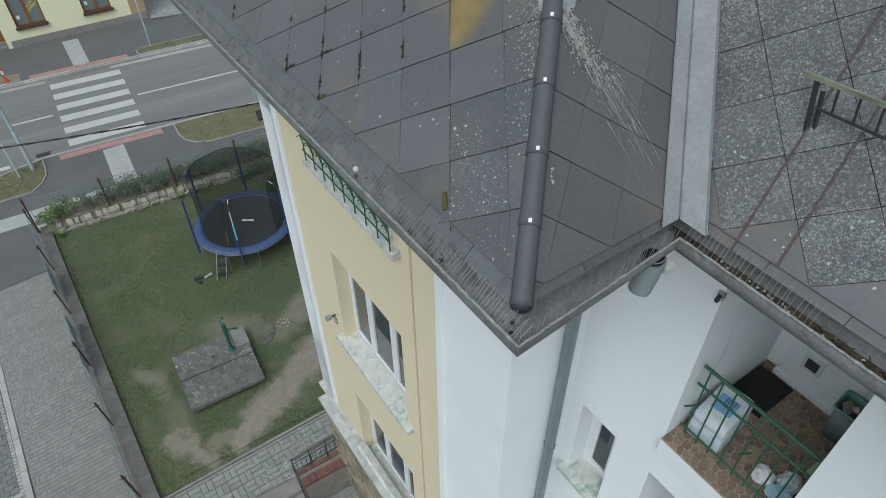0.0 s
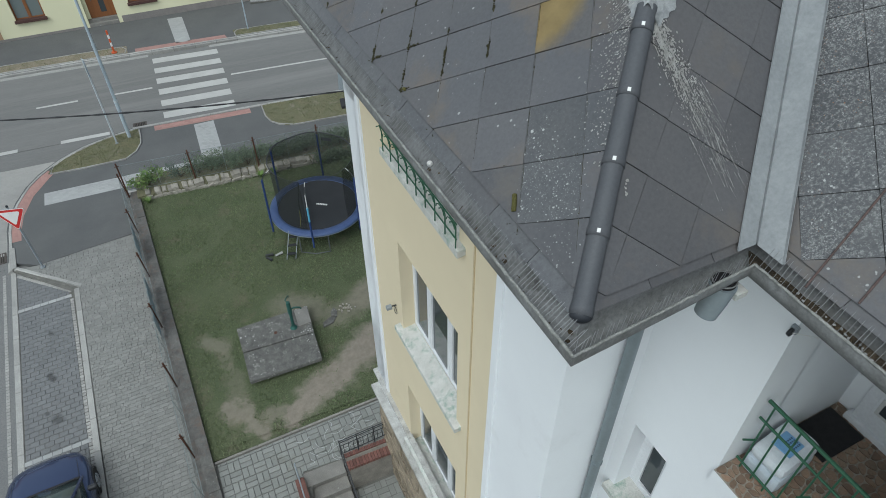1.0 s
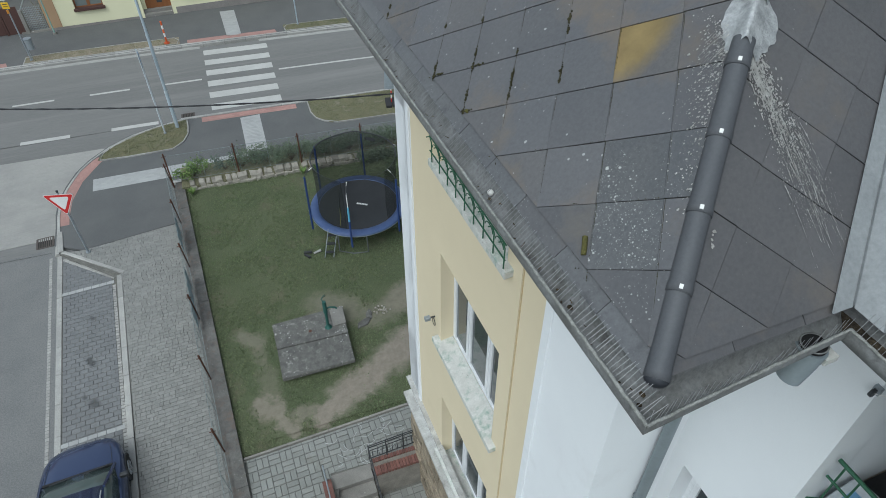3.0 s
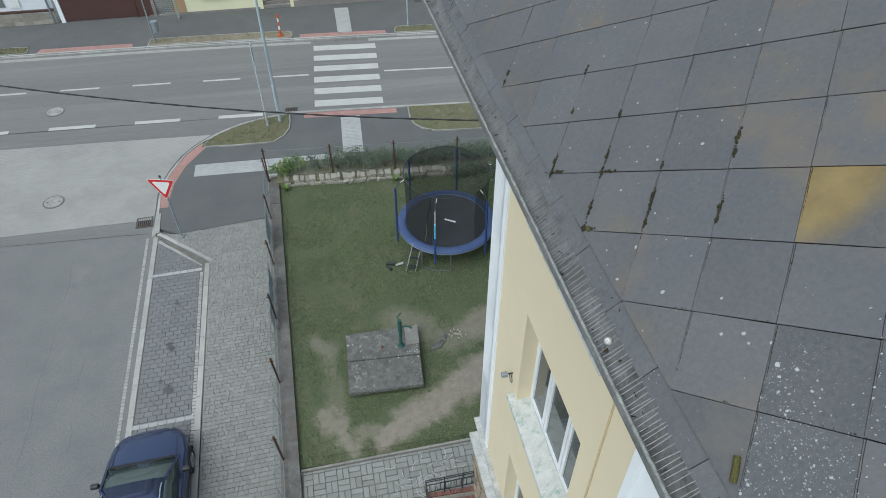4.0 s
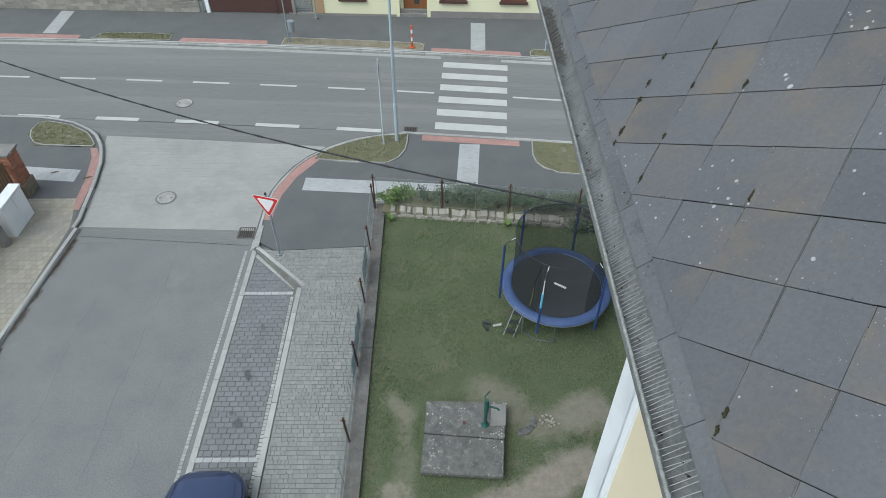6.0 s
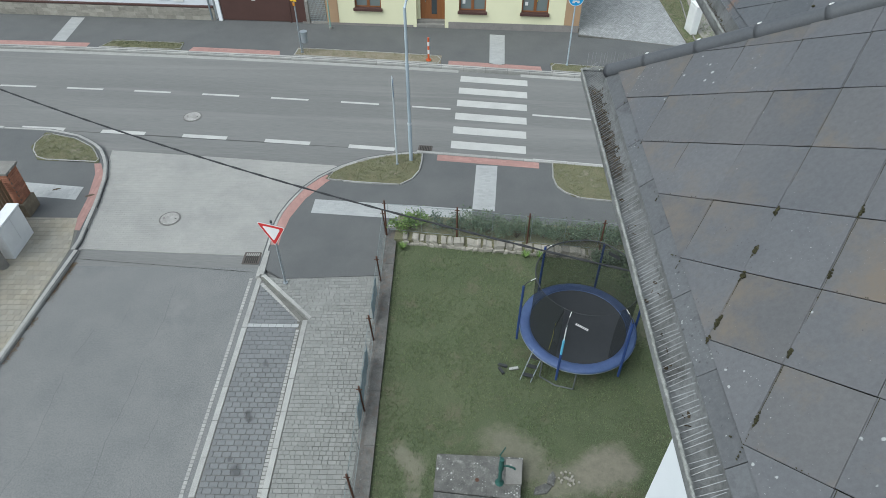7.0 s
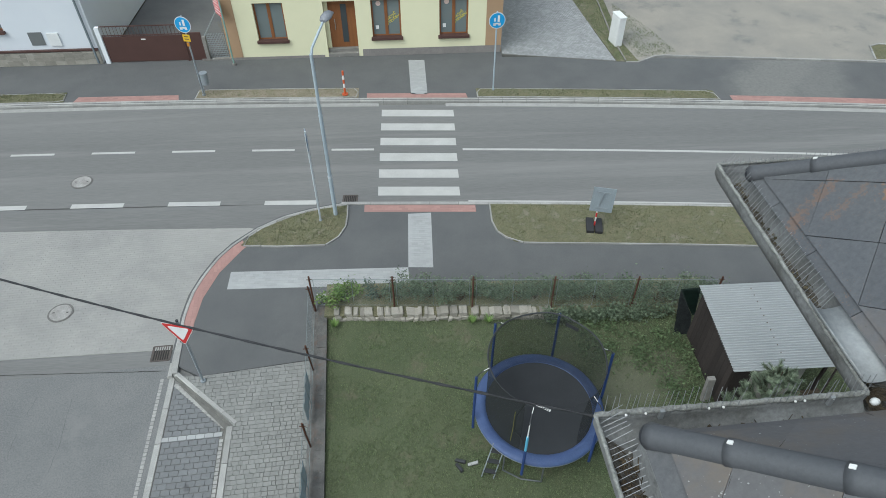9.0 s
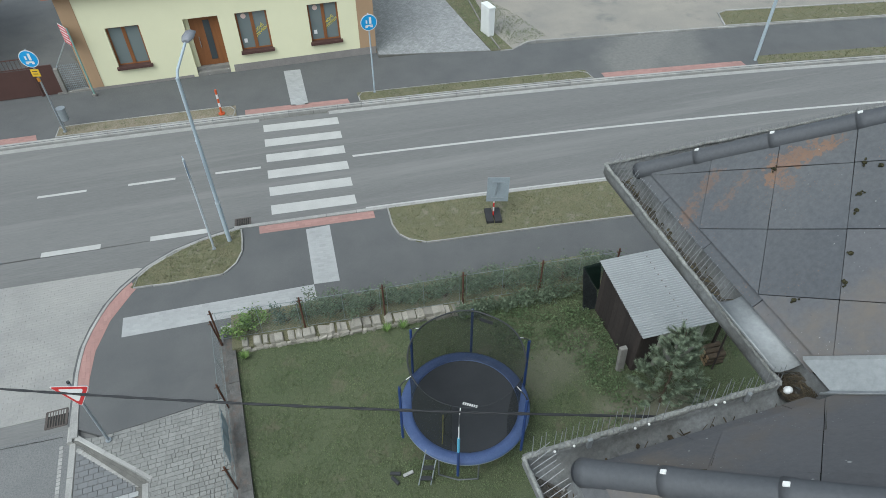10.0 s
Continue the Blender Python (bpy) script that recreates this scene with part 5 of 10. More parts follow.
roof_slope("roof_end_north", "N", (0, MAIN_N), [(-1, 1, -1.12 - 0.03), (1, 1, 11.0)], (0.5, 0.2), (HV, HQ), 4.9, lambda p, r, q: tile_mat, roof_label, 6, reach=1.0, p_range=(0, 11))
roof_slope("roof_main_east", "E", (11.1, 0), [], (0.1, 0.2), (HV, HQ), 5.0, lambda p, r, q: tile_mat, roof_label, 7, reach=0.0, p_range=(-6.8, 9.4))
structure("wall_gable_south", slab(bmesh.new(), [(1.3, 12.1), (10.9, 12.1), (6.1, 16.6)], -0.15, 0.0), white_mat, "white rendered gable", "wall", B @ pose(0, -6.7, 0, 90, 0, 0))
# ridge of the bay and of the main roof
bm = tube(bmesh.new(), [(3.9, 3.95, EAVE + 3.95 * PITCH), (5.1, 3.95, EAVE + 3.95 * PITCH)], 0.08, 12)
tube(bm, [(6.1, -6.8, EAVE + 5 * PITCH), (6.1, 4.5, EAVE + 5 * PITCH)], 0.08, 12)
structure("trim_ridge", bm, hip_mat, "dark round ridge cover", "trim", B)


# ---- hip covers: overlapping dark half-round lengths with white clips ----
def hip_cover(name, start, step, count, label, R=0.062, late=0.0, first=0.115, pitch_=0.2175):
    """start: plan corner; step: plan direction up the hip (1, 1) or (1, -1)."""
    ob = thing(name, label, "hip cover", B)
    d = Vector((step[0], step[1], PITCH)).normalized()
    side = Vector((step[1], -step[0], 0)).normalized()
    up = side.cross(d)
    if up.z < 0:
        up = -up
    base = Vector((*start, EAVE - 0.005))
    per = Vector((step[0], step[1], PITCH)).length
    for i in range(count):
        s0, s1 = (0.10 + late if i == 0 else first + pitch_ * i - 0.02), first + pitch_ * (i + 1)
        if count == 5 and i == 4:
            s1 = 1.045
        bm = bmesh.new()
        rings = []
        for s, r in ((s0, R * 1.055), (s0 + 0.022, R * 1.05), (s0 + 0.03, R * 1.0), (s1, R * 0.97)):
            c = base + d * per * s
            rings.append([[bm.verts.new(c + side * math.cos(a) * rr + up * (math.sin(a) * rr)) for a in [math.pi * (-0.12 + 1.24 * k / 14) for k in range(15)]] for rr in (r, r - 0.006)])
        for a, b in zip(rings, rings[1:]):
            for k in range(14):
                bm.faces.new((a[0][k], a[0][k + 1], b[0][k + 1], b[0][k])).smooth = True
                bm.faces.new((a[1][k], b[1][k], b[1][k + 1], a[1][k + 1])).smooth = True
        for k in range(14):
            bm.faces.new((rings[0][0][k], rings[0][1][k], rings[0][1][k + 1], rings[0][0][k + 1]))
        bmesh.ops.recalc_face_normals(bm, faces=bm.faces[:])
        seg = part("cover_length", bm, hip_mat, ob)
        if i:
            c = base + d * per * (s0 + 0.012) + up * (R * 1.055)
            m = Matrix((side, d, up)).transposed().to_4x4()
            bm = boxed(-0.008, 0.008, -0.010, 0.010, -0.003, 0.004, 0.001)
            bm.transform(Matrix.Translation(c) @ m)
            part("clip", bm, clip_mat, seg, "small white fixing clip")
    bm = bmesh.new()
    c = base + d * per * (0.104 + late)
    bmesh.ops.create_uvsphere(bm, u_segments=20, v_segments=12, radius=R * 1.03, matrix=Matrix.Translation(c) @ Matrix((side, d, up)).transposed().to_4x4() @ Matrix.Diagonal((1, 0.75, 1, 1)))
    for f in bm.faces:
        f.smooth = True
    part("end_cap", bm, plain("dark_end_cap", (0.030, 0.033, 0.040), 0.5), ob, "rounded dark end cap")
    return ob


hip_cover("hip_cover", (0.03, -0.003), (0.968, 1.0), 5, "dark grey half-round hip cover with white clips on the roof", 0.052, 0.015, 0.1445, 0.2085)
hip_cover("hip_cover", (0, BAY_N), (1, -1), 17, "dark grey half-round hip cover with white clips on the roof", 0.050, 0.03)
hip_cover("hip_cover", (1.12, MAIN_N), (1, -1), 18, "dark grey half-round hip cover above the end eave", 0.046, 0.02)

# ---- gutters with bird spikes ----
GPATH = [(1.095, -6.8), (1.115, 0.035), (0.012, -0.030), (-0.026, 7.958), (1.112, 7.940), (1.138, 9.515), (11.0, 9.515)]


def offset_path(d):
    """The eave line moved inwards by d, with mitred corners."""
    segs = []
    for p, q in zip(GPATH, GPATH[1:]):
        a, b = Vector(p), Vector(q)
        t = (b - a).normalized()
        n = Vector((t.y, -t.x)) * d
        segs.append((a + n, b + n))
    pts = [segs[0][0]]
    for (a, b), (c, e) in zip(segs, segs[1:]):
        t, w = b - a, e - c
        pts.append(a + t * ((c - a).x * w.y - (c - a).y * w.x) / (t.x * w.y - t.y * w.x))
    pts.append(segs[-1][1])
    return pts


brown_silt_mat = surface("brown_gutter_silt", (0.085, 0.066, 0.042), (0.030, 0.026, 0.022), 14, 1.0, 0, 90, 0.5, 1.0, 90, (((0.42, 0.42, 0.40), 30.0, 0.45, 0.15, 6.0),))
pebble_mat = surface("pale_pebble", (0.34, 0.34, 0.33), (0.24, 0.24, 0.24), 30, 0.9, 0, 90, 0.2, rand=0.25)
LIP = (0.0075, 0.0075, 0.009, 0.0120, 0.010, 0.010)
silt_mat = surface("gutter_silt", (0.13, 0.122, 0.108), (0.06, 0.056, 0.05), 9, 1.0, 0, 90, 0.4, 0.8, 90, (((0.30, 0.30, 0.28), 45.0, 0.5, 0.2, 6.0),))
PROFILE = [(0.004, 12.205), (0.002, 12.15), (0.02, 12.105), (0.06, 12.085), (0.10, 12.09), (0.13, 12.12), (0.138, 12.20), (0.15, 12.235)]
for i in range(len(GPATH) - 1):
    length = (Vector(GPATH[i + 1]) - Vector(GPATH[i])).length
    g = thing("gutter", "weathered zinc eaves gutter set with wire bird spikes", "gutter", B, "gutters along the eaves")
    bm = bmesh.new()
    rows_ = []
    for d, z in PROFILE + [(d - 0.004 if d < 0.07 else d + 0.004, z - 0.005) for d, z in PROFILE[::-1]]:
        op = offset_path(d)
        rows_.append((bm.verts.new((*op[i], z)), bm.verts.new((*op[i + 1], z))))
    for (a, b), (c, e) in zip(rows_, rows_[1:] + rows_[:1]):
        bm.faces.new((a, b, e, c)).smooth = True
    bmesh.ops.recalc_face_normals(bm, faces=bm.faces[:])
    part("trough", bm, gutter_mat, g)
    # dark silt lying in the trough
    if i in (0, 2, 4):
        bm = bmesh.new()
        f0 = 0.865 if i == 2 else 0.0
        na = int(length / 0.05)
        lo, hi = offset_path(0.022), offset_path(0.128)
        prev = None
        for k in range(na + 1):
            f = f0 + (1 - f0) * k / na
            p, q = lo[i].lerp(lo[i + 1], f), hi[i].lerp(hi[i + 1], f)
            ring = []
            for m_ in range(7):
                w_ = p.lerp(q, m_ / 6)
                ring.append(bm.verts.new((w_.x, w_.y, 12.104 + (0.02 if i == 0 else 0) + 0.010 * noise.noise((w_.x * 14, w_.y * 14, 3)) + (0.01 if m_ in (0, 6) else 0))))
            if prev:
                for a_, b_, c_, d_ in zip(prev, prev[1:], ring[1:], ring):
                    bm.faces.new((a_, b_, c_, d_)).smooth = True
            prev = ring
        bmesh.ops.recalc_face_normals(bm, faces=bm.faces[:])
        part("silt", bm, silt_mat if i else brown_silt_mat, g, "dark dried silt in the gutter")
    # crusted outer lip
    n = int(length / 0.025)
    op = offset_path(0.0)
    bm = bmesh.new()
    a, b = op[i], op[i + 1]
    pts = []
    for k in range(n + 1):
        p = a.lerp(b, k / n)
        pts.append((p.x, p.y, 12.203 + 0.0035 * noise.noise((p.x * 30, p.y * 30, 1))))
    tube(bm, pts, LIP[i], 7)
    for v in bm.verts:
        v.co += Vector((noise.noise(v.co * 55), noise.noise(v.co * 55 + Vector((9, 0, 0))), noise.noise(v.co * 55 + Vector((0, 9, 0))))) * 0.55 * LIP[i]
    part("lip", bm, lip_mat, g, "pale crusted gutter lip")
    # spikes
    bm = bmesh.new()
    t = (b - a).normalized()
    nrm = Vector((t.y, -t.x))
    sr = random.Random(40 + i)
    s = 0.03
    while s < length:
        if not (i == 3 and 0.6 < s < 0.68) and not (i == 4 and s < 0.43) and not (i == 0 and s < 6.12):
            p = a + t * s
            lean = 0.085 if i == 2 else (0.05 if i in (0, 4) else -0.012)
            hgt = 0.075 if i == 2 else {3: 0.14, 5: 0.05}.get(i, 0.11)
            lx = lean + sr.uniform(-0.008, 0.008)
            q = p + nrm * (0.012 + lx) + t * sr.uniform(-0.007, 0.007)
            p = p + nrm * 0.012
            tube(bm, [(p.x, p.y, 12.19), (q.x, q.y, 12.19 + hgt + sr.uniform(-0.008, 0.01))], 0.0013, 3)
            if i == 5 and sr.random() < 0.5:
                q2 = p + nrm * 0.09 + t * sr.uniform(-0.02, 0.02)
                tube(bm, [(p.x, p.y, 12.15), (q2.x, q2.y, 12.15 + 0.07)], 0.0012, 3)
        s += sr.uniform(0.017, 0.031) if i == 2 else sr.uniform(0.02, 0.034)
    o = part("bird_deterrent", bm, wire_mat, g, "row of thin steel bird spikes")
    o["kind"] = "stuff"
    if i == 3:
        for s in (0.12, 0.2, 0.46, 0.52, 0.82, 0.86, 0.98):
            p = a + t * s + nrm * 0.016
            bm = bmesh.new()
            bmesh.ops.create_icosphere(bm, subdivisions=2, radius=0.0055, matrix=Matrix.Translation((p.x, p.y, 12.208)))
            part("rivet", bm, clip_mat, g)
        for s in (0.27, 0.98):
            p = a + t * s + nrm * 0.05
            part("bracket", boxed(p.x - 0.010, p.x + 0.010, p.y + 0.03, p.y + 0.045, 12.16, 12.215, 0.003), zinc_mat, g)


def litter(name, seg, s0, s1, count, label, seed, mat=litter_mat, twig=0.07):
    """Twigs and crumbs lying in a gutter."""
    sr = random.Random(seed)
    a, b = Vector(GPATH[seg]), Vector(GPATH[seg + 1])
    t = (b - a).normalized()
    nrm = Vector((t.y, -t.x))
    bm = bmesh.new()
    for k in range(count):
        p = a + t * sr.uniform(s0, s1) + nrm * sr.uniform(0.035, 0.12)
        zz = 12.10 + sr.uniform(0, 0.035)
        if sr.random() < 0.6:
            an, l = sr.uniform(0, 6.28), sr.uniform(0.3, 1.0) * twig
            q = (p.x + math.cos(an) * l, p.y + math.sin(an) * l)
            q = (min(max(q[0], p.x - 0.04), p.x + 0.04) if abs(nrm.x) > 0.5 else q[0], min(max(q[1], p.y - 0.04), p.y + 0.04) if abs(nrm.y) > 0.5 else q[1])
            tube(bm, [(p.x, p.y, zz), (q[0], q[1], zz + sr.uniform(-0.01, 0.025))], sr.uniform(0.0015, 0.003), 4)
        else:
            rock(bm, (p.x, p.y, zz - 0.005), (sr.uniform(0.01, 0.035), sr.uniform(0.01, 0.03), 0.012), k, 0)
    tagged(link_mesh(name, bm, mat, B), label, "litter", "", "stuff")


litter("gutter_litter", 2, 6.9, 7.85, 260, "brown twigs and dry leaves in the gutter", 1)
litter("gutter_litter", 2, 0.05, 6.9, 80, "brown crumbs of litter in the gutter", 2, twig=0.03)
litter("gutter_litter", 4, 0.05, 1.5, 200, "brown twigs and dry leaves in the gutter", 3, surface("rusty_litter", (0.11, 0.095, 0.06), (0.07, 0.06, 0.04), 40, 1.0, rand=0.35), 0.05)
litter("gutter_litter", 0, 5.6, 6.15, 300, "dark litter, pale stones and moss in the gutter", 4, surface("dark_litter", (0.07, 0.06, 0.045), (0.03, 0.03, 0.025), 50, 1.0, 0, 90, 0.6, rand=0.5, spots=(((0.5, 0.5, 0.47), 40, 0.5, 0.1, 5),)), 0.04)
litter("gutter_litter", 0, 5.7, 6.8, 240, "brown needles and crumbs in the gutter", 6, twig=0.035)
sr = random.Random(64)
for k in range(26):
    bm = bmesh.new()
    v = -0.1 - 1.05 * sr.random() ** 0.7
    rock(bm, (1.11 + sr.uniform(0.04, 0.115), v, 12.136), (sr.uniform(0.010, 0.022), sr.uniform(0.008, 0.016), 0.009), 900 + k, 1)
    tagged(link_mesh("pebble", bm, pebble_mat, B), "pale pebble lying in gutter silt", "pebble", "pebbles in the gutter")
litter("gutter_litter", 3, 0.3, 1.1, 40, "a few dry stalks in the gutter", 5)


# ---- valleys ----
def valley(name, corner_, step, side_a, side_b, reach, label, seam=0.02):
    """A zinc valley strip with a seam in the middle. step: plan direction; side_a and side_b: plan points beside the line."""
    bm = bmesh.new()
    prev = None
    n = 24
    for k in range(n + 1):
        s = reach[0] + (reach[1] - reach[0]) * k / n
        c = Vector((corner_[0] + step[0] * s, corner_[1] + step[1] * s, EAVE + PITCH * s + 0.022))
        a = c + Vector((side_a[0], side_a[1], PITCH * side_a[2]))
        b = c + Vector((side_b[0], side_b[1], PITCH * side_b[2]))
        up = Vector((0, 0, 0.02))
        ring = [bm.verts.new(p) for p in (a + up * 0.6, a.lerp(c, 0.06), c.lerp(a, 0.05), c + Vector((0, 0, seam)), c.lerp(b, 0.05), b.lerp(c, 0.06), b + up * 0.6)]
        if prev:
            for p, q, r_, t_ in zip(prev, prev[1:], ring[1:], ring):
                bm.faces.new((p, q, r_, t_))
        prev = ring
    bmesh.ops.recalc_face_normals(bm, faces=bm.faces[:])
    bmesh.ops.solidify(bm, geom=bm.faces[:], thickness=0.003)
    return tagged(link_mesh(name, bm, zinc_mat, B), label, "flashing", "", "structure")


valley("trim_valley_south", (1.065, 0), (1, 1), (-0.125, 0, 0), (0, -0.17, 0), (0.10, 3.9), "wide zinc valley sheet between two roof slopes")
valley("trim_valley_north", (1.10, BAY_N - 0.01), (1, -1), (-0.055, 0, 0), (0, 0.165, 0), (0.115, 3.9), "wide zinc valley sheet between two roof slopes", 0.001)

# patched lead sheet at the top of the near hip, and the angled zinc strip above it
bm = bmesh.new()
grid = []
for i in range(15):
    row = []
    s = 1.005 + 0.165 * i / 14
    w = 0.085 + 0.072 * min(1.0, i / 9) - (0.02 * (i - 10) / 4 if i > 10 else 0) + 0.006 * math.sin(i * 1.7)
    for j in range(17):
        f = (j / 8 - 1) * w
        u, v = (s + f * 0.5, s - f * 0.5 - abs(f) * 0.2) if f > 0 else (s + f * 0.5 - 0.0, s - f * 0.5)
        r = min(u, v)
        z = EAVE + PITCH * r + 0.02 + (0.052 - 0.012 * i / 14) * math.exp(-(f / 0.062) ** 2) + 0.013 * noise.noise((u * 22, v * 22, 2)) + 0.004 * noise.noise((u * 60, v * 60, 5)) + 0.006
        row.append(bm.verts.new((u, v, z)))
    grid.append(row)
for r1, r2 in zip(grid, grid[1:]):
    for a, b, c, d in zip(r1, r1[1:], r2[1:], r2):
        bm.faces.new((a, b, c, d)).smooth = True
bmesh.ops.recalc_face_normals(bm, faces=bm.faces[:])
lead = thing("hip_flashing", "crumpled pale metal sheet patching the top of the hip", "flashing", B)
part("sheet", bm, surface("crumpled_lead", (0.50, 0.51, 0.51), (0.27, 0.28, 0.28), 16, 0.45, 0.4, 60, 0.2, 0.6, 35), lead)
bm = bmesh.new()
prev = None
for k in range(2):
    s = (1.145, 3.9)[k]
    c = Vector((s, s, EAVE + PITCH * s + 0.055))
    ring = [bm.verts.new(c + Vector(o)) for o in ((-0.040, 0.040, -0.040), (-0.034, 0.034, -0.016), (-0.012, 0.012, 0.0), (0.012, -0.012, 0.0), (0.034, -0.034, -0.016), (0.040, -0.040, -0.040))]
    if prev:
        for p, q, r_, t_ in zip(prev, prev[1:], ring[1:], ring):
            bm.faces.new((p, q, r_, t_))
    prev = ring
bmesh.ops.recalc_face_normals(bm, faces=bm.faces[:])
bmesh.ops.solidify(bm, geom=bm.faces[:], thickness=0.004)
part("strip", bm, zinc_mat, lead, "angled zinc hip strip")

# bird droppings running down beside the hip
bm = bmesh.new()
sr = random.Random(8)


def streak(bm, x, y, length, width, axis, drift=0.0):
    """A thin broken run of droppings from (x, y) down the slope; axis 1: the south slope, axis 0: the west slope."""
    n = max(3, int(length / 0.012))
    prev, wob = None, 0.0
    for k in range(n + 1):
        wob += sr.gauss(0, 0.0007)
        w = width * max(0.0, 0.5 + 1.3 * noise.noise((x * 90, y * 60 + k * 0.55, 4))) * (1.0 - 0.5 * k / n)
        along_, across = -length * k / n, wob + drift * length * k / n
        c = (x + across, y + along_) if axis else (x + along_, y + across)
        if w < width * 0.12:
            prev = None
            continue
        e = (w, 0) if axis else (0, w)
        r = c[1] if axis else c[0]
        ring = [bm.verts.new((c[0] - e[0], c[1] - e[1], EAVE + PITCH * r + 0.026)), bm.verts.new((c[0] + e[0], c[1] + e[1], EAVE + PITCH * r + 0.026))]
        if prev:
            bm.faces.new((prev[0], prev[1], ring[1], ring[0]) if not axis else (prev[1], prev[0], ring[0], ring[1]))
        prev = ring


def splash(bm, x, y, size, axis):
    n = 7
    a0 = sr.random() * 6
    pts = []
    for k in range(n):
        an = a0 + 2 * math.pi * k / n
        rr = size * sr.uniform(0.45, 1.1)
        u, v = x + rr * math.cos(an), y + rr * math.sin(an)
        pts.append(bm.verts.new((u, v, EAVE + PITCH * (v if axis else u) + 0.0262)))
    bm.faces.new(pts)


for k in range(95):
    f = sr.random() ** 1.1
    p, top = 1.02 + 0.11 * f + sr.gauss(0, 0.022 + 0.035 * f), 1.0 - 0.56 * f
    streak(bm, p, min(top, p - 0.04), sr.uniform(0.05, 0.24), sr.choice((0.0006, 0.0009, 0.0013, 0.0045)) * (1.4 - f), 1, sr.gauss(0.17, 0.07))
for k in range(14):
    streak(bm, 1.17 + sr.gauss(0, 0.02), 0.74 - 0.1 * sr.random(), sr.uniform(0.08, 0.2), 0.0012, 1, 0.3)
for k in range(4200):
    f = sr.random() ** 1.6
    p, s = 1.03 + 0.11 * f + sr.gauss(0, 0.028 + 0.03 * f), 1.0 - 0.62 * f
    if p > s + 0.04:
        splash(bm, p, s, 0.0008 + 0.0065 * sr.random() ** 4 * (1.2 - f), 1)
for k in range(9):
    splash(bm, 0.575 + 0.018 * math.cos(k * 0.5), 0.462 - 0.005 * k + 0.012 * math.sin(k * 0.8), 0.007, 1)
for k in range(900):
    s = 1.04 - abs(sr.gauss(0, 0.24))
    v = s + abs(sr.gauss(0, 0.10)) + 0.06
    splash(bm, s, v, 0.001 + 0.005 * sr.random() ** 3, 0)
for k in range(40):
    s = 1.02 - abs(sr.gauss(0, 0.05))
    streak(bm, s, s + 0.06 + abs(sr.gauss(0, 0.05)), sr.uniform(0.02, 0.10), sr.uniform(0.0008, 0.002), 0)
bmesh.ops.solidify(bm, geom=bm.faces[:], thickness=0.0006)
tagged(link_mesh("bird_droppings", bm, surface("droppings", (0.58, 0.58, 0.56), (0.33, 0.32, 0.30), 30, 0.9, 0, 90, 0.2, 0), B), "white bird droppings streaked down the tiles", "droppings", "", "stuff")


# ---- moss along the tile joints ----
def moss_at(bm, u, v, k, kind, s):
    r = u if kind == 0 else u - 1.12
    rock(bm, (u, v, EAVE + PITCH * r + 0.020), s, k, 1)


MOSS_UP = [(0.170, 2.607), (0.205, 2.657), (0.338, 2.367), (0.385, 2.433), (0.227, 2.210), (0.176, 2.138), (0.432, 2.024), (0.402, 1.981), (0.363, 1.926), (0.515, 2.141), (0.756, 2.004), (0.712, 1.942), (0.577, 1.751), (0.548, 1.711), (0.371, 2.891), (0.515, 3.096), (0.516, 2.619), (0.214, 5.532), (0.362, 5.265), (0.220, 5.064), (0.686, 5.724), (0.539, 5.514), (0.389, 5.781), (0.536, 4.556), (0.699, 5.265), (0.224, 3.638), (0.183, 3.579), (0.205, 5.520), (0.165, 5.465), (0.495, 5.930), (0.325, 5.690)]
MOSS_ACROSS = [(0.195, 2.580), (0.362, 2.330), (0.188, 2.115)]
LONG_MOSS = (1, 3, 4, 6, 7, 10, 12)
for j, (u, v) in enumerate(MOSS_UP + MOSS_ACROSS):
    clump = thing("moss_clump", "dark green moss grown along a roof tile joint", "moss", B, "moss on the roof")
    sr = random.Random(j)
    lean = 1 if j < len(MOSS_UP) else -1
    half = (0.036 if j in LONG_MOSS else sr.uniform(0.010, 0.022)) if lean > 0 else 0.028
    n = max(7, int(half / 0.0035))
    for k in range(n):
        bm = bmesh.new()
        f = (k / (n - 1) * 2 - 1) * half
        size = sr.uniform(0.5, 1.0) * (1.15 - abs(f) / half * 0.6)
        moss_at(bm, u + f * COS + sr.uniform(-0.003, 0.003), v + f * lean + sr.uniform(-0.003, 0.003), j * 10 + k, 0, (0.017 * size, 0.023 * size, 0.018 * size))
        part("cushion", bm, moss_mat, clump)
for j, (u, v) in enumerate([(1.768, 8.523), (1.792, 8.465), (1.576, 8.785), (1.687, 8.420), (1.645, 8.367), (1.540, 8.228), (1.467, 8.141), (1.325, 8.207)]):
    bm = bmesh.new()
    moss_at(bm, u, v, j, 1, (0.021, 0.021, 0.015))
    for q in range(4):
        moss_at(bm, u + random.Random(j * 7 + q).uniform(-0.013, 0.013), v + random.Random(j * 9 + q).uniform(-0.013, 0.013), j * 5 + q, 1, (0.009, 0.009, 0.008))
    tagged(link_mesh("moss_clump", bm, moss_mat, B), "round dark moss cushion on a roof tile", "moss", "moss on the roof")
bm = bmesh.new()
tube(bm, [(0.187, 0.769, EAVE + 0.187 * PITCH + 0.018), (0.21, 0.805, EAVE + 0.21 * PITCH + 0.024), (0.23, 0.838, EAVE + 0.23 * PITCH + 0.020)], 0.013, 10)
yellow_moss_mat = surface("yellow_moss", (0.11, 0.10, 0.03), (0.08, 0.08, 0.03), 40, 1.0, 0, 120, 0.4, 1.0, 150)
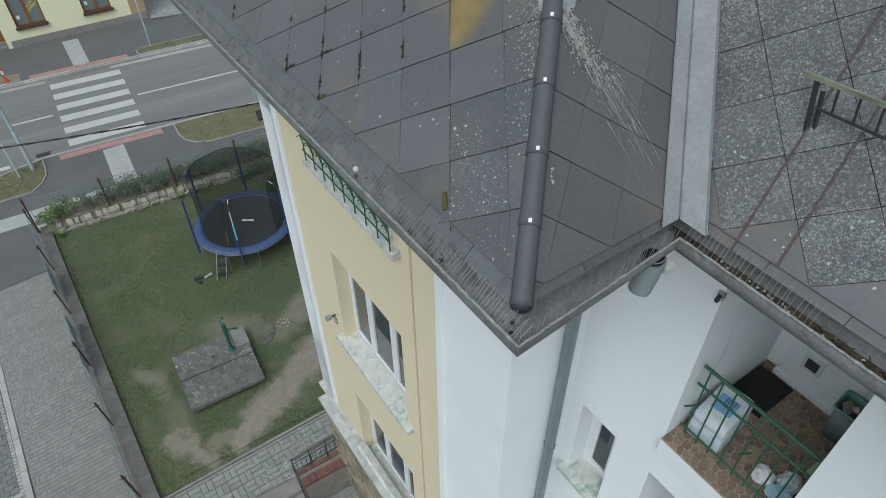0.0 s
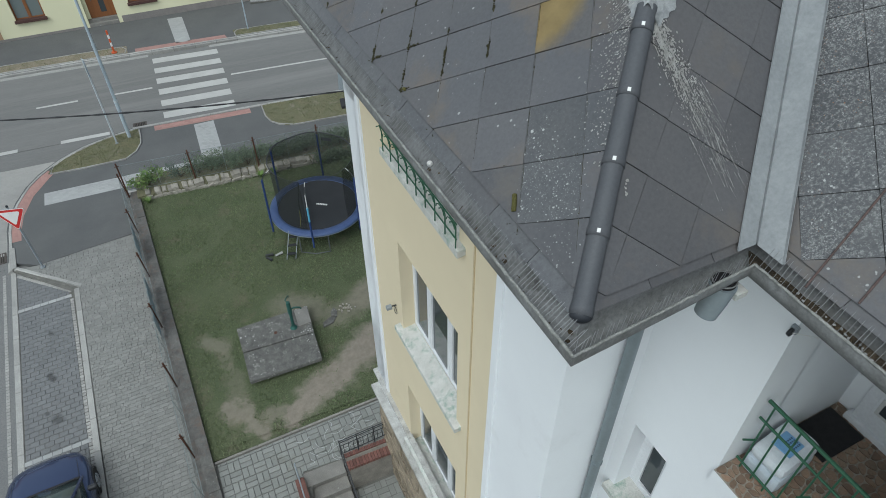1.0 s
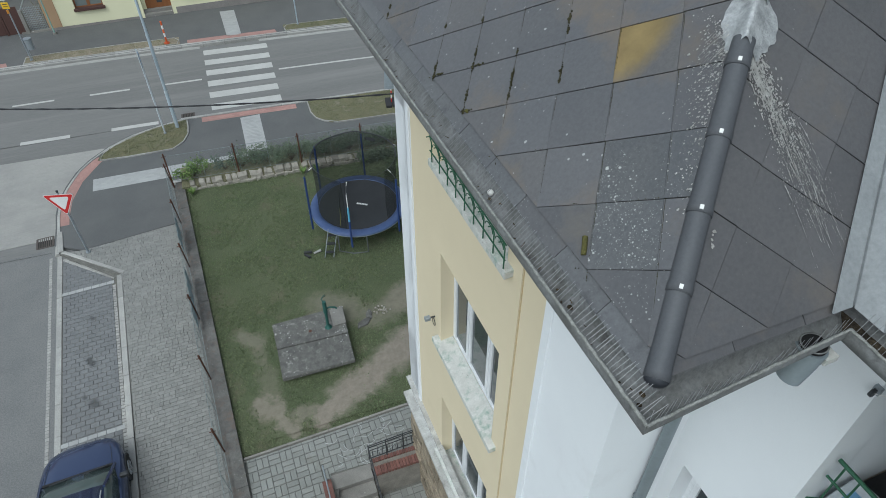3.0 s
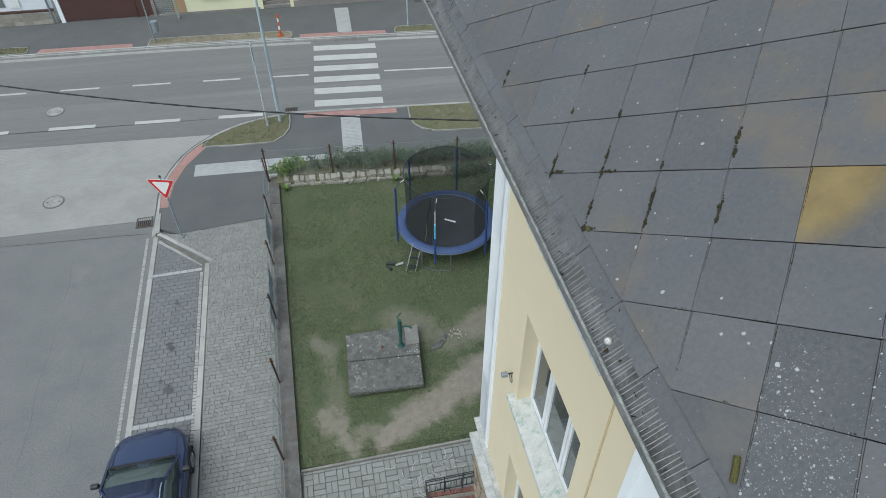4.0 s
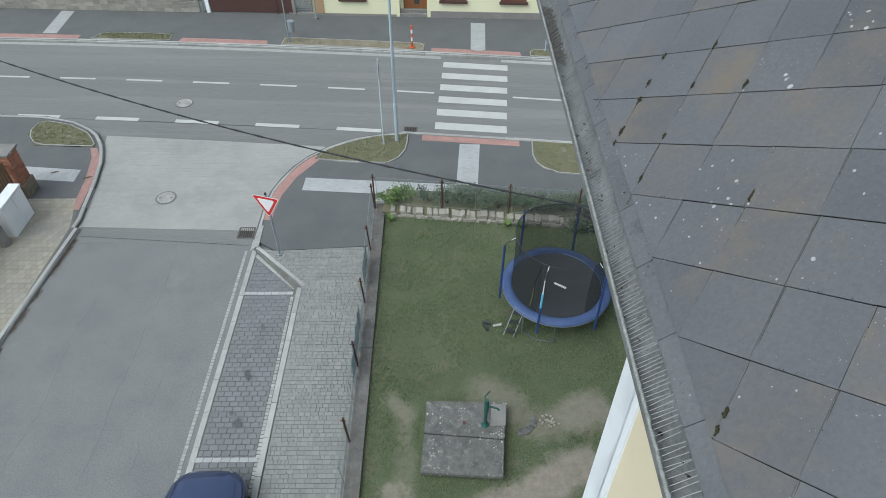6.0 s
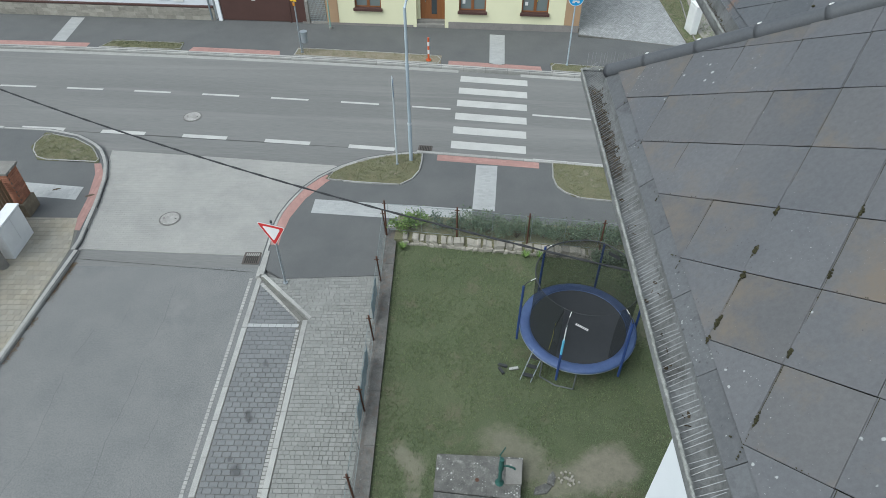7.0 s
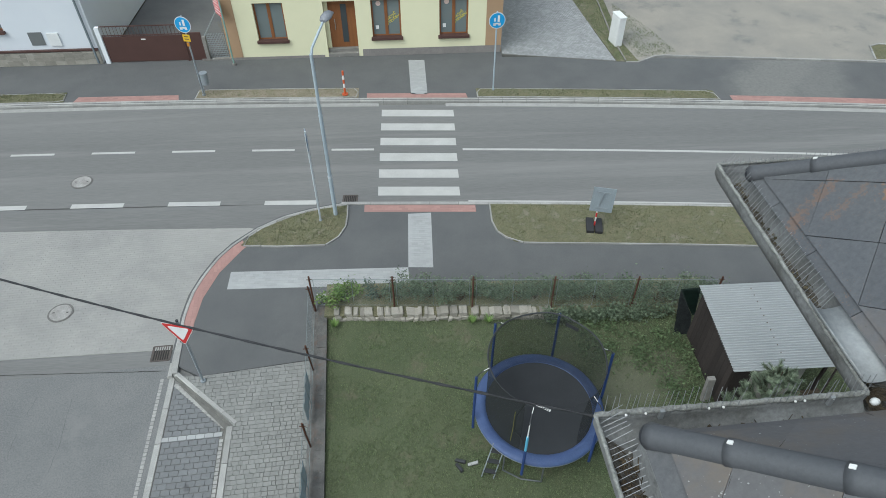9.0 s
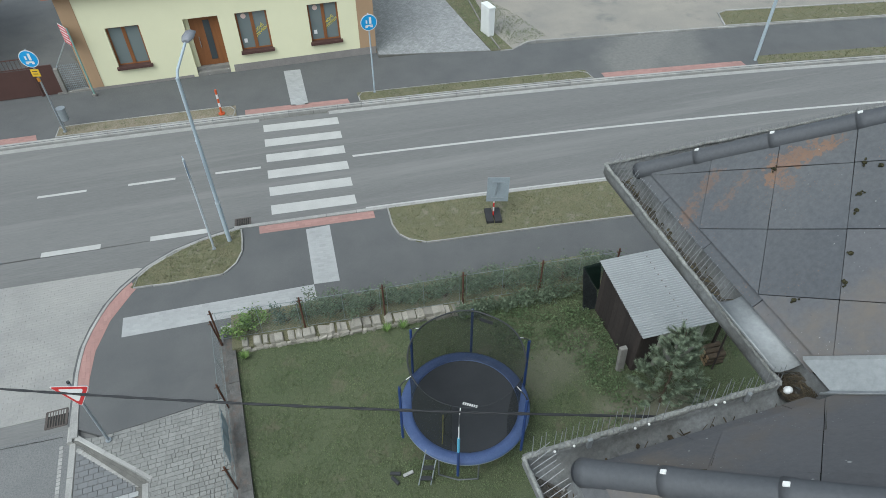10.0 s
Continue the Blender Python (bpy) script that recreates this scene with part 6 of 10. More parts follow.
tagged(link_mesh("moss_roll", bm, yellow_moss_mat, B), "yellow-green roll of moss on a tile", "moss")
bm = bmesh.new()
rock(bm, (0.188, 2.111, EAVE + PITCH * 0.188 + 0.02), (0.026, 0.034, 0.022), 71, 1)
tagged(link_mesh("moss_cushion", bm, yellow_moss_mat, B), "yellow-green moss cushion at a tile joint", "moss")
sr = random.Random(77)
bm = bmesh.new()
for k in range(2600):
    u = 0.14 + 1.5 * sr.random() ** 1.5
    lean = 1 if sr.random() < 0.72 else -1
    line = NODE_V - lean * NODE_Q * HV / HQ + 2 * HV * sr.randint(-8, 16)
    v = line + lean * u / COS * HV / HQ
    if u + 0.1 < v < BAY_N - u - 0.1 and noise.noise((u * 3.0, v * 3.0, 6)) > 0.02:
        sz = sr.uniform(0.003, 0.008)
        rock(bm, (u, v, EAVE + PITCH * u + 0.0135), (sz, sz * 1.3, 0.005), k, 0)
# dirt lodged along the joints that run up the slope
for lean, keep, high in ((1, -0.45, 0.0145), (-1, 0.05, 0.0115)):
    for jj in range(-8, 17):
        line = NODE_V - lean * NODE_Q * HV / HQ + 2 * HV * jj
        run = []
        for k in range(75):
            u = 0.175 + k * 0.02
            v = line + lean * u / COS * HV / HQ
            ok = u + 0.07 < v < BAY_N - u - 0.07 and noise.noise((u * 2.2 + jj * 7, v * 0.7, lean)) > keep + u * 0.05
            if ok:
                run.append((u + sr.uniform(-0.0012, 0.0012), v + sr.uniform(-0.0012, 0.0012), EAVE + PITCH * u + high))
            if (not ok or k == 74) and len(run) > 1:
                tube(bm, run, 0.0013, 4)
            if not ok:
                run = []
# and on the north slope of the bay
for lean, keep in ((1, -0.25), (-1, -0.2)):
    for jj in range(-2, 8):
        run = []
        for k in range(52):
            q = 0.26 + k * 0.03
            u = 0.686 + lean * (q - 0.228) * 0.23 / 0.233 + 0.46 * jj
            r = q * COS
            ok = r + 0.07 < u < 0.97 + r and noise.noise((q * 2.0 + jj * 5, u * 0.9, lean + 4)) > keep
            if ok:
                run.append((u + sr.uniform(-0.0015, 0.0015), BAY_N - r, EAVE + PITCH * r + 0.0135))
            if (not ok or k == 51) and len(run) > 1:
                tube(bm, run, 0.0015, 4)
            if not ok:
                run = []
run = []
for k in range(370):
    v = 0.32 + k * 0.02
    ok = noise.noise((v * 2.4, 3.0, 8)) > -0.02
    if ok:
        run.append((0.171 + sr.uniform(-0.002, 0.002), v, EAVE + PITCH * 0.171 + 0.006))
    if (not ok or k == 369) and len(run) > 1:
        tube(bm, run, 0.0022, 4)
    if not ok:
        run = []
tagged(link_mesh("moss_crumbs", bm, moss_mat, B), "small dark moss crumbs on the tiles", "moss", "", "stuff")

# ---- zinc insert, nest and egg in the far gutter corner ----
bm = bmesh.new()
prev = None
for k in range(12):
    an = math.pi * (1.0 + 0.95 * k / 11)
    c = (1.229 + math.cos(an) * 0.134, 12.255 + math.sin(an) * 0.075 + 0.11 * (k / 11) ** 2)
    ring = (bm.verts.new((c[0], 7.985, c[1])), bm.verts.new((c[0], 8.42 - 0.03 * math.sin(k * 0.3), c[1])))
    if prev:
        bm.faces.new((prev[0], prev[1], ring[1], ring[0])).smooth = True
    prev = ring
bmesh.ops.recalc_face_normals(bm, faces=bm.faces[:])
bmesh.ops.solidify(bm, geom=bm.faces[:], thickness=0.003)
ins = thing("gutter_insert", "bright zinc half-round sheet lying in the gutter corner", "flashing", B)
part("sheet", bm, zinc_bright_mat, ins)
sr = random.Random(9)
bm = bmesh.new()
for k in range(240):
    an, r = sr.uniform(0, 6.28), 0.02 + 0.055 * sr.random()
    c = Vector((1.190 + math.cos(an) * r, 7.915 + math.sin(an) * r, 12.13 + 0.03 * (r / 0.075) + sr.uniform(0, 0.02)))
    d = Vector((-math.sin(an), math.cos(an), sr.uniform(-0.3, 0.3))) * sr.uniform(0.02, 0.045)
    tube(bm, [c - d, c + d], 0.0012, 3)
nest = thing("bird_nest", "straw bird nest in the gutter corner", "nest", B)
part("straw", bm, surface("straw", (0.12, 0.095, 0.062), (0.03, 0.026, 0.02), 60, 1.0, rand=0.5), nest)
bm = bmesh.new()
bmesh.ops.create_uvsphere(bm, u_segments=16, v_segments=10, radius=0.017, matrix=Matrix.Translation((1.142, 7.915, 12.172)) @ Matrix.Diagonal((1.25, 1, 1, 1)))
for f in bm.faces:
    f.smooth = True
tagged(link_mesh("egg", bm, plain("egg_shell", (0.68, 0.69, 0.68), 0.5), B), "pale egg lying in the gutter nest", "egg")
bm = bmesh.new()
bmesh.ops.create_uvsphere(bm, u_segments=12, v_segments=8, radius=0.019, matrix=Matrix.Translation((0.112, 1.591, 12.125)))
for f in bm.faces:
    f.smooth = True
tagged(link_mesh("gutter_ball", bm, clip_mat, B), "small white lump lying in the gutter", "litter")

# ---- downpipe and outlet ----
dp = thing("downpipe", "grey round downpipe on the white wall", "downpipe", B)
bm = tube(bmesh.new(), [(1.72, WALL_S - 0.075, 0.1), (1.72, WALL_S - 0.075, 11.2), (1.66, WALL_S - 0.12, 11.45), (1.25, 0.33, 11.78), (1.13, 0.17, 11.95)], 0.055, 16)
part("pipe", bm, pipe_mat, dp)
for z in (8.1, 5.2, 10.6, 2.4):
    bm = tube(bmesh.new(), [(1.72, WALL_S - 0.075, z), (1.72, WALL_S - 0.075, z + 0.035)], 0.063, 16)
    box(bm, 1.70, 1.74, WALL_S - 0.03, WALL_S + 0.0, z + 0.005, z + 0.03)
    part("collar", bm, pipe_mat, dp)
ou = thing("gutter_outlet", "grey gutter outlet funnel under the eave corner", "downpipe", B)
part("funnel", tube(bmesh.new(), [(1.0, 0.08, 12.085), (0.985, 0.08, 11.99), (0.96, 0.082, 11.88)], 0.074, 16, 0.06), pipe_mat, ou)
# solid black disc: the shade in the outlet's mouth is painted, not cut open
part("inlet", tube(bmesh.new(), [(1.0, 0.078, 12.094), (1.0, 0.078, 12.110)], 0.060, 20), plain("drain_shade_black", (0.008, 0.008, 0.009), 0.9), ou, "black disc painting the shade inside the drain hole")
part("inlet_rim", tube(bmesh.new(), [(1.0 + 0.062 * math.cos(a), 0.078 + 0.058 * math.sin(a), 12.112) for a in [i * math.pi / 12 for i in range(25)]], 0.004, 6), gutter_mat, ou)
part("bracket", boxed(1.06, 1.14, 0.02, 0.16, 11.98, 12.02, 0.004), sill_mat, ou)

# ---- walkway grating and rods on the old roof slope ----
def on_main(u, v, h):
    return Vector((u, v, EAVE + PITCH * (u - 1.1) + h))


lad = thing("roof_walkway", "weathered green-grey wooden roof walkway rail on brackets", "walkway", B)
old_wood = surface("mossy_weathered_wood", (0.22, 0.235, 0.165), (0.11, 0.115, 0.085), 8, 0.95, 0, 60, 0.35, 0.5, 50, stretch=(1, 0.2, 1))
rod_mat = surface("dull_brown_rod", (0.105, 0.070, 0.062), (0.075, 0.058, 0.055), 12, 0.9, 0, 60, 0.3, 0.3, 60)
black_mat = plain("black_painted_iron", (0.035, 0.037, 0.04), 0.5)


def bar(bm, a, b, w, h):
    a, b = Vector(a), Vector(b)
    d = b - a
    m = Matrix.Translation((a + b) / 2) @ d.to_track_quat("X", "Z").to_matrix().to_4x4()
    g = bmesh.ops.create_cube(bm, size=1.0, matrix=m @ Matrix.Diagonal((d.length, w, h, 1)))
    return bm


part("top_rail", bar(bmesh.new(), on_main(1.683, 0.02, 0.26), on_main(1.735, -2.2, 0.26), 0.017, 0.022), old_wood, lad, "mossy pale wooden rail")
part("lower_rail", bar(bmesh.new(), on_main(1.697, -0.085, 0.11), on_main(1.727, -2.2, 0.11), 0.010, 0.012), black_mat, lad)
for k in range(20):
    v = -0.152 - k * 0.102
    part("rung", bar(bmesh.new(), on_main(1.698 - v * 0.015, v - 0.010, 0.11), on_main(1.684 - v * 0.02, v, 0.25), 0.009, 0.009), black_mat, lad)
for k in range(17):
    v = 0.0 - k * 0.13
    part("binding", bar(bmesh.new(), on_main(1.683 - v * 0.022, v, 0.26), on_main(1.683 - v * 0.022, v - 0.008, 0.26), 0.021, 0.026), old_wood, lad)
for v in (-0.045, -1.3):
    part("bracket", bar(bmesh.new(), on_main(1.678, v - 0.05, 0.0), on_main(1.69, v, 0.25), 0.017, 0.018), black_mat, lad)
    part("brace", bar(bmesh.new(), on_main(1.70, v - 0.075, 0.0), on_main(1.715, v - 0.035, 0.17), 0.016, 0.014), black_mat, lad)
for (u0, v0), (u1, v1) in (((1.172, -0.20), (2.9, 0.15)), ((1.237, -0.404), (2.9, -0.08))):
    bm = tube(bmesh.new(), [on_main(u0, v0, 0.022), on_main((u0 + u1) / 2, (v0 + v1) / 2, 0.026), on_main(u1, v1, 0.022)], 0.0055, 6)
    tagged(link_mesh("roof_rod", bm, rod_mat, B), "thin rusty iron rod lying up the roof slope", "rod")

# ---- window ledge railing and camera on the bay front ----
rl = thing("window_railing", "green iron flower-box railing on a window sill", "railing", B)
for z in (10.02, 10.22):
    part("rail", tube(bmesh.new(), [(WALL_U - 0.085, WIN_V[0] - 0.1, z), (WALL_U - 0.085, WIN_V[1] + 0.1, z)], 0.009, 6), green_mat, rl)
for k in range(9):
    v = WIN_V[0] - 0.08 + k * 0.24
    part("upright", tube(bmesh.new(), [(WALL_U - 0.085, v, 9.89), (WALL_U - 0.085, v, 10.16), (WALL_U - 0.10, v + 0.02, 10.24), (WALL_U - 0.13, v + 0.05, 10.22)], 0.008, 6), green_mat, rl)
    if k < 8:
        pts = [(WALL_U - 0.085, v + 0.12 + 0.09 * math.cos(a), 10.12 + 0.07 * math.sin(a)) for a in [i * math.pi / 8 for i in range(9)]]
        part("scroll", tube(bmesh.new(), pts, 0.006, 5), green_mat, rl)
cm = thing("wall_camera", "small dark fixture with a cable on the cream wall", "fixture", B)
part("bracket", tube(bmesh.new(), [(WALL_U, 5.10, 6.85), (WALL_U - 0.10, 5.10, 6.86)], 0.012, 6), black_mat, cm)
part("body", boxed(WALL_U - 0.17, WALL_U - 0.08, 5.06, 5.13, 6.83, 6.89, 0.008), galv_mat, cm)
part("cable_loop", tube(bmesh.new(), [(WALL_U - 0.02, 5.1 + 0.06 * math.cos(a), 6.74 + 0.07 * math.sin(a)) for a in [i * math.pi / 8 for i in range(17)]], 0.005, 5), black_mat, cm)

# ---- loggia things ----
cr = random.Random(21)
crazy_mat = surface("brown_crazy_paving", (0.27, 0.175, 0.12), (0.20, 0.155, 0.115), 9, 0.5, 0, 60, 0.2, 0.2, 60, rand=0.32)
seeds = []
for i in range(19):
    for j in range(14):
        seeds.append((MAIN_U - 0.04 + (i + 0.5 * (j % 2) + cr.uniform(-0.42, 0.42)) * 0.079, LOG[1] + 0.02 + (j + 0.4 + cr.uniform(-0.42, 0.42)) * 0.073))


def rounded(poly):
    """The polygon with its corners cut twice."""
    for _ in range(2):
        poly = [(a[0] + (b[0] - a[0]) * f, a[1] + (b[1] - a[1]) * f) for a, b in zip(poly, poly[1:] + poly[:1]) for f in (0.25, 0.75)]
    return poly


for su, sv in seeds:
    cell = [(MAIN_U - 0.045, LOG[1] + 0.004), (3.415, LOG[1] + 0.004), (3.415, LOG[0] - 0.004), (MAIN_U - 0.045, LOG[0] - 0.004)]
    for tu, tv in seeds:
        if (tu, tv) != (su, sv) and (tu - su) ** 2 + (tv - sv) ** 2 < 0.09 and len(cell) > 2:
            cell = clip_poly(cell, tu - su, tv - sv, (tu * tu - su * su + tv * tv - sv * sv) / 2)
    if len(cell) > 2 and area(cell) > 0.0006:
        part("stone", slab(bmesh.new(), rounded(shrunk(cell, 0.007)), LOG[2] - 0.02, LOG[2] + cr.uniform(-0.002, 0.002)), crazy_mat, LOGGIA_FLOOR)
rail = thing("balcony_railing", "dark green iron railing across the loggia", "railing", B)
rv0, rv1, ru = LOG[0] - 0.03, LOG[1] + 0.02, 2.12
for z, r in ((10.32, 0.016), (9.52, 0.011), (10.10, 0.011)):
    part("rail", tube(bmesh.new(), [(ru, rv0, z), (ru, rv1, z)], r, 8), green_mat, rail)
for k in range(8):
    v = rv0 - 0.06 - k * 0.118
    part("baluster", tube(bmesh.new(), [(ru, v, 9.45), (ru, v, 10.32)], 0.0075, 6), green_mat, rail)
for k in range(2):
    v = rv0 - 0.02 - k * 0.52
    part("arm", tube(bmesh.new(), [(ru, v - 0.04, 9.86), (ru - 0.10, v, 9.88)], 0.009, 6), green_mat, rail)
mt = link_mesh("door_mat", boxed(2.79, 3.29, -0.265, 0.085, LOG[2] + 0.001, LOG[2] + 0.018, 0.006), surface("black_rubber", (0.015, 0.015, 0.016), (0.025, 0.025, 0.026), 20, 0.8, 0, 120, 0.3, 0.6, 200), B)
tagged(mt, "black rubber mat on the loggia floor", "mat")
pc = thing("pet_carrier", "white and pale blue plastic pet carrier", "carrier", B @ pose(2.41, -0.10, LOG[2], 0, 0, 6))
shell_ = boxed(-0.24, 0.24, -0.16, 0.16, 0.0, 0.2, 0.05)
part("base", shell_, plain("pale_plastic", (0.55, 0.62, 0.68), 0.35), pc)
part("lid", boxed(-0.235, 0.235, -0.155, 0.155, 0.2, 0.34, 0.06), plain("white_plastic", (0.66, 0.70, 0.73), 0.35), pc)
vent = part("vent_panel", boxed(-0.10, 0.09, -0.085, 0.085, 0.335, 0.348, 0.01), plain("blue_plastic", (0.22, 0.42, 0.66), 0.35), pc, "pale blue vent panel")
for i in range(5):
    for j in range(4):
        # raised dark blue blocks paint the shade of the vent holes
        part("vent_hole", boxed(-0.03 + i * 0.022, -0.018 + i * 0.022, -0.06 + j * 0.024, -0.046 + j * 0.024, 0.346, 0.351), plain("hole_shade_blue", (0.05, 0.09, 0.18), 0.6), vent)
bn = thing("waste_bin", "square grey plastic bin with a green liner, filled with rubbish", "bin", B @ pose(3.19, -0.735, LOG[2], 0, 0, 4))


def square_ring(bm, h, z, corner=0.03):
    """A rounded square of vertices at height z."""
    out_ = []
    for k in range(4):
        cx, cy = (h - corner) * (1, -1, -1, 1)[k], (h - corner) * (1, 1, -1, -1)[k]
        for q in range(4):
            a = math.pi / 2 * (k + q / 3)
            out_.append(bm.verts.new((cx + corner * math.cos(a), cy + corner * math.sin(a), z)))
    return out_


def square_shell(levels, floor_):
    bm = bmesh.new()
    rings = [square_ring(bm, h, z) for h, z in levels]
    for a, b in zip(rings, rings[1:]):
        for k in range(16):
            bm.faces.new((a[k], a[(k + 1) % 16], b[(k + 1) % 16], b[k])).smooth = True
    if floor_:
        bm.faces.new(rings[0][::-1])
        bm.faces.new(rings[-1])
    bmesh.ops.recalc_face_normals(bm, faces=bm.faces[:])
    return bm


part("body", square_shell(((0.085, 0.0), (0.115, 0.40), (0.112, 0.40), (0.085, 0.02)), True), plain("grey_plastic", (0.20, 0.225, 0.23), 0.5), bn)
part("liner", square_shell(((0.106, 0.33), (0.111, 0.41), (0.125, 0.425), (0.127, 0.40), (0.117, 0.38)), False), plain("green_plastic", (0.16, 0.34, 0.25), 0.4), bn, "green plastic rim")
for k, (w, h, c) in enumerate(((0.05, 0.12, (0.62, 0.62, 0.60)), (0.06, 0.08, (0.55, 0.30, 0.10)), (0.05, 0.05, (0.50, 0.16, 0.14)), (0.05, 0.09, (0.25, 0.26, 0.26)))):
    bm = boxed(-w / 2, w / 2, -h / 2, h / 2, -0.006, 0.006, 0.004)
    for q in bm.verts:
        q.co += Vector((cr.uniform(-1, 1), cr.uniform(-1, 1), cr.uniform(-1, 1))) * 0.008
    bm.transform(pose(cr.uniform(-0.045, 0.045), cr.uniform(-0.045, 0.045), 0.36 + 0.012 * k, cr.uniform(-40, 40), cr.uniform(-40, 40), cr.uniform(0, 180)))
    part("rubbish", bm, plain("rubbish_%d" % k, c, 0.5), bn)
part("rubbish_heap", square_shell(((0.06, 0.05), (0.100, 0.31)), True), surface("dark_rubbish", (0.12, 0.11, 0.10), (0.05, 0.05, 0.05), 25, 0.8), bn)
for k, (u, v, c) in enumerate([(2.33, -0.62, (0.62, 0.64, 0.66)), (2.28, -0.8, (0.35, 0.52, 0.62)), (2.45, -0.78, (0.55, 0.58, 0.56))]):
    bm = bmesh.new()
    rock(bm, (u, v, LOG[2] + 0.055), (0.2, 0.17, 0.12), 60 + k, 2)
    for q in bm.verts:
        q.co += Vector((noise.noise(q.co * 22), noise.noise(q.co * 22 + Vector((5, 0, 0))), noise.noise(q.co * 22 + Vector((0, 5, 0))))) * 0.025
        q.co.z = max(q.co.z, LOG[2] + 0.001)
    tagged(link_mesh("plastic_bag", bm, plain("bag_film_%d" % k, c, 0.25, 0, 0.6), B), "crumpled shiny plastic bag on the loggia floor", "bag")
broom = thing("broom", "black-handled broom leaning in the loggia corner", "broom", B)
part("handle", tube(bmesh.new(), [(2.75, -0.86, LOG[2] + 0.07), (3.15, -0.89, LOG[2] + 0.95)], 0.013, 8), black_mat, broom)
part("head", boxed(2.62, 2.86, -0.90, -0.80, LOG[2] + 0.001, LOG[2] + 0.08, 0.012), plain("lime_plastic", (0.32, 0.45, 0.25), 0.4), broom)
dr = tagged(new("door_1"), "white plastic loggia door with a cat flap", "door", "", "structure")
dr.matrix_world = B
part("leaf", boxed(3.35, 3.42, LOG[1] + 0.10, LOG[0] - 0.16, LOG[2] + 0.06, LOG[2] + 2.1, 0.01), pvc_mat, dr)
part("panel", boxed(3.335, 3.352, LOG[1] + 0.2, LOG[0] - 0.26, LOG[2] + 0.2, LOG[2] + 0.95, 0.008), pvc_mat, dr)
flap = part("cat_flap", boxed(3.32, 3.337, -0.37, -0.19, LOG[2] + 0.28, LOG[2] + 0.47, 0.008), plain("flap_frame", (0.60, 0.60, 0.58), 0.4), dr)
part("flap_pane", boxed(3.312, 3.322, -0.335, -0.225, LOG[2] + 0.32, LOG[2] + 0.43, 0.004), pane_mat, flap, "dark transparent flap")
part("threshold", boxed(3.32, 3.42, LOG[1] + 0.06, LOG[0] - 0.12, LOG[2] - 0.01, LOG[2] + 0.06, 0.01), pvc_mat, dr)
hk = thing("wall_hook", "small metal line pulley on the white wall", "hook", B)
part("plate", boxed(MAIN_U - 0.03, MAIN_U, 0.08, 0.13, 11.14, 11.20, 0.004), galv_mat, hk)
part("wheel", tube(bmesh.new(), [(MAIN_U - 0.05, 0.095, 11.16), (MAIN_U - 0.05, 0.115, 11.16)], 0.03, 12), black_mat, hk)
part("line", tube(bmesh.new(), [(MAIN_U - 0.05, 0.10, 11.16), (MAIN_U + 0.6, -0.4, 11.1), (MAIN_U + 1.0, -0.86, 11.15)], 0.003, 4), clip_mat, hk)

# ---- garden: walls and fences ----
wall_mat = surface("mottled_old_concrete", (0.155, 0.15, 0.14), (0.085, 0.083, 0.078), 5, 0.95, 0, 70, 0.4, 0.6, 50, (((0.30, 0.30, 0.285), 22.0, 0.45, 0.15, 3.0), ((0.05, 0.05, 0.045), 14.0, 0.5, 0.3, 2.0)), rand=0.1, grime=((0.135, 0.105, 0.088), 3.5, 0.5))
gw = structure("wall_garden", slab(bmesh.new(), [s_pt(0.03, 0.2), s_pt(0.44, 0.2), s_pt(0.40, -22), s_pt(-0.03, -22)], -0.15, 0.60), wall_mat, "low concrete retaining wall round the garden", "wall")
b = 0.2
while b > -22:
    part("coping", slab(bmesh.new(), [s_pt(0.20 + b * 0.0014, b - 0.003), s_pt(0.455 + b * 0.0014, b - 0.003), s_pt(0.455 + (b - 1.5) * 0.0014, b - 1.497), s_pt(0.20 + (b - 1.5) * 0.0014, b - 1.497)], 0.55, 0.70 + RND.uniform(-0.008, 0.008)), wall_mat, gw, "weathered concrete coping")
    b -= 1.5


fence_mat = surface("dull_fence_iron", (0.22, 0.26, 0.26), (0.16, 0.18, 0.18), 5, 0.7, 0.2)


def mesh_wires(bm, p, q, z0, z1, pitch_=0.10, r=0.0014):
    """Diagonal wire netting between two posts."""
    p, q = Vector(p), Vector(q)
    L = (q - p).length
    h = z1 - z0
    n = int((L + h) / pitch_)
    for k in range(n):
        s = k * pitch_
        for flip in (0, 1):
            a0, a1 = s - h, s
            lo, hi = max(0, a0), min(L, a1)
            if hi - lo < 0.02:
                continue
            za, zb = z0 + (lo - a0), z0 + (hi - a0)
            if flip:
                za, zb = z1 - (lo - a0), z1 - (hi - a0)
            pa, pb = p.lerp(q, lo / L), p.lerp(q, hi / L)
            tube(bm, [(pa.x, pa.y, za), (pb.x, pb.y, zb)], r, 3, caps=False)
    return bm


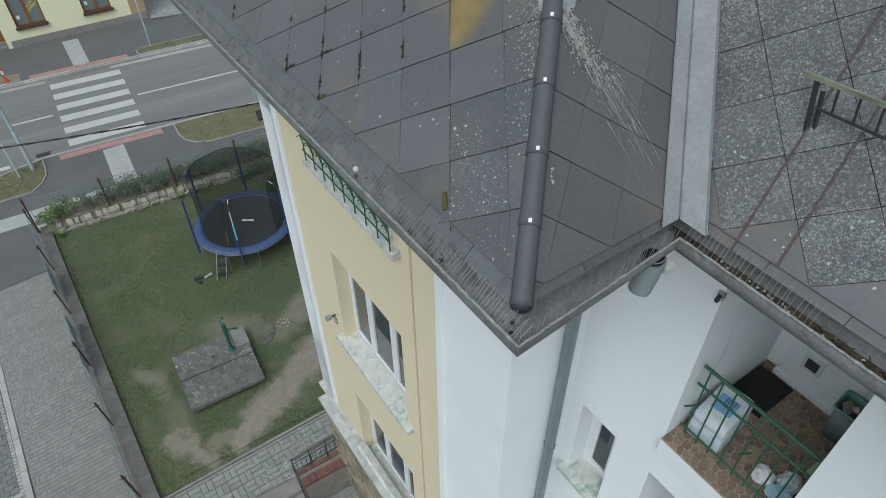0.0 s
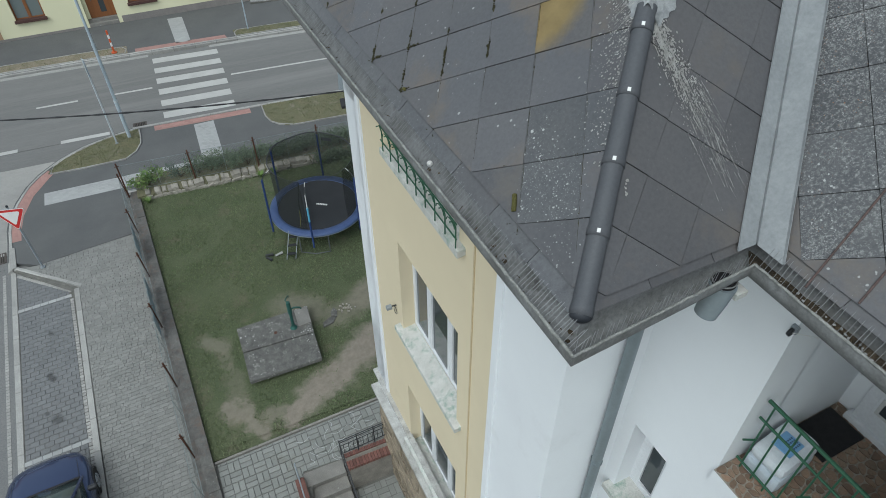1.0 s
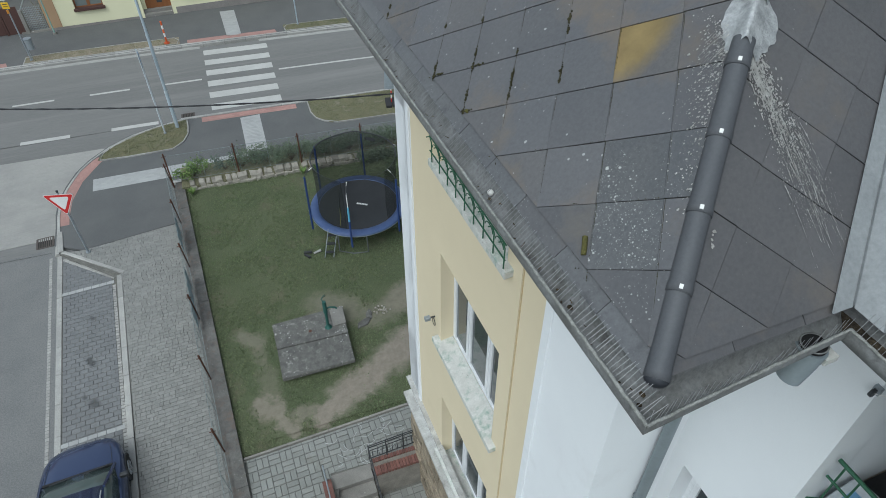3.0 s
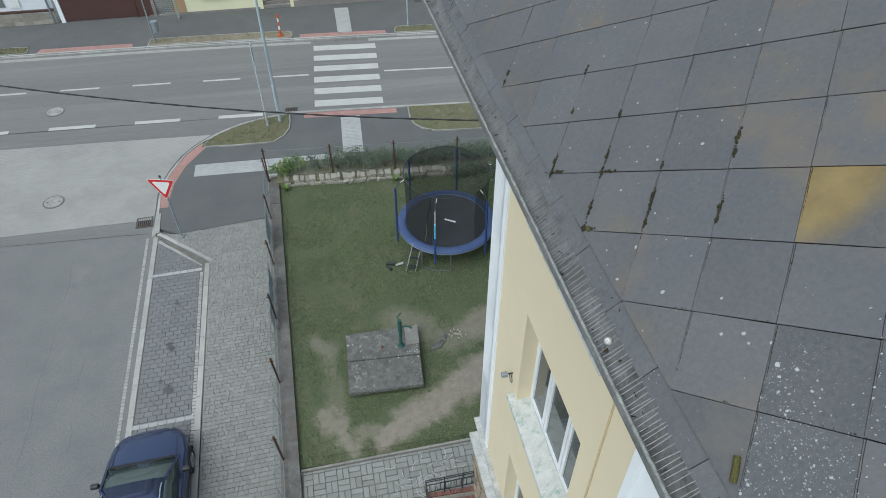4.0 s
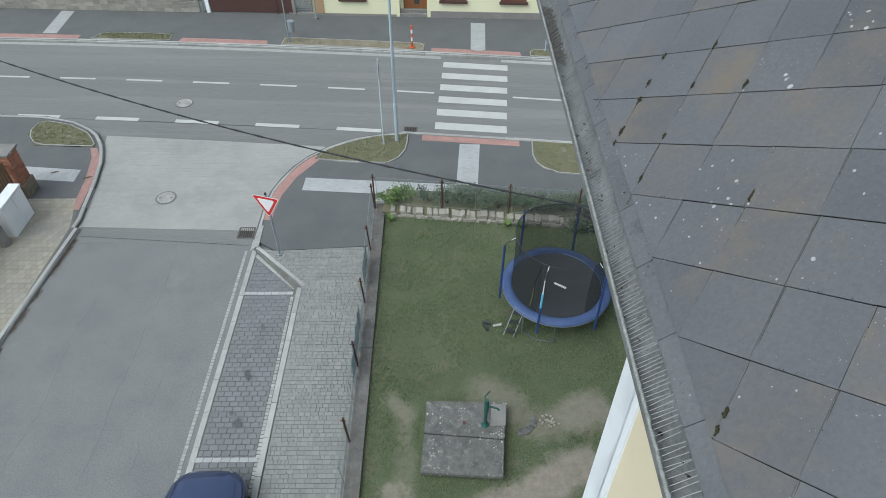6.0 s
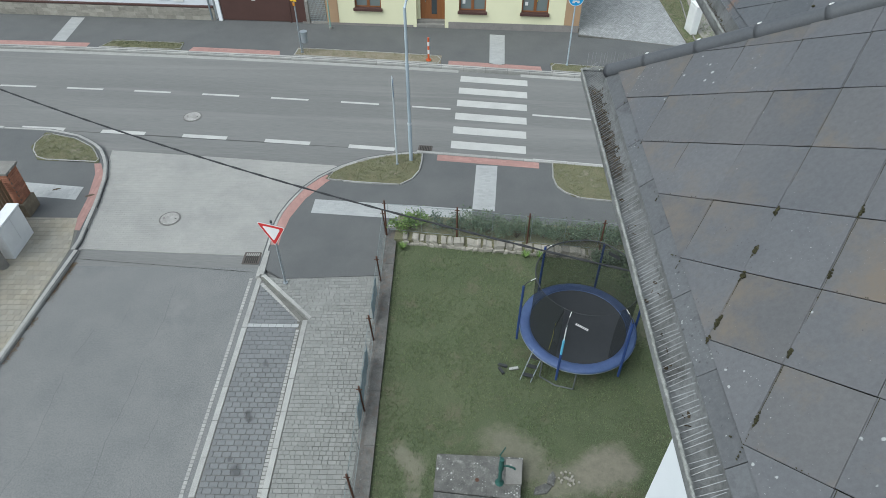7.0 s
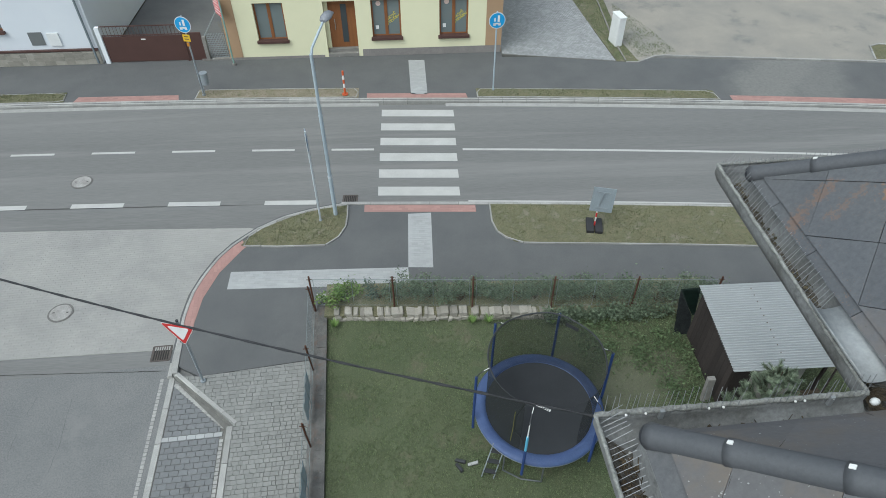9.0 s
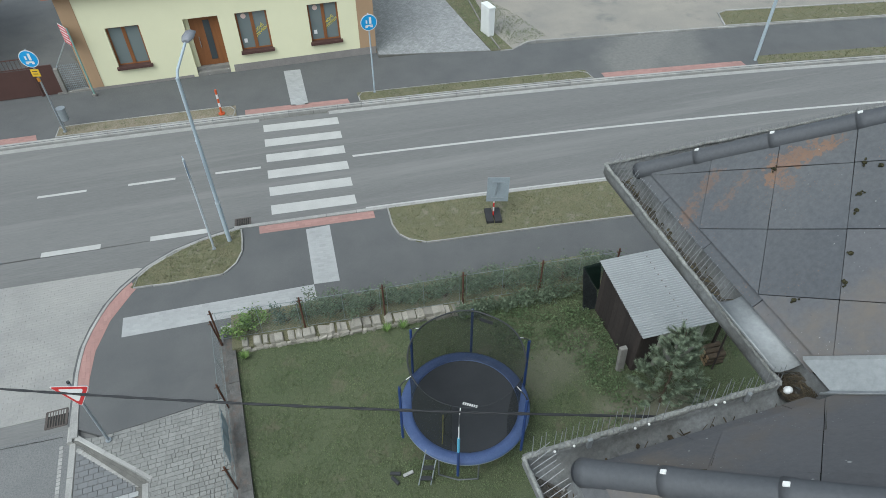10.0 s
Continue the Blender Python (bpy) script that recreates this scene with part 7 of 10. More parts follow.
def fence(name, pts, z0, z1, label, lean=(0, 0)):
    ob = thing(name, label, "fence")
    for i, (x, y) in enumerate(pts):
        bm = tube(bmesh.new(), [(x, y, z0 - 0.2), (x + lean[0], y + lean[1], z1 + 0.06)], 0.026, 8)
        post = part("post", bm, rust_mat, ob, "rusty iron post")
        part("hinge_pin", tube(bmesh.new(), [(x + lean[0] - 0.07, y + lean[1], z1 - 0.06), (x + lean[0] + 0.07, y + lean[1], z1 - 0.06)], 0.012, 6), rust_mat, post)
    for (x0, y0), (x1, y1) in zip(pts, pts[1:]):
        d = Vector((x1 - x0, y1 - y0)).normalized() * 0.09
        a, c = (x0 + d.x, y0 + d.y), (x1 - d.x, y1 - d.y)
        lx, ly = lean
        bm = bmesh.new()
        for z in (z0 + 0.06, z1 - 0.05):
            f = (z - z0) / (z1 - z0)
            tube(bm, [(a[0] + lx * f, a[1] + ly * f, z), (c[0] + lx * f, c[1] + ly * f, z)], 0.007, 6)
        for e in (a, ((a[0] + c[0]) / 2, (a[1] + c[1]) / 2), c):
            tube(bm, [(e[0], e[1], z0 + 0.06), (e[0] + lx, e[1] + ly, z1 - 0.05)], 0.007, 6)
        panel = part("panel_frame", bm, fence_mat, ob, "pale iron fence panel frame")
        bm = mesh_wires(bmesh.new(), (*a, 0), (*c, 0), z0 + 0.07, z1 - 0.06)
        for v in bm.verts:
            f = (v.co.z - z0) / (z1 - z0)
            v.co.x += lx * f
            v.co.y += ly * f
        o = part("netting", bm, fence_mat, panel, "thin wire netting")
        o["kind"] = "stuff"
    return ob


FY = lambda x: 19.93 - 0.062 * (x + 0.5)
fence("garden_fence", [(-2.78, 20.08), (-0.56, FY(-0.56)), (1.6, FY(1.6)), (3.78, FY(3.78)), (6.0, FY(6.0)), (8.2, FY(8.2))], 0.82, 1.95, "wire netting fence with rusty posts above the hedge")
fence("garden_fence", [s_pt(0.10, 0.1), s_pt(0.11, -1.93), s_pt(0.11, -4.12), s_pt(0.10, -6.31), s_pt(0.09, -8.50), s_pt(0.08, -10.69), s_pt(0.07, -12.9)], 0.62, 1.55, "leaning wire netting fence with rusty posts on the wall", (-0.06, 0.0))
for b0, b1 in ((-4.9, -6.9), (-2.5, -3.6)):
    bm = bmesh.new()
    p, q = s_pt(0.06, b0), s_pt(0.055, b1)
    for k in range(12):
        f0, f1 = k / 12, (k + 1) / 12
        w0, w1 = 0.012 * math.sin(k * 2.1), 0.012 * math.sin((k + 1) * 2.1)
        bm.faces.new([bm.verts.new((p[0] + (q[0] - p[0]) * f + w, p[1] + (q[1] - p[1]) * f, z)) for f, w, z in ((f0, w0, 0.72), (f1, w1, 0.72), (f1, w1, 1.42), (f0, w0, 1.42))])
    bmesh.ops.remove_doubles(bm, verts=bm.verts[:], dist=0.0005)
    bmesh.ops.solidify(bm, geom=bm.faces[:], thickness=0.004)
    tagged(link_mesh("shade_netting", bm, see_through("blue_grey_netting", (0.22, 0.31, 0.36), 0.6)), "faded blue-grey netting tied to the fence", "netting")
structure("wall_fence_footing", slab(bmesh.new(), [(-2.9, 20.98), (8.2, 20.55), (8.2, 20.68), (-2.9, 21.12)], 0.0, 0.2), kerb_mat, "narrow pale concrete edging along the footway", "kerb")
structure("hedge_bed", slab(bmesh.new(), [(-2.5, 19.75), (3.7, 19.45), (8.3, 19.3), (8.3, 20.55), (-2.5, 20.95)], -0.1, 0.77), dry_mat, "raised earth bed behind the stones", "bed")
sw = structure("wall_dry_stone", slab(bmesh.new(), [(-2.3, 19.72), (3.7, 19.42), (3.7, 19.6), (-2.3, 19.9)], 0.4, 0.67), joint_mat, "low dry wall of pale rubble stones", "wall")
sr = random.Random(31)
x = -2.25
pale_stone = surface("pale_rubble", (0.32, 0.30, 0.26), (0.25, 0.235, 0.20), 5, 0.9, 0, 40, 0.2, 0.4, 40, rand=0.22)
while x < 3.65:
    w = sr.choice((0.09, 0.12, 0.15, 0.18, 0.24)) * sr.uniform(0.85, 1.15)
    for lvl in range(2):
        if sr.random() < 0.97:
            cx, cy, cz = x + w / 2 + (sr.uniform(-0.07, 0.07) if lvl else 0), 19.68 - 0.05 * x + 0.05 * lvl + sr.uniform(-0.02, 0.02), GARDEN + 0.05 + 0.115 * lvl + sr.uniform(-0.025, 0.025)
            bm = boxed(cx - w * 0.5 + 0.002, cx + w * 0.5 - 0.002, cy - 0.13, cy + 0.15, cz - 0.07, cz + sr.uniform(0.04, 0.07), 0.018)
            tw = sr.uniform(-0.3, 0.3)
            for q in bm.verts:
                q.co += Vector((sr.uniform(-1, 1), sr.uniform(-1, 1), sr.uniform(-1, 1))) * 0.015 + Vector(((q.co.z - cz) * tw, 0, (q.co.x - cx) * tw))
            part("stone", bm, pale_stone, sw)
    x += w


# ---- plants ----
leaf_mat = surface("hedge_leaf", (0.092, 0.125, 0.080), (0.130, 0.162, 0.105), 2.0, 0.7, 0, 10, 0.3, 0, 10, rand=0.35)
bright_leaf_mat = surface("bright_leaf", (0.10, 0.17, 0.045), (0.14, 0.20, 0.06), 3.0, 0.7, 0, 10, 0.25, 0, 10, rand=0.3)
ivy_mat = surface("ground_cover_leaf", (0.080, 0.120, 0.055), (0.11, 0.145, 0.07), 2.0, 0.7, 0, 10, 0.3, 0, 10, rand=0.35)
stem_mat = surface("woody_stem", (0.10, 0.075, 0.05), (0.07, 0.055, 0.04), 8, 0.95)


def leaf_mesh(name, spots, size, mat, seed):
    """Many small leaves, each a folded pair of faces, round the given spots (x, y, z, spread, number)."""
    rnd = random.Random(seed)
    vs, fs = [], []
    for x, y, z, spread, n in spots:
        for _ in range(n):
            p = Vector((x + rnd.gauss(0, 1) * spread[0], y + rnd.gauss(0, 1) * spread[1], z + abs(rnd.gauss(0, 1)) * spread[2]))
            d = Vector((rnd.gauss(0, 1), rnd.gauss(0, 1), rnd.gauss(0.25, 0.5))).normalized()
            s = d.orthogonal().normalized()
            s.rotate(Matrix.Rotation(rnd.uniform(0, 6.28), 3, d))
            l = size * rnd.uniform(0.6, 1.3)
            w = s * l * 0.32
            up = d.cross(s) * l * 0.1
            i = len(vs)
            vs.extend([p, p + d * l * 0.45 + w + up, p + d * l, p + d * l * 0.45 - w + up])
            fs.extend([(i, i + 1, i + 2), (i, i + 2, i + 3)])
    me = bpy.data.meshes.new(name)
    me.from_pydata([tuple(v) for v in vs], [], fs)
    me.materials.append(mat)
    return me


def bush(x, y, z, spread, n, size, mat, label, seed):
    ob = thing("bush", label, "bush", Matrix.Translation((x, y, z)))
    bm = bmesh.new()
    rnd = random.Random(seed)
    spots = []
    for k in range(9):
        e = Vector((rnd.gauss(0, 1) * spread[0], rnd.gauss(0, 1) * spread[1], spread[2] * rnd.uniform(0.5, 1.5)))
        tube(bm, [(0, 0, -0.05), e * 0.5 + Vector((0, 0, 0.05)), e], 0.010, 5, 0.004)
        spots.append((e.x, e.y, e.z * 0.55, (spread[0] * 0.45, spread[1] * 0.45, spread[2] * 0.4), n // 9))
    part("woody_framework", bm, stem_mat, ob)
    o = new("leaves", leaf_mesh("leaves", spots, size, mat, seed))
    o.parent = ob
    return ob


bush(-2.05, 20.25, 0.84, (0.22, 0.18, 0.34), 900, 0.085, bright_leaf_mat, "bright green leafy bush at the fence corner", 1)
bush(-1.0, 20.3, 0.84, (0.2, 0.16, 0.34), 700, 0.06, surface("blue_green_leaf", (0.065, 0.095, 0.07), (0.09, 0.12, 0.09), 3, 0.7, rand=0.3), "blue-green shrub behind the fence", 2)
xs_ = -0.4
k = 3
while xs_ < 8.0:
    bush(xs_, FY(xs_) + 0.32 + RND.uniform(-0.10, 0.10), 0.84, (0.24, 0.18, 0.30 + RND.uniform(0, 0.14)), 900, 0.06, leaf_mat, "dense dark green hedge shrub behind the fence", k)
    xs_ += 0.42
    k += 1
for gx, gy in ((-2.2, 19.45), (1.55, 19.35), (2.0, 19.35), (3.7, 19.2)):
    bm = bmesh.new()
    for q in range(70):
        a, l = RND.uniform(0, 6.28), RND.uniform(0.15, 0.34)
        e = Vector((math.cos(a) * l * 0.6, math.sin(a) * l * 0.6, l * 0.8))
        s = Vector((-math.sin(a), math.cos(a), 0)) * 0.008
        v = [bm.verts.new(p) for p in (s, -s, e * 0.6 + Vector((0, 0, 0.05)) - s, e * 0.6 + Vector((0, 0, 0.05)) + s, e)]
        bm.faces.new((v[0], v[1], v[2], v[3]))
        bm.faces.new((v[3], v[2], v[4]))
    tagged(link_mesh("grass_clump", bm, bright_leaf_mat, Matrix.Translation((gx, gy, GARDEN))), "tall clump of fresh green grass by the stones", "grass clump")
spots = []
sr = random.Random(55)
for k in range(150):
    x, y = sr.uniform(4.4, 7.1), sr.uniform(15.0, 19.4)
    if y < 17.6 and x < 6.2 + sr.uniform(-0.2, 0.2):
        continue
    spots.append((x, y, GARDEN + 0.02, (0.14, 0.14, 0.08), 38))
o = new("ground_cover", leaf_mesh("ground_cover", spots, 0.075, ivy_mat, 5))
tagged(o, "leafy green weeds spreading over the lawn edge", "weeds", "", "stuff")
spots = [(1.35 + sr.gauss(0, 0.25), 15.3 + sr.gauss(0, 0.22), GARDEN + 0.01, (0.1, 0.1, 0.03), 26) for k in range(30)] + [(sr.uniform(3.0, 4.3), 14.7 + sr.gauss(0, 0.2), GARDEN + 0.01, (0.1, 0.1, 0.03), 22) for k in range(25)]
spots += [(sr.uniform(-1.9, 7), sr.uniform(9.2, 19.2), GARDEN + 0.005, (0.05, 0.05, 0.012), 9) for k in range(130)]
hs = random.Random(57)
front = [(3.6 + 3.5 * hs.random(), 19.42 - 0.2 * hs.random(), GARDEN + 0.28 * hs.random(), (0.10, 0.08, 0.12), 40) for k in range(90)]
o2 = new("hedge_weeds", leaf_mesh("hedge_weeds", front, 0.08, leaf_mat, 58))
tagged(o2, "green weeds climbing the bank below the hedge", "weeds", "", "stuff")
o = new("clover", leaf_mesh("clover", spots, 0.035, surface("clover_leaf", (0.105, 0.145, 0.070), (0.135, 0.165, 0.085), 2.0, 0.8, 0, 10, 0.3, 0, 10, rand=0.3), 6))
tagged(o, "low clover and weeds in the lawn", "weeds", "", "stuff")


def pine(x, y, z, high, seed):
    ob = thing("pine_sapling", "young blue-green pine with upright bristly shoots", "tree", Matrix.Translation((x, y, z)))
    rnd = random.Random(seed)
    bm = tube(bmesh.new(), [(0, 0, -0.1), (0.02, 0, high * 0.5), (0, 0.02, high)], 0.035, 8, 0.012)
    vs, fs = [], []

    def needles(a, b, n, l):
        d = (b - a).normalized()
        for _ in range(n):
            p = a.lerp(b, rnd.uniform(0.25, 1.0))
            o = d.orthogonal().normalized()
            o.rotate(Matrix.Rotation(rnd.uniform(0, 6.28), 3, d))
            e = p + (d * 0.8 + o * 0.75).normalized() * l * rnd.uniform(0.7, 1.1)
            s = d.cross(o) * 0.0030
            i = len(vs)
            vs.extend([tuple(p + s), tuple(p - s), tuple(e)])
            fs.append((i, i + 1, i + 2))

    for lvl in range(6):
        h = high * (0.12 + 0.145 * lvl)
        L = 0.98 * (1 - lvl * 0.16)
        for k in range(7):
            a = k * 0.9 + lvl * 0.5 + rnd.uniform(-0.2, 0.2)
            p0 = Vector((0, 0, h))
            p1 = p0 + Vector((math.cos(a) * L * 0.55, math.sin(a) * L * 0.55, 0.1))
            p2 = p0 + Vector((math.cos(a) * L * 0.9, math.sin(a) * L * 0.9, 0.38))
            tube(bm, [p0, p1, p2], 0.009, 5, 0.004)
            needles(p0, p1, 160, 0.10)
            needles(p1, p2, 380, 0.12)
            for m in range(5):
                q = p0.lerp(p1, rnd.uniform(0.5, 1.0)) if m > 2 else p1.lerp(p2, rnd.uniform(0.0, 0.8))
                e = q + Vector((math.cos(a + rnd.uniform(-1.2, 1.2)) * 0.2, math.sin(a + rnd.uniform(-1.2, 1.2)) * 0.2, rnd.uniform(0.08, 0.24)))
                tube(bm, [q, e], 0.006, 4, 0.003)
                needles(q, e, 190, 0.11)
    top = Vector((0, 0.02, high))
    needles(Vector((0, 0, high * 0.75)), top, 220, 0.10)
    part("trunk", bm, stem_mat, ob)
    me = bpy.data.meshes.new("crown")
    me.from_pydata(vs, [], fs)
    me.materials.append(surface("pine_needle", (0.175, 0.225, 0.150), (0.235, 0.275, 0.190), 4, 0.8, 0, 10, 0.25, 0, 10, rand=0.3))
    o = new("crown", me)
    o.parent = ob
    return ob


pine(7.58, 15.42, GARDEN, 2.7, 4)

# ---- well with hand pump ----
well = thing("well_cover", "weathered concrete well cover of two lichened slabs", "well", pose(0.39, 11.62, GARDEN))
slab_mat = surface("lichened_concrete", (0.145, 0.142, 0.132), (0.075, 0.074, 0.070), 5.0, 0.95, 0, 60, 0.4, 0.6, 50, (((0.42, 0.42, 0.40), 16.0, 0.6, 0.15, 2.0), ((0.32, 0.32, 0.30), 40.0, 0.5, 0.2, 2.0)), grime=((0.29, 0.285, 0.265), 7.0, 0.55))
part("ring", tube(bmesh.new(), [(0, 0, -0.3), (0, 0, 0.17)], 0.78, 28), concrete_mat, well)
for nm, pl in (("slab", [(-0.95, 0.04), (0.92, -0.03), (1.0, 0.96), (-0.95, 0.92)]), ("slab", [(-0.97, -0.95), (0.88, -0.97), (0.92, -0.05), (-0.95, 0.015)])):
    bm = slab(bmesh.new(), pl, 0.16, 0.28)
    bmesh.ops.bevel(bm, geom=bm.edges[:], offset=0.012, segments=2, affect="EDGES")
    part(nm, bm, slab_mat, well)
part("hole_cap", tube(bmesh.new(), [(-0.02, 0.35, 0.275), (-0.02, 0.35, 0.288)], 0.045, 12), rust_mat, well)
part("raised_edge", slab(bmesh.new(), [(0.6, 0.28), (0.95, 0.3), (0.98, 0.9), (0.62, 0.88)], 0.28, 0.32), concrete_mat, well, "paler patch of new concrete")
pump_mat = surface("green_cast_iron", (0.025, 0.080, 0.068), (0.036, 0.10, 0.085), 6, 0.55, 0.1, 40, 0.2, 0.2, 40)
pump = thing("hand_pump", "old green cast-iron hand pump on the well cover", "pump", pose(0.86, 11.95, GARDEN + 0.28))
part("foot", tube(bmesh.new(), [(0, 0, 0), (0, 0, 0.03), (0, 0, 0.09)], 0.10, 14, 0.05), pump_mat, pump)
part("pipe", tube(bmesh.new(), [(0, 0, 0.05), (0, 0, 0.62)], 0.042, 12), pump_mat, pump)
part("head", tube(bmesh.new(), [(0, 0, 0.60), (0, 0, 0.65), (0, 0, 0.95), (0, 0, 1.0)], 0.060, 14, 0.05), pump_mat, pump)
part("spout", tube(bmesh.new(), [(0, 0, 0.72), (0.12, 0, 0.75), (0.26, -0.02, 0.72), (0.29, -0.02, 0.66)], 0.024, 8), pump_mat, pump)
part("handle", tube(bmesh.new(), [(0, 0, 0.98), (-0.05, 0.05, 1.06), (0.06, 0.28, 0.95), (0.08, 0.42, 0.75)], 0.014, 8), pump_mat, pump)
for pl in ([(1.62, 11.84), (1.92, 11.90), (2.05, 12.08), (1.90, 12.14), (1.66, 12.02)], [(1.93, 12.13), (2.08, 12.08), (2.14, 12.3), (2.08, 12.45), (1.96, 12.3)]):
    bm = slab(bmesh.new(), pl, GARDEN - 0.05, GARDEN + 0.035)
    bmesh.ops.bevel(bm, geom=bm.edges[:], offset=0.012, segments=2, affect="EDGES")
    tagged(link_mesh("flat_stone", bm, slab_mat), "flat grey stone bedded in the lawn", "stone", "stones in the lawn")
for k in range(26):
    bm = bmesh.new()
    rock(bm, (2.40 + RND.gauss(0, 0.11), 12.26 + RND.gauss(0, 0.08), GARDEN + 0.02), (0.07, 0.06, 0.05), k, 0)
    tagged(link_mesh("pebble", bm, pale_stone), "pale pebble lying on bare earth", "stone", "stones in the lawn")

# ---- trampoline ----
tr = thing("trampoline", "round blue-padded trampoline with a dark safety net", "trampoline", pose(2.80, 16.165, GARDEN))
RT, HT = 1.485, 0.76
blue_mat = surface("blue_vinyl_pad", (0.10, 0.155, 0.33), (0.135, 0.195, 0.39), 3, 0.36, 0, 30, 0.12, 0.9, 20, spec=0.5)
mat_black = surface("black_jump_mat", (0.064, 0.068, 0.075), (0.075, 0.079, 0.086), 2, 0.75, 0, 90, 0.15, 0.1, 150)
N = 64
bm = bmesh.new()
rings = []
for r, z in ((RT + 0.015, HT - 0.07), (RT + 0.02, HT - 0.015), (RT - 0.03, HT + 0.02), (RT - 0.15, HT + 0.025), (RT - 0.242, HT + 0.015), (RT - 0.252, HT - 0.01)):
    rings.append([bm.verts.new((r * math.cos(2 * math.pi * k / N), r * math.sin(2 * math.pi * k / N), z + (0.006 * math.sin(k * 2.7) if r < RT else 0))) for k in range(N)])
for a, c in zip(rings, rings[1:]):
    for k in range(N):
        bm.faces.new((a[k], a[(k + 1) % N], c[(k + 1) % N], c[k])).smooth = True
bmesh.ops.solidify(bm, geom=bm.faces[:], thickness=0.012)
part("pad", bm, blue_mat, tr, "shiny blue vinyl spring pad")
bm = bmesh.new()
prev = None
for r, z in ((1.29, HT - 0.004), (0.9, HT - 0.008), (0.45, HT - 0.010), (0.02, HT - 0.011)):
    ring = [bm.verts.new((r * math.cos(2 * math.pi * k / N), r * math.sin(2 * math.pi * k / N), z)) for k in range(N)]
    if prev:
        for k in range(N):
            bm.faces.new((prev[k], prev[(k + 1) % N], ring[(k + 1) % N], ring[k]))
    prev = ring
bm.faces.new(prev)
bmesh.ops.solidify(bm, geom=bm.faces[:], thickness=0.008)
jump = part("jumping_mat", bm, mat_black, tr)
for k in range(7):
    bm = boxed(-0.03 + k * 0.052, 0.008 + k * 0.052, -0.03, 0.035, HT - 0.006, HT + 0.004)
    bm.transform(pose(-0.02, 0.02, 0, 0, 0, -32))
    part("print_bar", bm, clip_mat, jump, "white printed mark")
part("tag", boxed(-0.62, -0.50, -0.32, -0.22, HT - 0.03, HT - 0.02), clip_mat, jump, "white sewn tag")
frame_ring = [(RT * math.cos(a), RT * math.sin(a), HT - 0.06) for a in [i * math.pi / 24 for i in range(49)]]
part("frame_ring", tube(bmesh.new(), frame_ring, 0.024, 8), galv_mat, tr)
pole_mat = plain("blue_foam_sleeve", (0.022, 0.05, 0.165), 0.7)
ZR = 2.36
for k in range(6):
    a = math.radians(8 + 60 * k)
    cx, cy = math.cos(a), math.sin(a)
    top = 1.35 if k == 4 else ZR - 0.02
    pl = part("pole", tube(bmesh.new(), [(1.56 * cx, 1.56 * cy, 0.35), (1.56 * cx, 1.56 * cy, 0.9), (1.54 * cx, 1.54 * cy, top)], 0.032, 10), pole_mat, tr, "blue padded net pole")
    if k == 4:
        part("sleeve_end", tube(bmesh.new(), [(1.54 * cx, 1.54 * cy, 1.35), (1.52 * cx, 1.52 * cy, 1.85)], 0.030, 10), plain("pale_blue_sleeve", (0.13, 0.42, 0.60), 0.5), pl, "pale blue pole sleeve")
        part("bare_tube", tube(bmesh.new(), [(1.52 * cx, 1.52 * cy, 1.85), (1.50 * cx, 1.50 * cy, ZR)], 0.014, 8), clip_mat, pl, "bare white tube end")
    part("pole_tip", tube(bmesh.new(), [(1.54 * cx, 1.54 * cy, ZR - 0.02), (1.46 * cx, 1.46 * cy, ZR + 0.10), (1.25 * cx, 1.25 * cy, ZR + 0.22)], 0.012, 8), black_mat, pl)
    part("tie", tube(bmesh.new(), [(1.38 * cx, 1.38 * cy, ZR + 0.16), (1.27 * cx, 1.27 * cy, ZR + 0.23)], 0.009, 6), clip_mat, pl)
    if k % 2 == 0:
        leg = bmesh.new()
        tube(leg, [(1.48 * math.cos(a - 0.3), 1.48 * math.sin(a - 0.3), HT - 0.07), (1.5 * math.cos(a - 0.3), 1.5 * math.sin(a - 0.3), 0.05), (1.5 * math.cos(a), 1.5 * math.sin(a), 0.025), (1.5 * math.cos(a + 0.3), 1.5 * math.sin(a + 0.3), 0.05), (1.48 * math.cos(a + 0.3), 1.48 * math.sin(a + 0.3), HT - 0.07)], 0.02, 8)
        part("leg", leg, plain("dull_leg_steel_%d" % k, (0.13, 0.14, 0.145), 0.5, 0.3), tr)
part("net_ring", tube(bmesh.new(), [(1.26 * math.cos(i * math.pi / 32), 1.26 * math.sin(i * math.pi / 32), ZR + 0.24 + 0.02 * math.sin(i * 0.6)) for i in range(-4, 37)], 0.018, 8), black_mat, tr, "black padded top ring of the net")
part("net_cord", tube(bmesh.new(), [(1.26 * math.cos(i * math.pi / 32), 1.26 * math.sin(i * math.pi / 32), ZR + 0.24) for i in range(36, 61)], 0.006, 6), black_mat, tr, "thin black cord over the net opening")
bm = bmesh.new()
prev = None
for f in [i / 8 for i in range(9)]:
    z = HT + 0.02 + (ZR + 0.22 - HT) * f
    ring = []
    for k in range(N + 1):
        a = math.radians(-58) + math.radians(298) * k / N
        r = 1.24 + 0.02 * f - 0.05 * math.sin(math.pi * f) * (0.6 + 0.4 * math.cos(6 * (a - math.radians(8))))
        ring.append(bm.verts.new((r * math.cos(a), r * math.sin(a), z)))
    if prev:
        for k in range(N):
            bm.faces.new((prev[k], prev[k + 1], ring[k + 1], ring[k])).smooth = True
    prev = ring
net = part("safety_net", bm, see_through("dark_net", (0.02, 0.024, 0.022), 0.5), tr, "fine dark see-through net, open at the front")
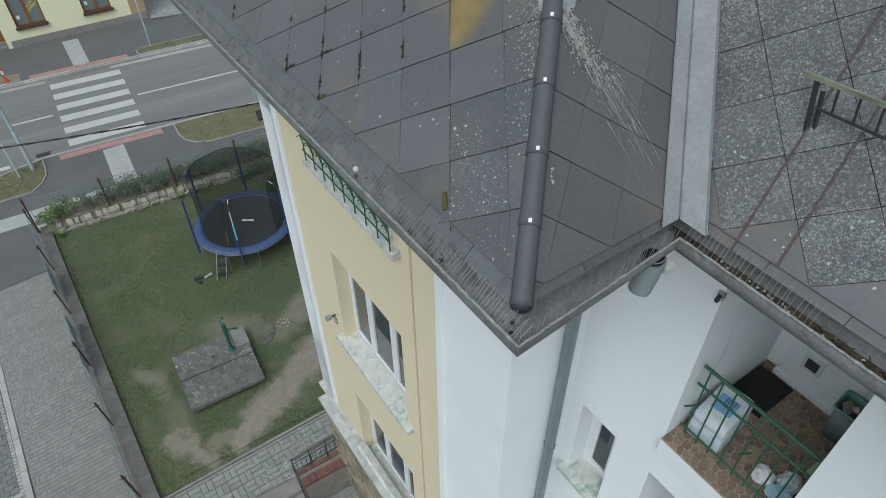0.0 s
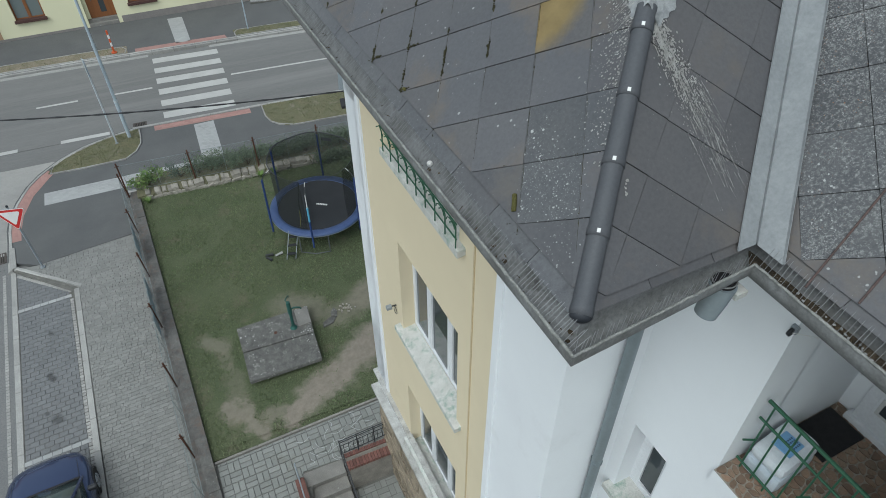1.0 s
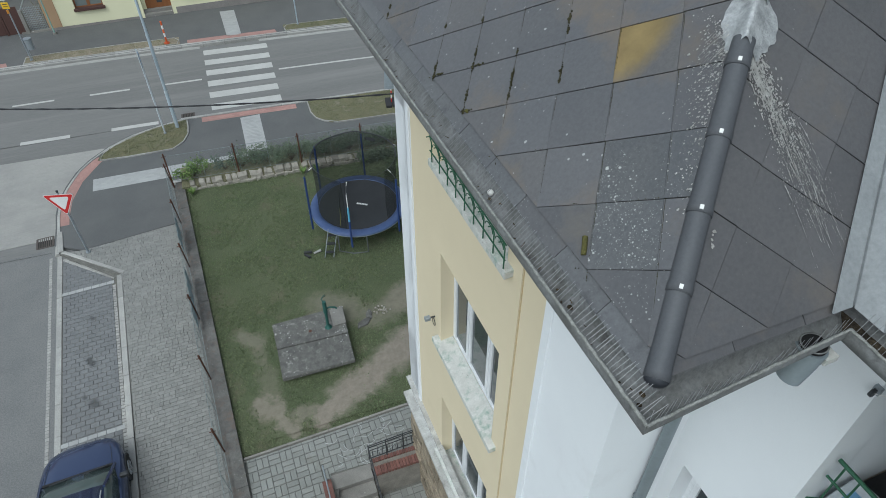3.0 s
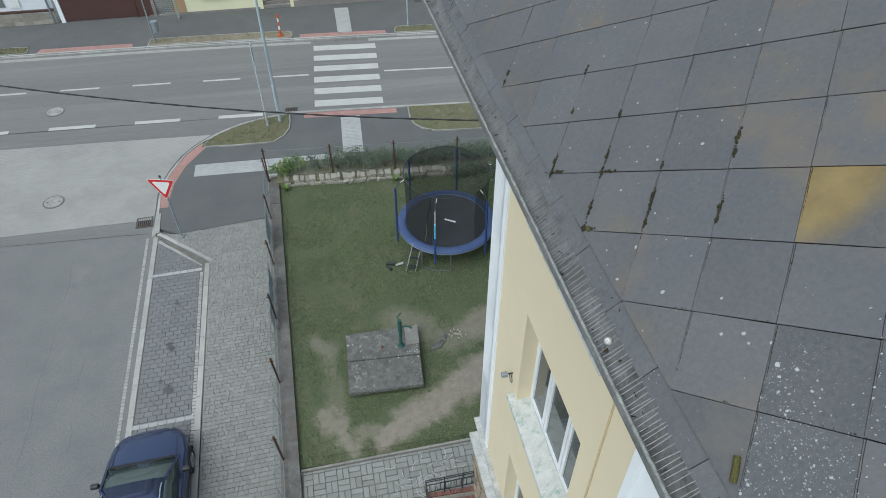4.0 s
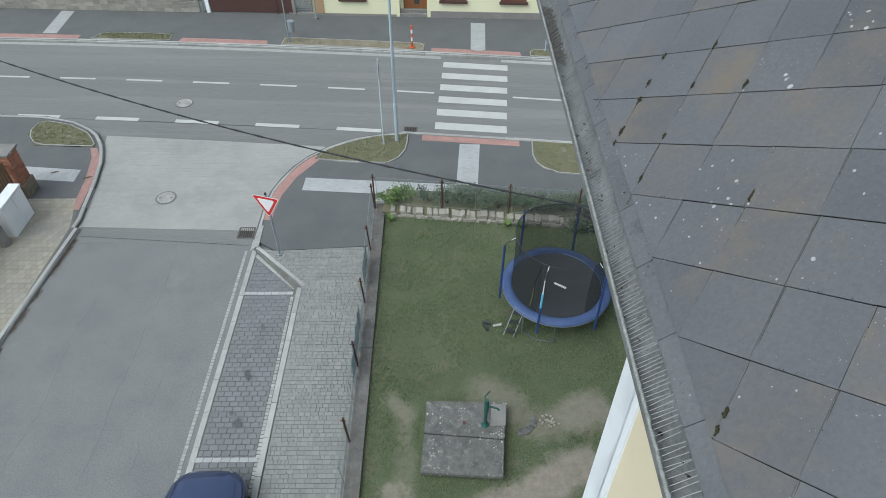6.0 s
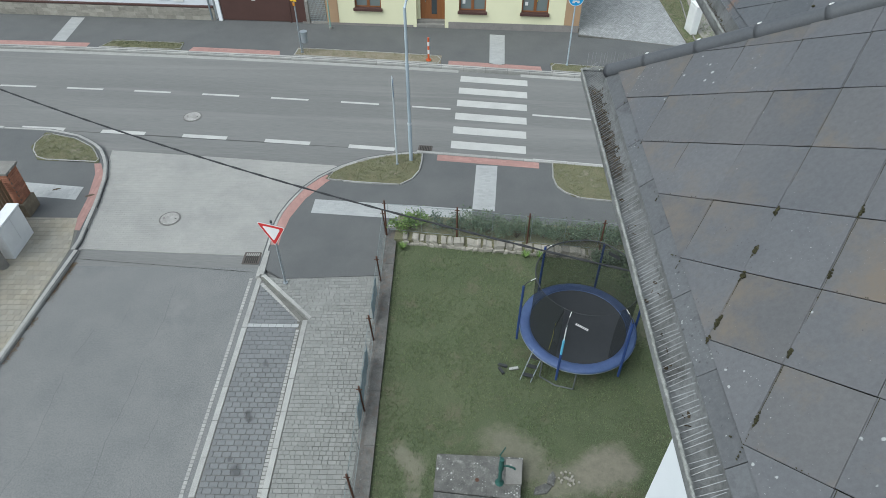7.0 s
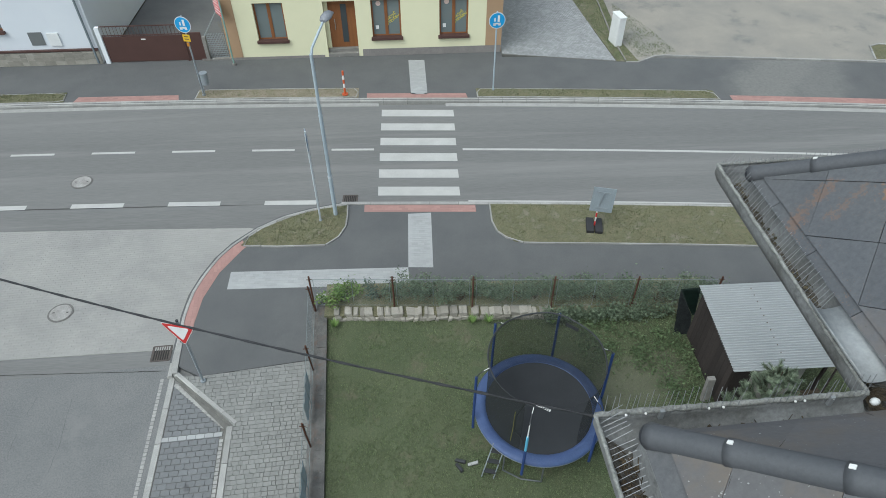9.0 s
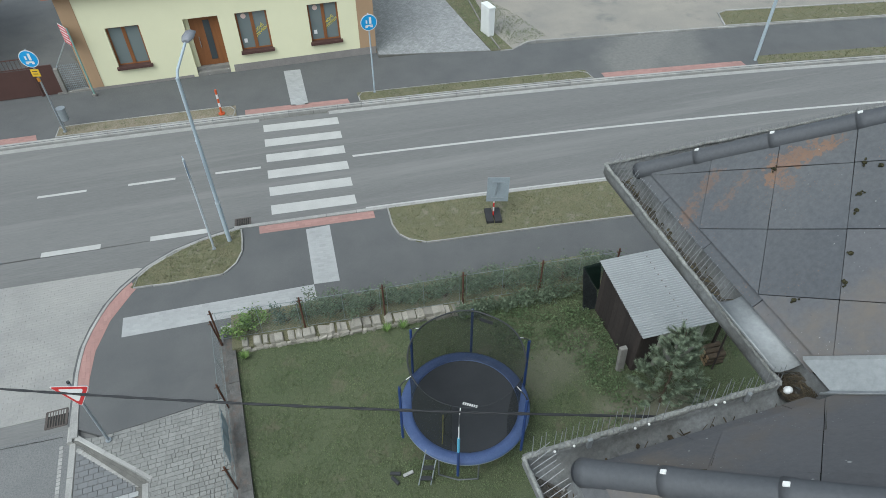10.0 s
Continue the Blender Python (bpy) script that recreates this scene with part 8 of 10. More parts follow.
bm = boxed(-0.16, 0.16, -0.006, 0.006, -0.055, 0.055)
bm.transform(Matrix.Translation((1.24 * math.cos(math.radians(52)), 1.24 * math.sin(math.radians(52)), ZR + 0.02)) @ pose(0, 0, 0, 0, 0, 142))
part("net_badge", bm, black_mat, net, "small dark badge with a pale mark")
part("net_edge", tube(bmesh.new(), [(-0.62, -1.02, ZR + 0.1), (-0.70, -0.72, 1.5), (-0.66, -0.62, HT + 0.02), (-0.55, -0.75, HT), (-0.5, -0.95, HT)], 0.016, 6), black_mat, net, "gathered net edge hanging at the opening")
zip_mat = plain("yellow_zip", (0.35, 0.33, 0.06), 0.5)
part("zip", tube(bmesh.new(), [(-0.66, -0.5, HT + 0.6), (-0.72, -0.7, HT + 0.2), (-0.78, -0.85, HT + 0.0)], 0.010, 5), zip_mat, net, "yellow-edged zip")
lad = thing("trampoline_ladder", "small metal ladder leaning on the trampoline", "ladder", pose(2.80, 16.165, GARDEN))
for dx in (0, 0.26):
    part("rail", tube(bmesh.new(), [(-1.44 + dx, -1.28 - dx * 0.25, 0.02), (-1.16 + dx, -0.90 - dx * 0.25, HT + 0.02)], 0.014, 8), galv_mat, lad)
for f in (0.2, 0.5, 0.8):
    p, q = Vector((-1.44, -1.28, 0.02)).lerp(Vector((-1.16, -0.90, HT)), f), Vector((-1.18, -1.345, 0.02)).lerp(Vector((-0.90, -0.965, HT)), f)
    part("tread", bar(bmesh.new(), p, q, 0.10, 0.02), black_mat, lad)


def shoe(x, y, turn, mat, label):
    ob = thing("shoe", label, "shoe", pose(x, y, GARDEN + 0.01, 0, 0, turn), "shoes in the grass")
    part("sole", boxed(-0.04, 0.04, -0.12, 0.13, 0.0, 0.022, 0.01), dark_part_shade_mat, ob)
    bm = boxed(-0.038, 0.038, -0.12, 0.125, 0.02, 0.075, 0.02)
    for v in bm.verts:
        if v.co.y > 0.02 and v.co.z > 0.05:
            v.co.z -= 0.03
    part("upper", bm, mat, ob)


shoe(0.88, 15.12, 30, black_mat, "black shoe lying in the grass")
shoe(0.92, 15.28, 70, black_mat, "black shoe lying in the grass")
shoe(1.2, 15.2, 100, plain("white_cloth", (0.36, 0.36, 0.35), 0.8), "white shoe lying in the grass")

# ---- shed ----
shed = thing("shed", "small dark wooden shed with a pale corrugated roof", "shed", Matrix())
dark_wood = surface("dark_brown_boards", (0.045, 0.036, 0.032), (0.032, 0.027, 0.025), 3, 0.9, 0, 40, 0.25, 0.3, 30, stretch=(1, 1, 0.15), rand=0.15)
x0, x1, y0, y1 = 7.30, 9.60, 16.42, 18.60
corr = surface("pale_corrugated_sheet", (0.40, 0.415, 0.418), (0.355, 0.37, 0.372), 1.5, 0.5, 0.2, 30, 0.06, 0.05, 40)
bm = bmesh.new()
n, prev = 360, None
for k in range(n + 1):
    y = 16.2 + (18.68 - 16.2) * k / n
    z = 2.28 + 0.22 * k / n + 0.022 * math.sin(k / n * 36 * 2 * math.pi)
    ring = (bm.verts.new((7.17, y, z)), bm.verts.new((9.72, y, z)))
    if prev:
        bm.faces.new((prev[0], prev[1], ring[1], ring[0]))
    prev = ring
roof_sheet = part("roof", bm, corr, shed, "pale grey corrugated roof sheet")
for k in range(1, 12):
    f = k * 3 / 36 + 0.25 / 36
    part("screw", tube(bmesh.new(), [(8.42, 16.2 + 2.48 * f, 2.30 + 0.22 * f), (8.42, 16.2 + 2.48 * f, 2.315 + 0.22 * f)], 0.012, 8), rust_mat, roof_sheet)
for k in range(11):
    w = (y1 - y0) / 11
    part("wall_board", boxed(x0, x0 + 0.025, y0 + k * w + 0.004, y0 + (k + 1) * w - 0.004, GARDEN - 0.02, 2.24 + 0.02 * k), dark_wood, shed)
part("front_wall", boxed(x0 + 0.55, x1 - 0.5, y0 + 0.02, y0 + 0.12, GARDEN - 0.02, 2.2), surface("dull_plaster", (0.34, 0.32, 0.28), (0.28, 0.265, 0.235), 3, 0.9), shed)
part("door", boxed(x0 + 0.03, x0 + 0.55, y0 + 0.03, y0 + 0.07, GARDEN, 2.15), dark_wood, shed)
part("back_wall", boxed(x0 + 0.03, x1, y1 - 0.05, y1, GARDEN - 0.02, 2.42), dark_wood, shed)
part("side_wall", boxed(x1 - 0.05, x1, y0 + 0.6, y1 - 0.05, GARDEN - 0.02, 2.25), dark_wood, shed)
for xx in (x0 + 0.03, x1 - 0.06):
    part("corner_post", boxed(xx, xx + 0.06, y0, y0 + 0.06, GARDEN - 0.02, 2.25), dark_wood, shed)
tr2 = thing("tarpaulin", "dark green tarpaulin tied beside the shed", "tarpaulin")
tarp_mat = surface("dark_green_tarp", (0.008, 0.018, 0.014), (0.011, 0.025, 0.019), 5, 0.6, 0, 20, 0.2, 0.4, 8)
net_mat = surface("dark_grey_netting", (0.040, 0.045, 0.046), (0.022, 0.026, 0.027), 9, 0.9, 0, 60, 0.5, 0.5, 60)


def sheet(corners):
    """A thin hanging sheet with folds between four corners."""
    bm = bmesh.new()
    a, b, c, d = [Vector(p) for p in corners]
    nrm = (b - a).cross(d - a).normalized()
    rows_ = []
    for i in range(9):
        row = []
        for j in range(9):
            p = a.lerp(b, j / 8).lerp(d.lerp(c, j / 8), i / 8)
            row.append(bm.verts.new(p + nrm * 0.03 * noise.noise(p * 4)))
        rows_.append(row)
    for r1, r2 in zip(rows_, rows_[1:]):
        for q in range(8):
            bm.faces.new((r1[q], r1[q + 1], r2[q + 1], r2[q])).smooth = True
    bmesh.ops.solidify(bm, geom=bm.faces[:], thickness=0.006)
    return bm


part("cover", sheet(((6.92, 18.98, 2.05), (7.28, 18.74, 2.35), (7.42, 18.75, 1.25), (7.36, 18.78, 1.2))), tarp_mat, tr2)
part("side_sheet", sheet(((6.94, 19.03, 2.0), (7.36, 18.78, 1.2), (7.36, 18.6, 0.64), (6.94, 18.62, 0.64))), net_mat, tr2, "dark grey netting hanging to the ground")
wp = thing("concrete_post", "leaning grey concrete post beside the shed", "post", pose(7.05, 16.55, GARDEN, 0, -4, 0))
part("shaft", boxed(-0.09, 0.09, -0.06, 0.06, -0.1, 0.95, 0.012), concrete_mat, wp)
log_mat = surface("cut_log", (0.38, 0.28, 0.17), (0.28, 0.2, 0.12), 10, 0.9, 0, 50, 0.2, 0.3, 40)
for k in range(9):
    lx, ly, lz = 9.45 + (k % 3) * 0.02, 16.2 + (k % 3) * 0.15 - 0.1, GARDEN + 0.075 + (k // 3) * 0.14
    ob = thing("firewood_log", "split firewood log stacked beside the shed", "log", pose(lx, ly, lz, 0, 90, RND.uniform(-8, 8)), "firewood beside the shed")
    part("bark", tube(bmesh.new(), [(0, 0, -0.25), (0, 0, 0.25)], 0.07, 10), stem_mat, ob)
    part("cut_end", tube(bmesh.new(), [(0, 0, -0.253), (0, 0, 0.253)], 0.062, 10), log_mat, ob)
bm = tube(bmesh.new(), [(9.35, 15.95, GARDEN), (9.75, 16.35, 2.2)], 0.025, 6)
tagged(link_mesh("prop_pole", bm, dark_wood), "dark wooden pole leaning against the shed", "pole")

# ---- cellar steps and brick parapet beside the bay ----
structure("floor_court", slab(bmesh.new(), [(-0.1, 2.0), (2.6, 2.0), (2.6, 7.45), (-0.1, 7.45)], -0.2, -0.02), joint_mat, "sunken court of grey pavers", "pavement")
pavers("pavers_court", [(0.9, 5.0), (2.1, 5.0), (2.05, 7.35), (0.95, 7.35)], pose(0.9, 5.0, 0), 0.27, 0.27, 0.0, paver_garden_mat, "grey pavers of the sunken court", basket=True)
par = structure("wall_parapet", boxed(0.92, 2.15, 7.42, 7.80, -0.1, 0.92), surface("patchy_render", (0.27, 0.25, 0.22), (0.17, 0.16, 0.14), 4, 0.95, 0, 50, 0.25, 0.4, 40), "patchy rendered parapet wall beside the cellar steps", "wall")
brick_mat = surface("red_clinker_brick", (0.185, 0.085, 0.068), (0.125, 0.065, 0.055), 6, 0.7, 0, 50, 0.2, 0.3, 60, rand=0.2)
for k in range(17):
    part("brick", boxed(0.935 + k * 0.0715, 1.0 + k * 0.0715, 7.38, 7.58, 0.90, 0.985, 0.006), brick_mat, par)
    part("brick", boxed(0.935 + k * 0.0715, 1.0 + k * 0.0715, 7.70, 7.80, 0.915, 0.96, 0.006), brick_mat, par)
st = structure("stairs_cellar", boxed(-0.02, 0.9, 7.55, 7.9, -0.15, GARDEN - 0.02), concrete_mat, "worn concrete steps down to the cellar", "stairs")
for k in range(4):
    part("step", boxed(0.0, 0.9, 7.55 - 0.3 * (k + 1), 7.55 - 0.3 * k, -0.15, GARDEN - 0.16 * (k + 1), 0.012), concrete_mat, st)
structure("wall_stair_side", boxed(-0.22, -0.02, 5.6, 7.75, -0.1, 0.74), brick_mat, "low red brick wall beside the steps", "wall")
ir = thing("iron_railing", "dark wrought-iron railing above the brick parapet", "railing")
for z in (1.62, 1.55, 1.1):
    part("rail", tube(bmesh.new(), [(0.9, 7.74, z), (2.1, 7.80, z)], 0.012, 6), black_mat, ir)
for k in range(4):
    x = 0.9 + k * 0.4
    part("post", tube(bmesh.new(), [(x, 7.74 + k * 0.02, 0.98), (x, 7.74 + k * 0.02, 1.64)], 0.014, 6), black_mat, ir)
for k in range(10):
    x = 0.98 + k * 0.115
    part("baluster", tube(bmesh.new(), [(x, 7.75 + k * 0.005, 1.1), (x, 7.75 + k * 0.005, 1.42)], 0.008, 5), black_mat, ir)
part("mid_rail", tube(bmesh.new(), [(0.9, 7.74, 1.42), (2.1, 7.80, 1.42)], 0.010, 6), black_mat, ir)
part("stair_rail", tube(bmesh.new(), [(0.9, 7.74, 1.6), (0.92, 6.6, 0.95)], 0.014, 6), black_mat, ir)
part("stair_rail", tube(bmesh.new(), [(0.9, 7.74, 1.1), (0.92, 6.6, 0.5)], 0.010, 6), black_mat, ir)
part("hand_rail", tube(bmesh.new(), [(-0.12, 7.7, GARDEN + 0.1), (-0.12, 7.7, 1.5), (-0.12, 6.4, 0.95), (-0.12, 6.4, 0.3)], 0.016, 8), galv_mat, ir)

# ---- parked car ----
car_paint = surface("dark_blue_car_paint", (0.050, 0.068, 0.135), (0.056, 0.076, 0.145), 1, 0.08, 0.45, 200, 0.04, 0.0, 10, spec=0.7)
car_glass = glass("tinted_car_glass", (0.075, 0.10, 0.095), 0.03)
tyre_mat = plain("tyre_rubber", (0.02, 0.02, 0.021), 0.85)
chrome_mat = plain("bright_metal", (0.55, 0.56, 0.57), 0.25, 0.8)
car = thing("car", "dark blue estate car parked in the bay", "car", pose(-5.32, 10.66, 0, 0, 0, 3.3))


def loft(sections, closed_ends=True):
    """Skins rings of points; each ring is given for one half and mirrored."""
    bm = bmesh.new()
    rings = []
    for y, half in sections:
        left = [bm.verts.new((-x, y, z)) for x, z in half[:-1]]
        mid = [bm.verts.new((0, y, half[-1][1]))]
        right = [bm.verts.new((x, y, z)) for x, z in half[:-1]][::-1]
        rings.append(left + mid + right)
    for a, c in zip(rings, rings[1:]):
        for k in range(len(a)):
            j = (k + 1) % len(a)
            bm.faces.new((a[k], a[j], c[j], c[k])).smooth = True
    if closed_ends:
        bm.faces.new(rings[0])
        bm.faces.new(rings[-1][::-1])
    bmesh.ops.recalc_face_normals(bm, faces=bm.faces[:])
    return bm


def hull(y, w, z0, zs, zt, crown):
    return (y, [(w * 0.90, z0), (w * 0.985, z0 + 0.12), (w, (z0 + zs) / 2), (w * 0.985, zs - 0.05), (w * 0.93, zs + 0.0), (w * 0.80, zt - 0.015), (w * 0.5, zt + crown * 0.6), (0, zt + crown)])


body = loft([hull(0.0, 0.34, 0.28, 0.52, 0.55, 0.02), hull(-0.06, 0.56, 0.22, 0.60, 0.64, 0.02), hull(-0.18, 0.72, 0.20, 0.66, 0.72, 0.03), hull(-0.40, 0.825, 0.20, 0.72, 0.80, 0.035), hull(-0.8, 0.885, 0.20, 0.80, 0.88, 0.04), hull(-1.12, 0.89, 0.20, 0.86, 0.94, 0.04), hull(-1.5, 0.89, 0.20, 0.90, 0.96, 0.03), hull(-2.6, 0.885, 0.20, 0.93, 0.98, 0.02), hull(-3.7, 0.87, 0.22, 0.95, 0.99, 0.02), hull(-4.15, 0.82, 0.26, 0.92, 0.96, 0.02), hull(-4.3, 0.7, 0.32, 0.85, 0.88, 0.02)])
part("body", body, car_paint, car)
cab = loft([(-1.10, [(0.74, 0.93), (0.70, 0.94), (0.4, 0.965), (0, 0.98)]), (-1.45, [(0.80, 0.93), (0.69, 1.17), (0.4, 1.20), (0, 1.215)]), (-1.85, [(0.82, 0.93), (0.65, 1.375), (0.4, 1.41), (0, 1.425)]), (-2.6, [(0.83, 0.94), (0.645, 1.43), (0.4, 1.465), (0, 1.48)]), (-3.6, [(0.82, 0.96), (0.63, 1.41), (0.4, 1.44), (0, 1.455)]), (-4.12, [(0.78, 0.96), (0.60, 1.30), (0.4, 1.33), (0, 1.34)])])
part("cabin_glass", cab, car_glass, car, "tinted car windows")
rf = loft([(-1.80, [(0.655, 1.345), (0.648, 1.378), (0.4, 1.417), (0, 1.432)]), (-2.6, [(0.65, 1.40), (0.647, 1.437), (0.4, 1.472), (0, 1.487)]), (-3.6, [(0.637, 1.38), (0.632, 1.418), (0.4, 1.447), (0, 1.462)]), (-4.14, [(0.605, 1.27), (0.602, 1.308), (0.4, 1.337), (0, 1.348)])])
part("roof_panel", rf, car_paint, car)
for s in (-1, 1):
    part("pillar", bar(bmesh.new(), (s * 0.765, -1.06, 0.94), (s * 0.655, -1.85, 1.39), 0.05, 0.05), car_paint, car)
    part("pillar", bar(bmesh.new(), (s * 0.83, -2.35, 0.94), (s * 0.655, -2.45, 1.43), 0.06, 0.03), car_paint, car)
    part("roof_rail", tube(bmesh.new(), [(s * 0.6, -1.95, 1.41), (s * 0.6, -2.1, 1.475), (s * 0.59, -3.6, 1.46), (s * 0.585, -3.75, 1.41)], 0.016, 8), chrome_mat, car, "silver roof rail")
    mir = part("mirror", boxed(s * 0.955 - 0.09, s * 0.955 + 0.09, -1.52, -1.41, 0.94, 1.05, 0.035), black_mat, car)
    part("mirror_arm", bar(bmesh.new(), (s * 0.85, -1.44, 0.95), (s * 0.93, -1.46, 0.98), 0.05, 0.03), black_mat, mir)
    hl = loft([(0, [(0.16, 0.0), (0.16, 0.10), (0.0, 0.12)]), (-0.24, [(0.10, 0.02), (0.10, 0.13), (0.0, 0.15)])])
    hl.transform(pose(s * 0.56, -0.13, 0.555, 14, 0, -s * 36))
    part("headlight", hl, glass("headlight_glass", (0.35, 0.37, 0.38), 0.08), car, "clear headlight glass")
    part("side_trim", boxed(s * 0.885 - 0.012, s * 0.885 + 0.012, -3.4, -1.0, 0.46, 0.52, 0.006), black_mat, car)
    for y in (-0.86, -3.45):
        wh = part("wheel", tube(bmesh.new(), [(s * 0.70, y, 0.31), (s * 0.895, y, 0.31)], 0.30, 28), tyre_mat, car)
        part("rim", tube(bmesh.new(), [(s * 0.86, y, 0.31), (s * 0.905, y, 0.31)], 0.20, 24, 0.17), galv_mat, wh, "grey alloy rim")
        for k in range(5):
            a = k * 1.2566
            part("spoke", bar(bmesh.new(), (s * 0.908, y, 0.31), (s * 0.908, y + 0.17 * math.cos(a), 0.31 + 0.17 * math.sin(a)), 0.02, 0.045), chrome_mat, wh)
        arch = [(s * 0.885, y + 0.335 * math.cos(a), 0.31 + 0.335 * math.sin(a)) for a in [i * math.pi / 10 for i in range(11)]]
        part("wheel_arch", tube(bmesh.new(), arch, 0.022, 6), black_mat, car)
part("grille", boxed(-0.33, 0.33, -0.035, 0.012, 0.40, 0.52, 0.01), black_mat, car, "dark front grille")
part("number_plate", boxed(-0.26, 0.26, 0.0, 0.02, 0.30, 0.40, 0.004), clip_mat, car)
part("cowl", bar(bmesh.new(), (-0.72, -1.07, 0.955), (0.72, -1.07, 0.955), 0.055, 0.03), tyre_mat, car, "black cowl below the windscreen")
for x0, x1 in ((-0.55, 0.05), (0.05, 0.62)):
    part("wiper", tube(bmesh.new(), [(x1, -1.09, 1.0), (x0, -1.16, 1.045)], 0.011, 5), black_mat, car)
for s in (-1, 1):
    part("bonnet_seam", tube(bmesh.new(), [(s * 0.50, -0.10, 0.672), (s * 0.66, -0.5, 0.822), (s * 0.70, -1.0, 0.916)], 0.005, 4), black_mat, car)
part("dashboard", boxed(-0.66, 0.66, -1.7, -1.3, 0.9, 0.98, 0.02), plain("grey_dashboard", (0.10, 0.10, 0.10), 0.8), car)

# ---- street lamp, poles and signs ----
lamp_mat = surface("pale_painted_steel", (0.38, 0.44, 0.48), (0.34, 0.40, 0.44), 3, 0.7, 0.0, 30, 0.06, 0.05, 40)
sign_pole_mat = plain("pale_galvanised", (0.46, 0.50, 0.52), 0.6)
lp = thing("street_lamp", "tall pale blue-grey street lamp with a flat head", "street lamp", pose(-2.555, 24.79, WALK))
part("base", tube(bmesh.new(), [(0, 0, 0), (0, 0, 1.62)], 0.068, 12), lamp_mat, lp)
part("collar", tube(bmesh.new(), [(0, 0, 1.58), (0, 0, 1.66)], 0.072, 12), sign_pole_mat, lp)
part("pole", tube(bmesh.new(), [(0, 0, 1.6), (0, 0, 3.9)], 0.056, 12), lamp_mat, lp)
part("upper_pole", tube(bmesh.new(), [(0, 0, 3.85), (0, 0, 5.85)], 0.048, 12), lamp_mat, lp)
part("joint", tube(bmesh.new(), [(0, 0, 3.82), (0, 0, 3.92)], 0.060, 12), lamp_mat, lp)
part("arm", tube(bmesh.new(), [(0, 0, 5.8), (0.04, 0.1, 6.0), (0.33, 1.0, 6.35)], 0.036, 10), lamp_mat, lp)
bm = loft([(0, [(0.07, -0.04), (0.10, 0.01), (0, 0.05)]), (0.22, [(0.15, -0.05), (0.17, 0.0), (0, 0.07)]), (0.5, [(0.13, -0.04), (0.14, 0.0), (0, 0.04)])])
bm.transform(pose(0.33, 0.92, 6.38, 8, 0, -18))
part("head", bm, plain("lamp_grey", (0.22, 0.23, 0.25), 0.5), lp)
sp = thing("sign_pole", "thin grey pole with a small sign seen edge-on", "sign", pose(-3.04, 24.52, WALK, 0, 0, 11))
part("pole", tube(bmesh.new(), [(0, 0, 0), (0, 0, 3.54)], 0.033, 10), sign_pole_mat, sp)
part("foot", tube(bmesh.new(), [(0, 0, 0), (0, 0, 0.06)], 0.06, 10), galv_mat, sp)
part("board", boxed(-0.02, 0.0, -0.26, 0.26, 2.95, 3.49, 0.004), galv_mat, sp)
part("blue_face", boxed(0.001, 0.006, -0.25, 0.25, 2.96, 3.48), plain("sign_blue", (0.02, 0.16, 0.50), 0.4), sp)

red_mat = plain("sign_red", (0.52, 0.03, 0.03), 0.4)
sign_white = plain("sign_white", (0.75, 0.75, 0.74), 0.4)
sign_blue = plain("sign_bright_blue", (0.03, 0.30, 0.62), 0.4)


def tri_plate(bm, r, y0, y1, z):
    pts = [(r * math.cos(a), z + r * math.sin(a)) for a in (math.radians(-90), math.radians(30), math.radians(150))]
    # rounded corners
    rp = []
    for k in range(3):
        p, q, s = Vector(pts[k]), Vector(pts[k - 1]), Vector(pts[(k + 1) % 3])
        for m in range(5):
            f = m / 4
            a = p + (q - p).normalized() * 0.06 * (1 - f) + (s - p).normalized() * 0.06 * f
            rp.append(a.lerp(p, 0.35 * math.sin(math.pi * f)))
    fr_ = [bm.verts.new((p.x, y0, p.y)) for p in rp]
    bk = [bm.verts.new((p.x, y1, p.y)) for p in rp]
    bm.faces.new(fr_)
    bm.faces.new(bk[::-1])
    for k in range(len(rp)):
        j = (k + 1) % len(rp)
        bm.faces.new((fr_[j], fr_[k], bk[k], bk[j]))
    bmesh.ops.recalc_face_normals(bm, faces=bm.faces[:])
    return bm


ys = thing("give_way_sign", "red and white triangular give-way sign on a grey pole", "road sign", pose(-5.66, 18.24, WALK - 0.02, 0, 0, -14))
part("pole", tube(bmesh.new(), [(0, 0.03, 0), (0, 0.03, 2.45)], 0.032, 10), galv_mat, ys)
part("foot", tube(bmesh.new(), [(0, 0.03, 0), (0, 0.03, 0.05)], 0.07, 10), galv_mat, ys)
part("cap", tube(bmesh.new(), [(0, 0.03, 2.45), (0, 0.03, 2.5)], 0.035, 10), black_mat, ys)
plate = part("plate", tri_plate(bmesh.new(), 0.52, -0.022, -0.008, 2.14), galv_mat, ys)
part("white_rim", tri_plate(bmesh.new(), 0.518, -0.026, -0.022, 2.14), sign_white, plate)
part("red_border", tri_plate(bmesh.new(), 0.49, -0.030, -0.026, 2.14), red_mat, plate)
part("white_field", tri_plate(bmesh.new(), 0.335, -0.034, -0.030, 2.14), sign_white, plate)


def disc(bm, r, y0, y1, z, n=32):
    tube(bm, [(0, y0, z), (0, y1, z)], r, n)
    return bm


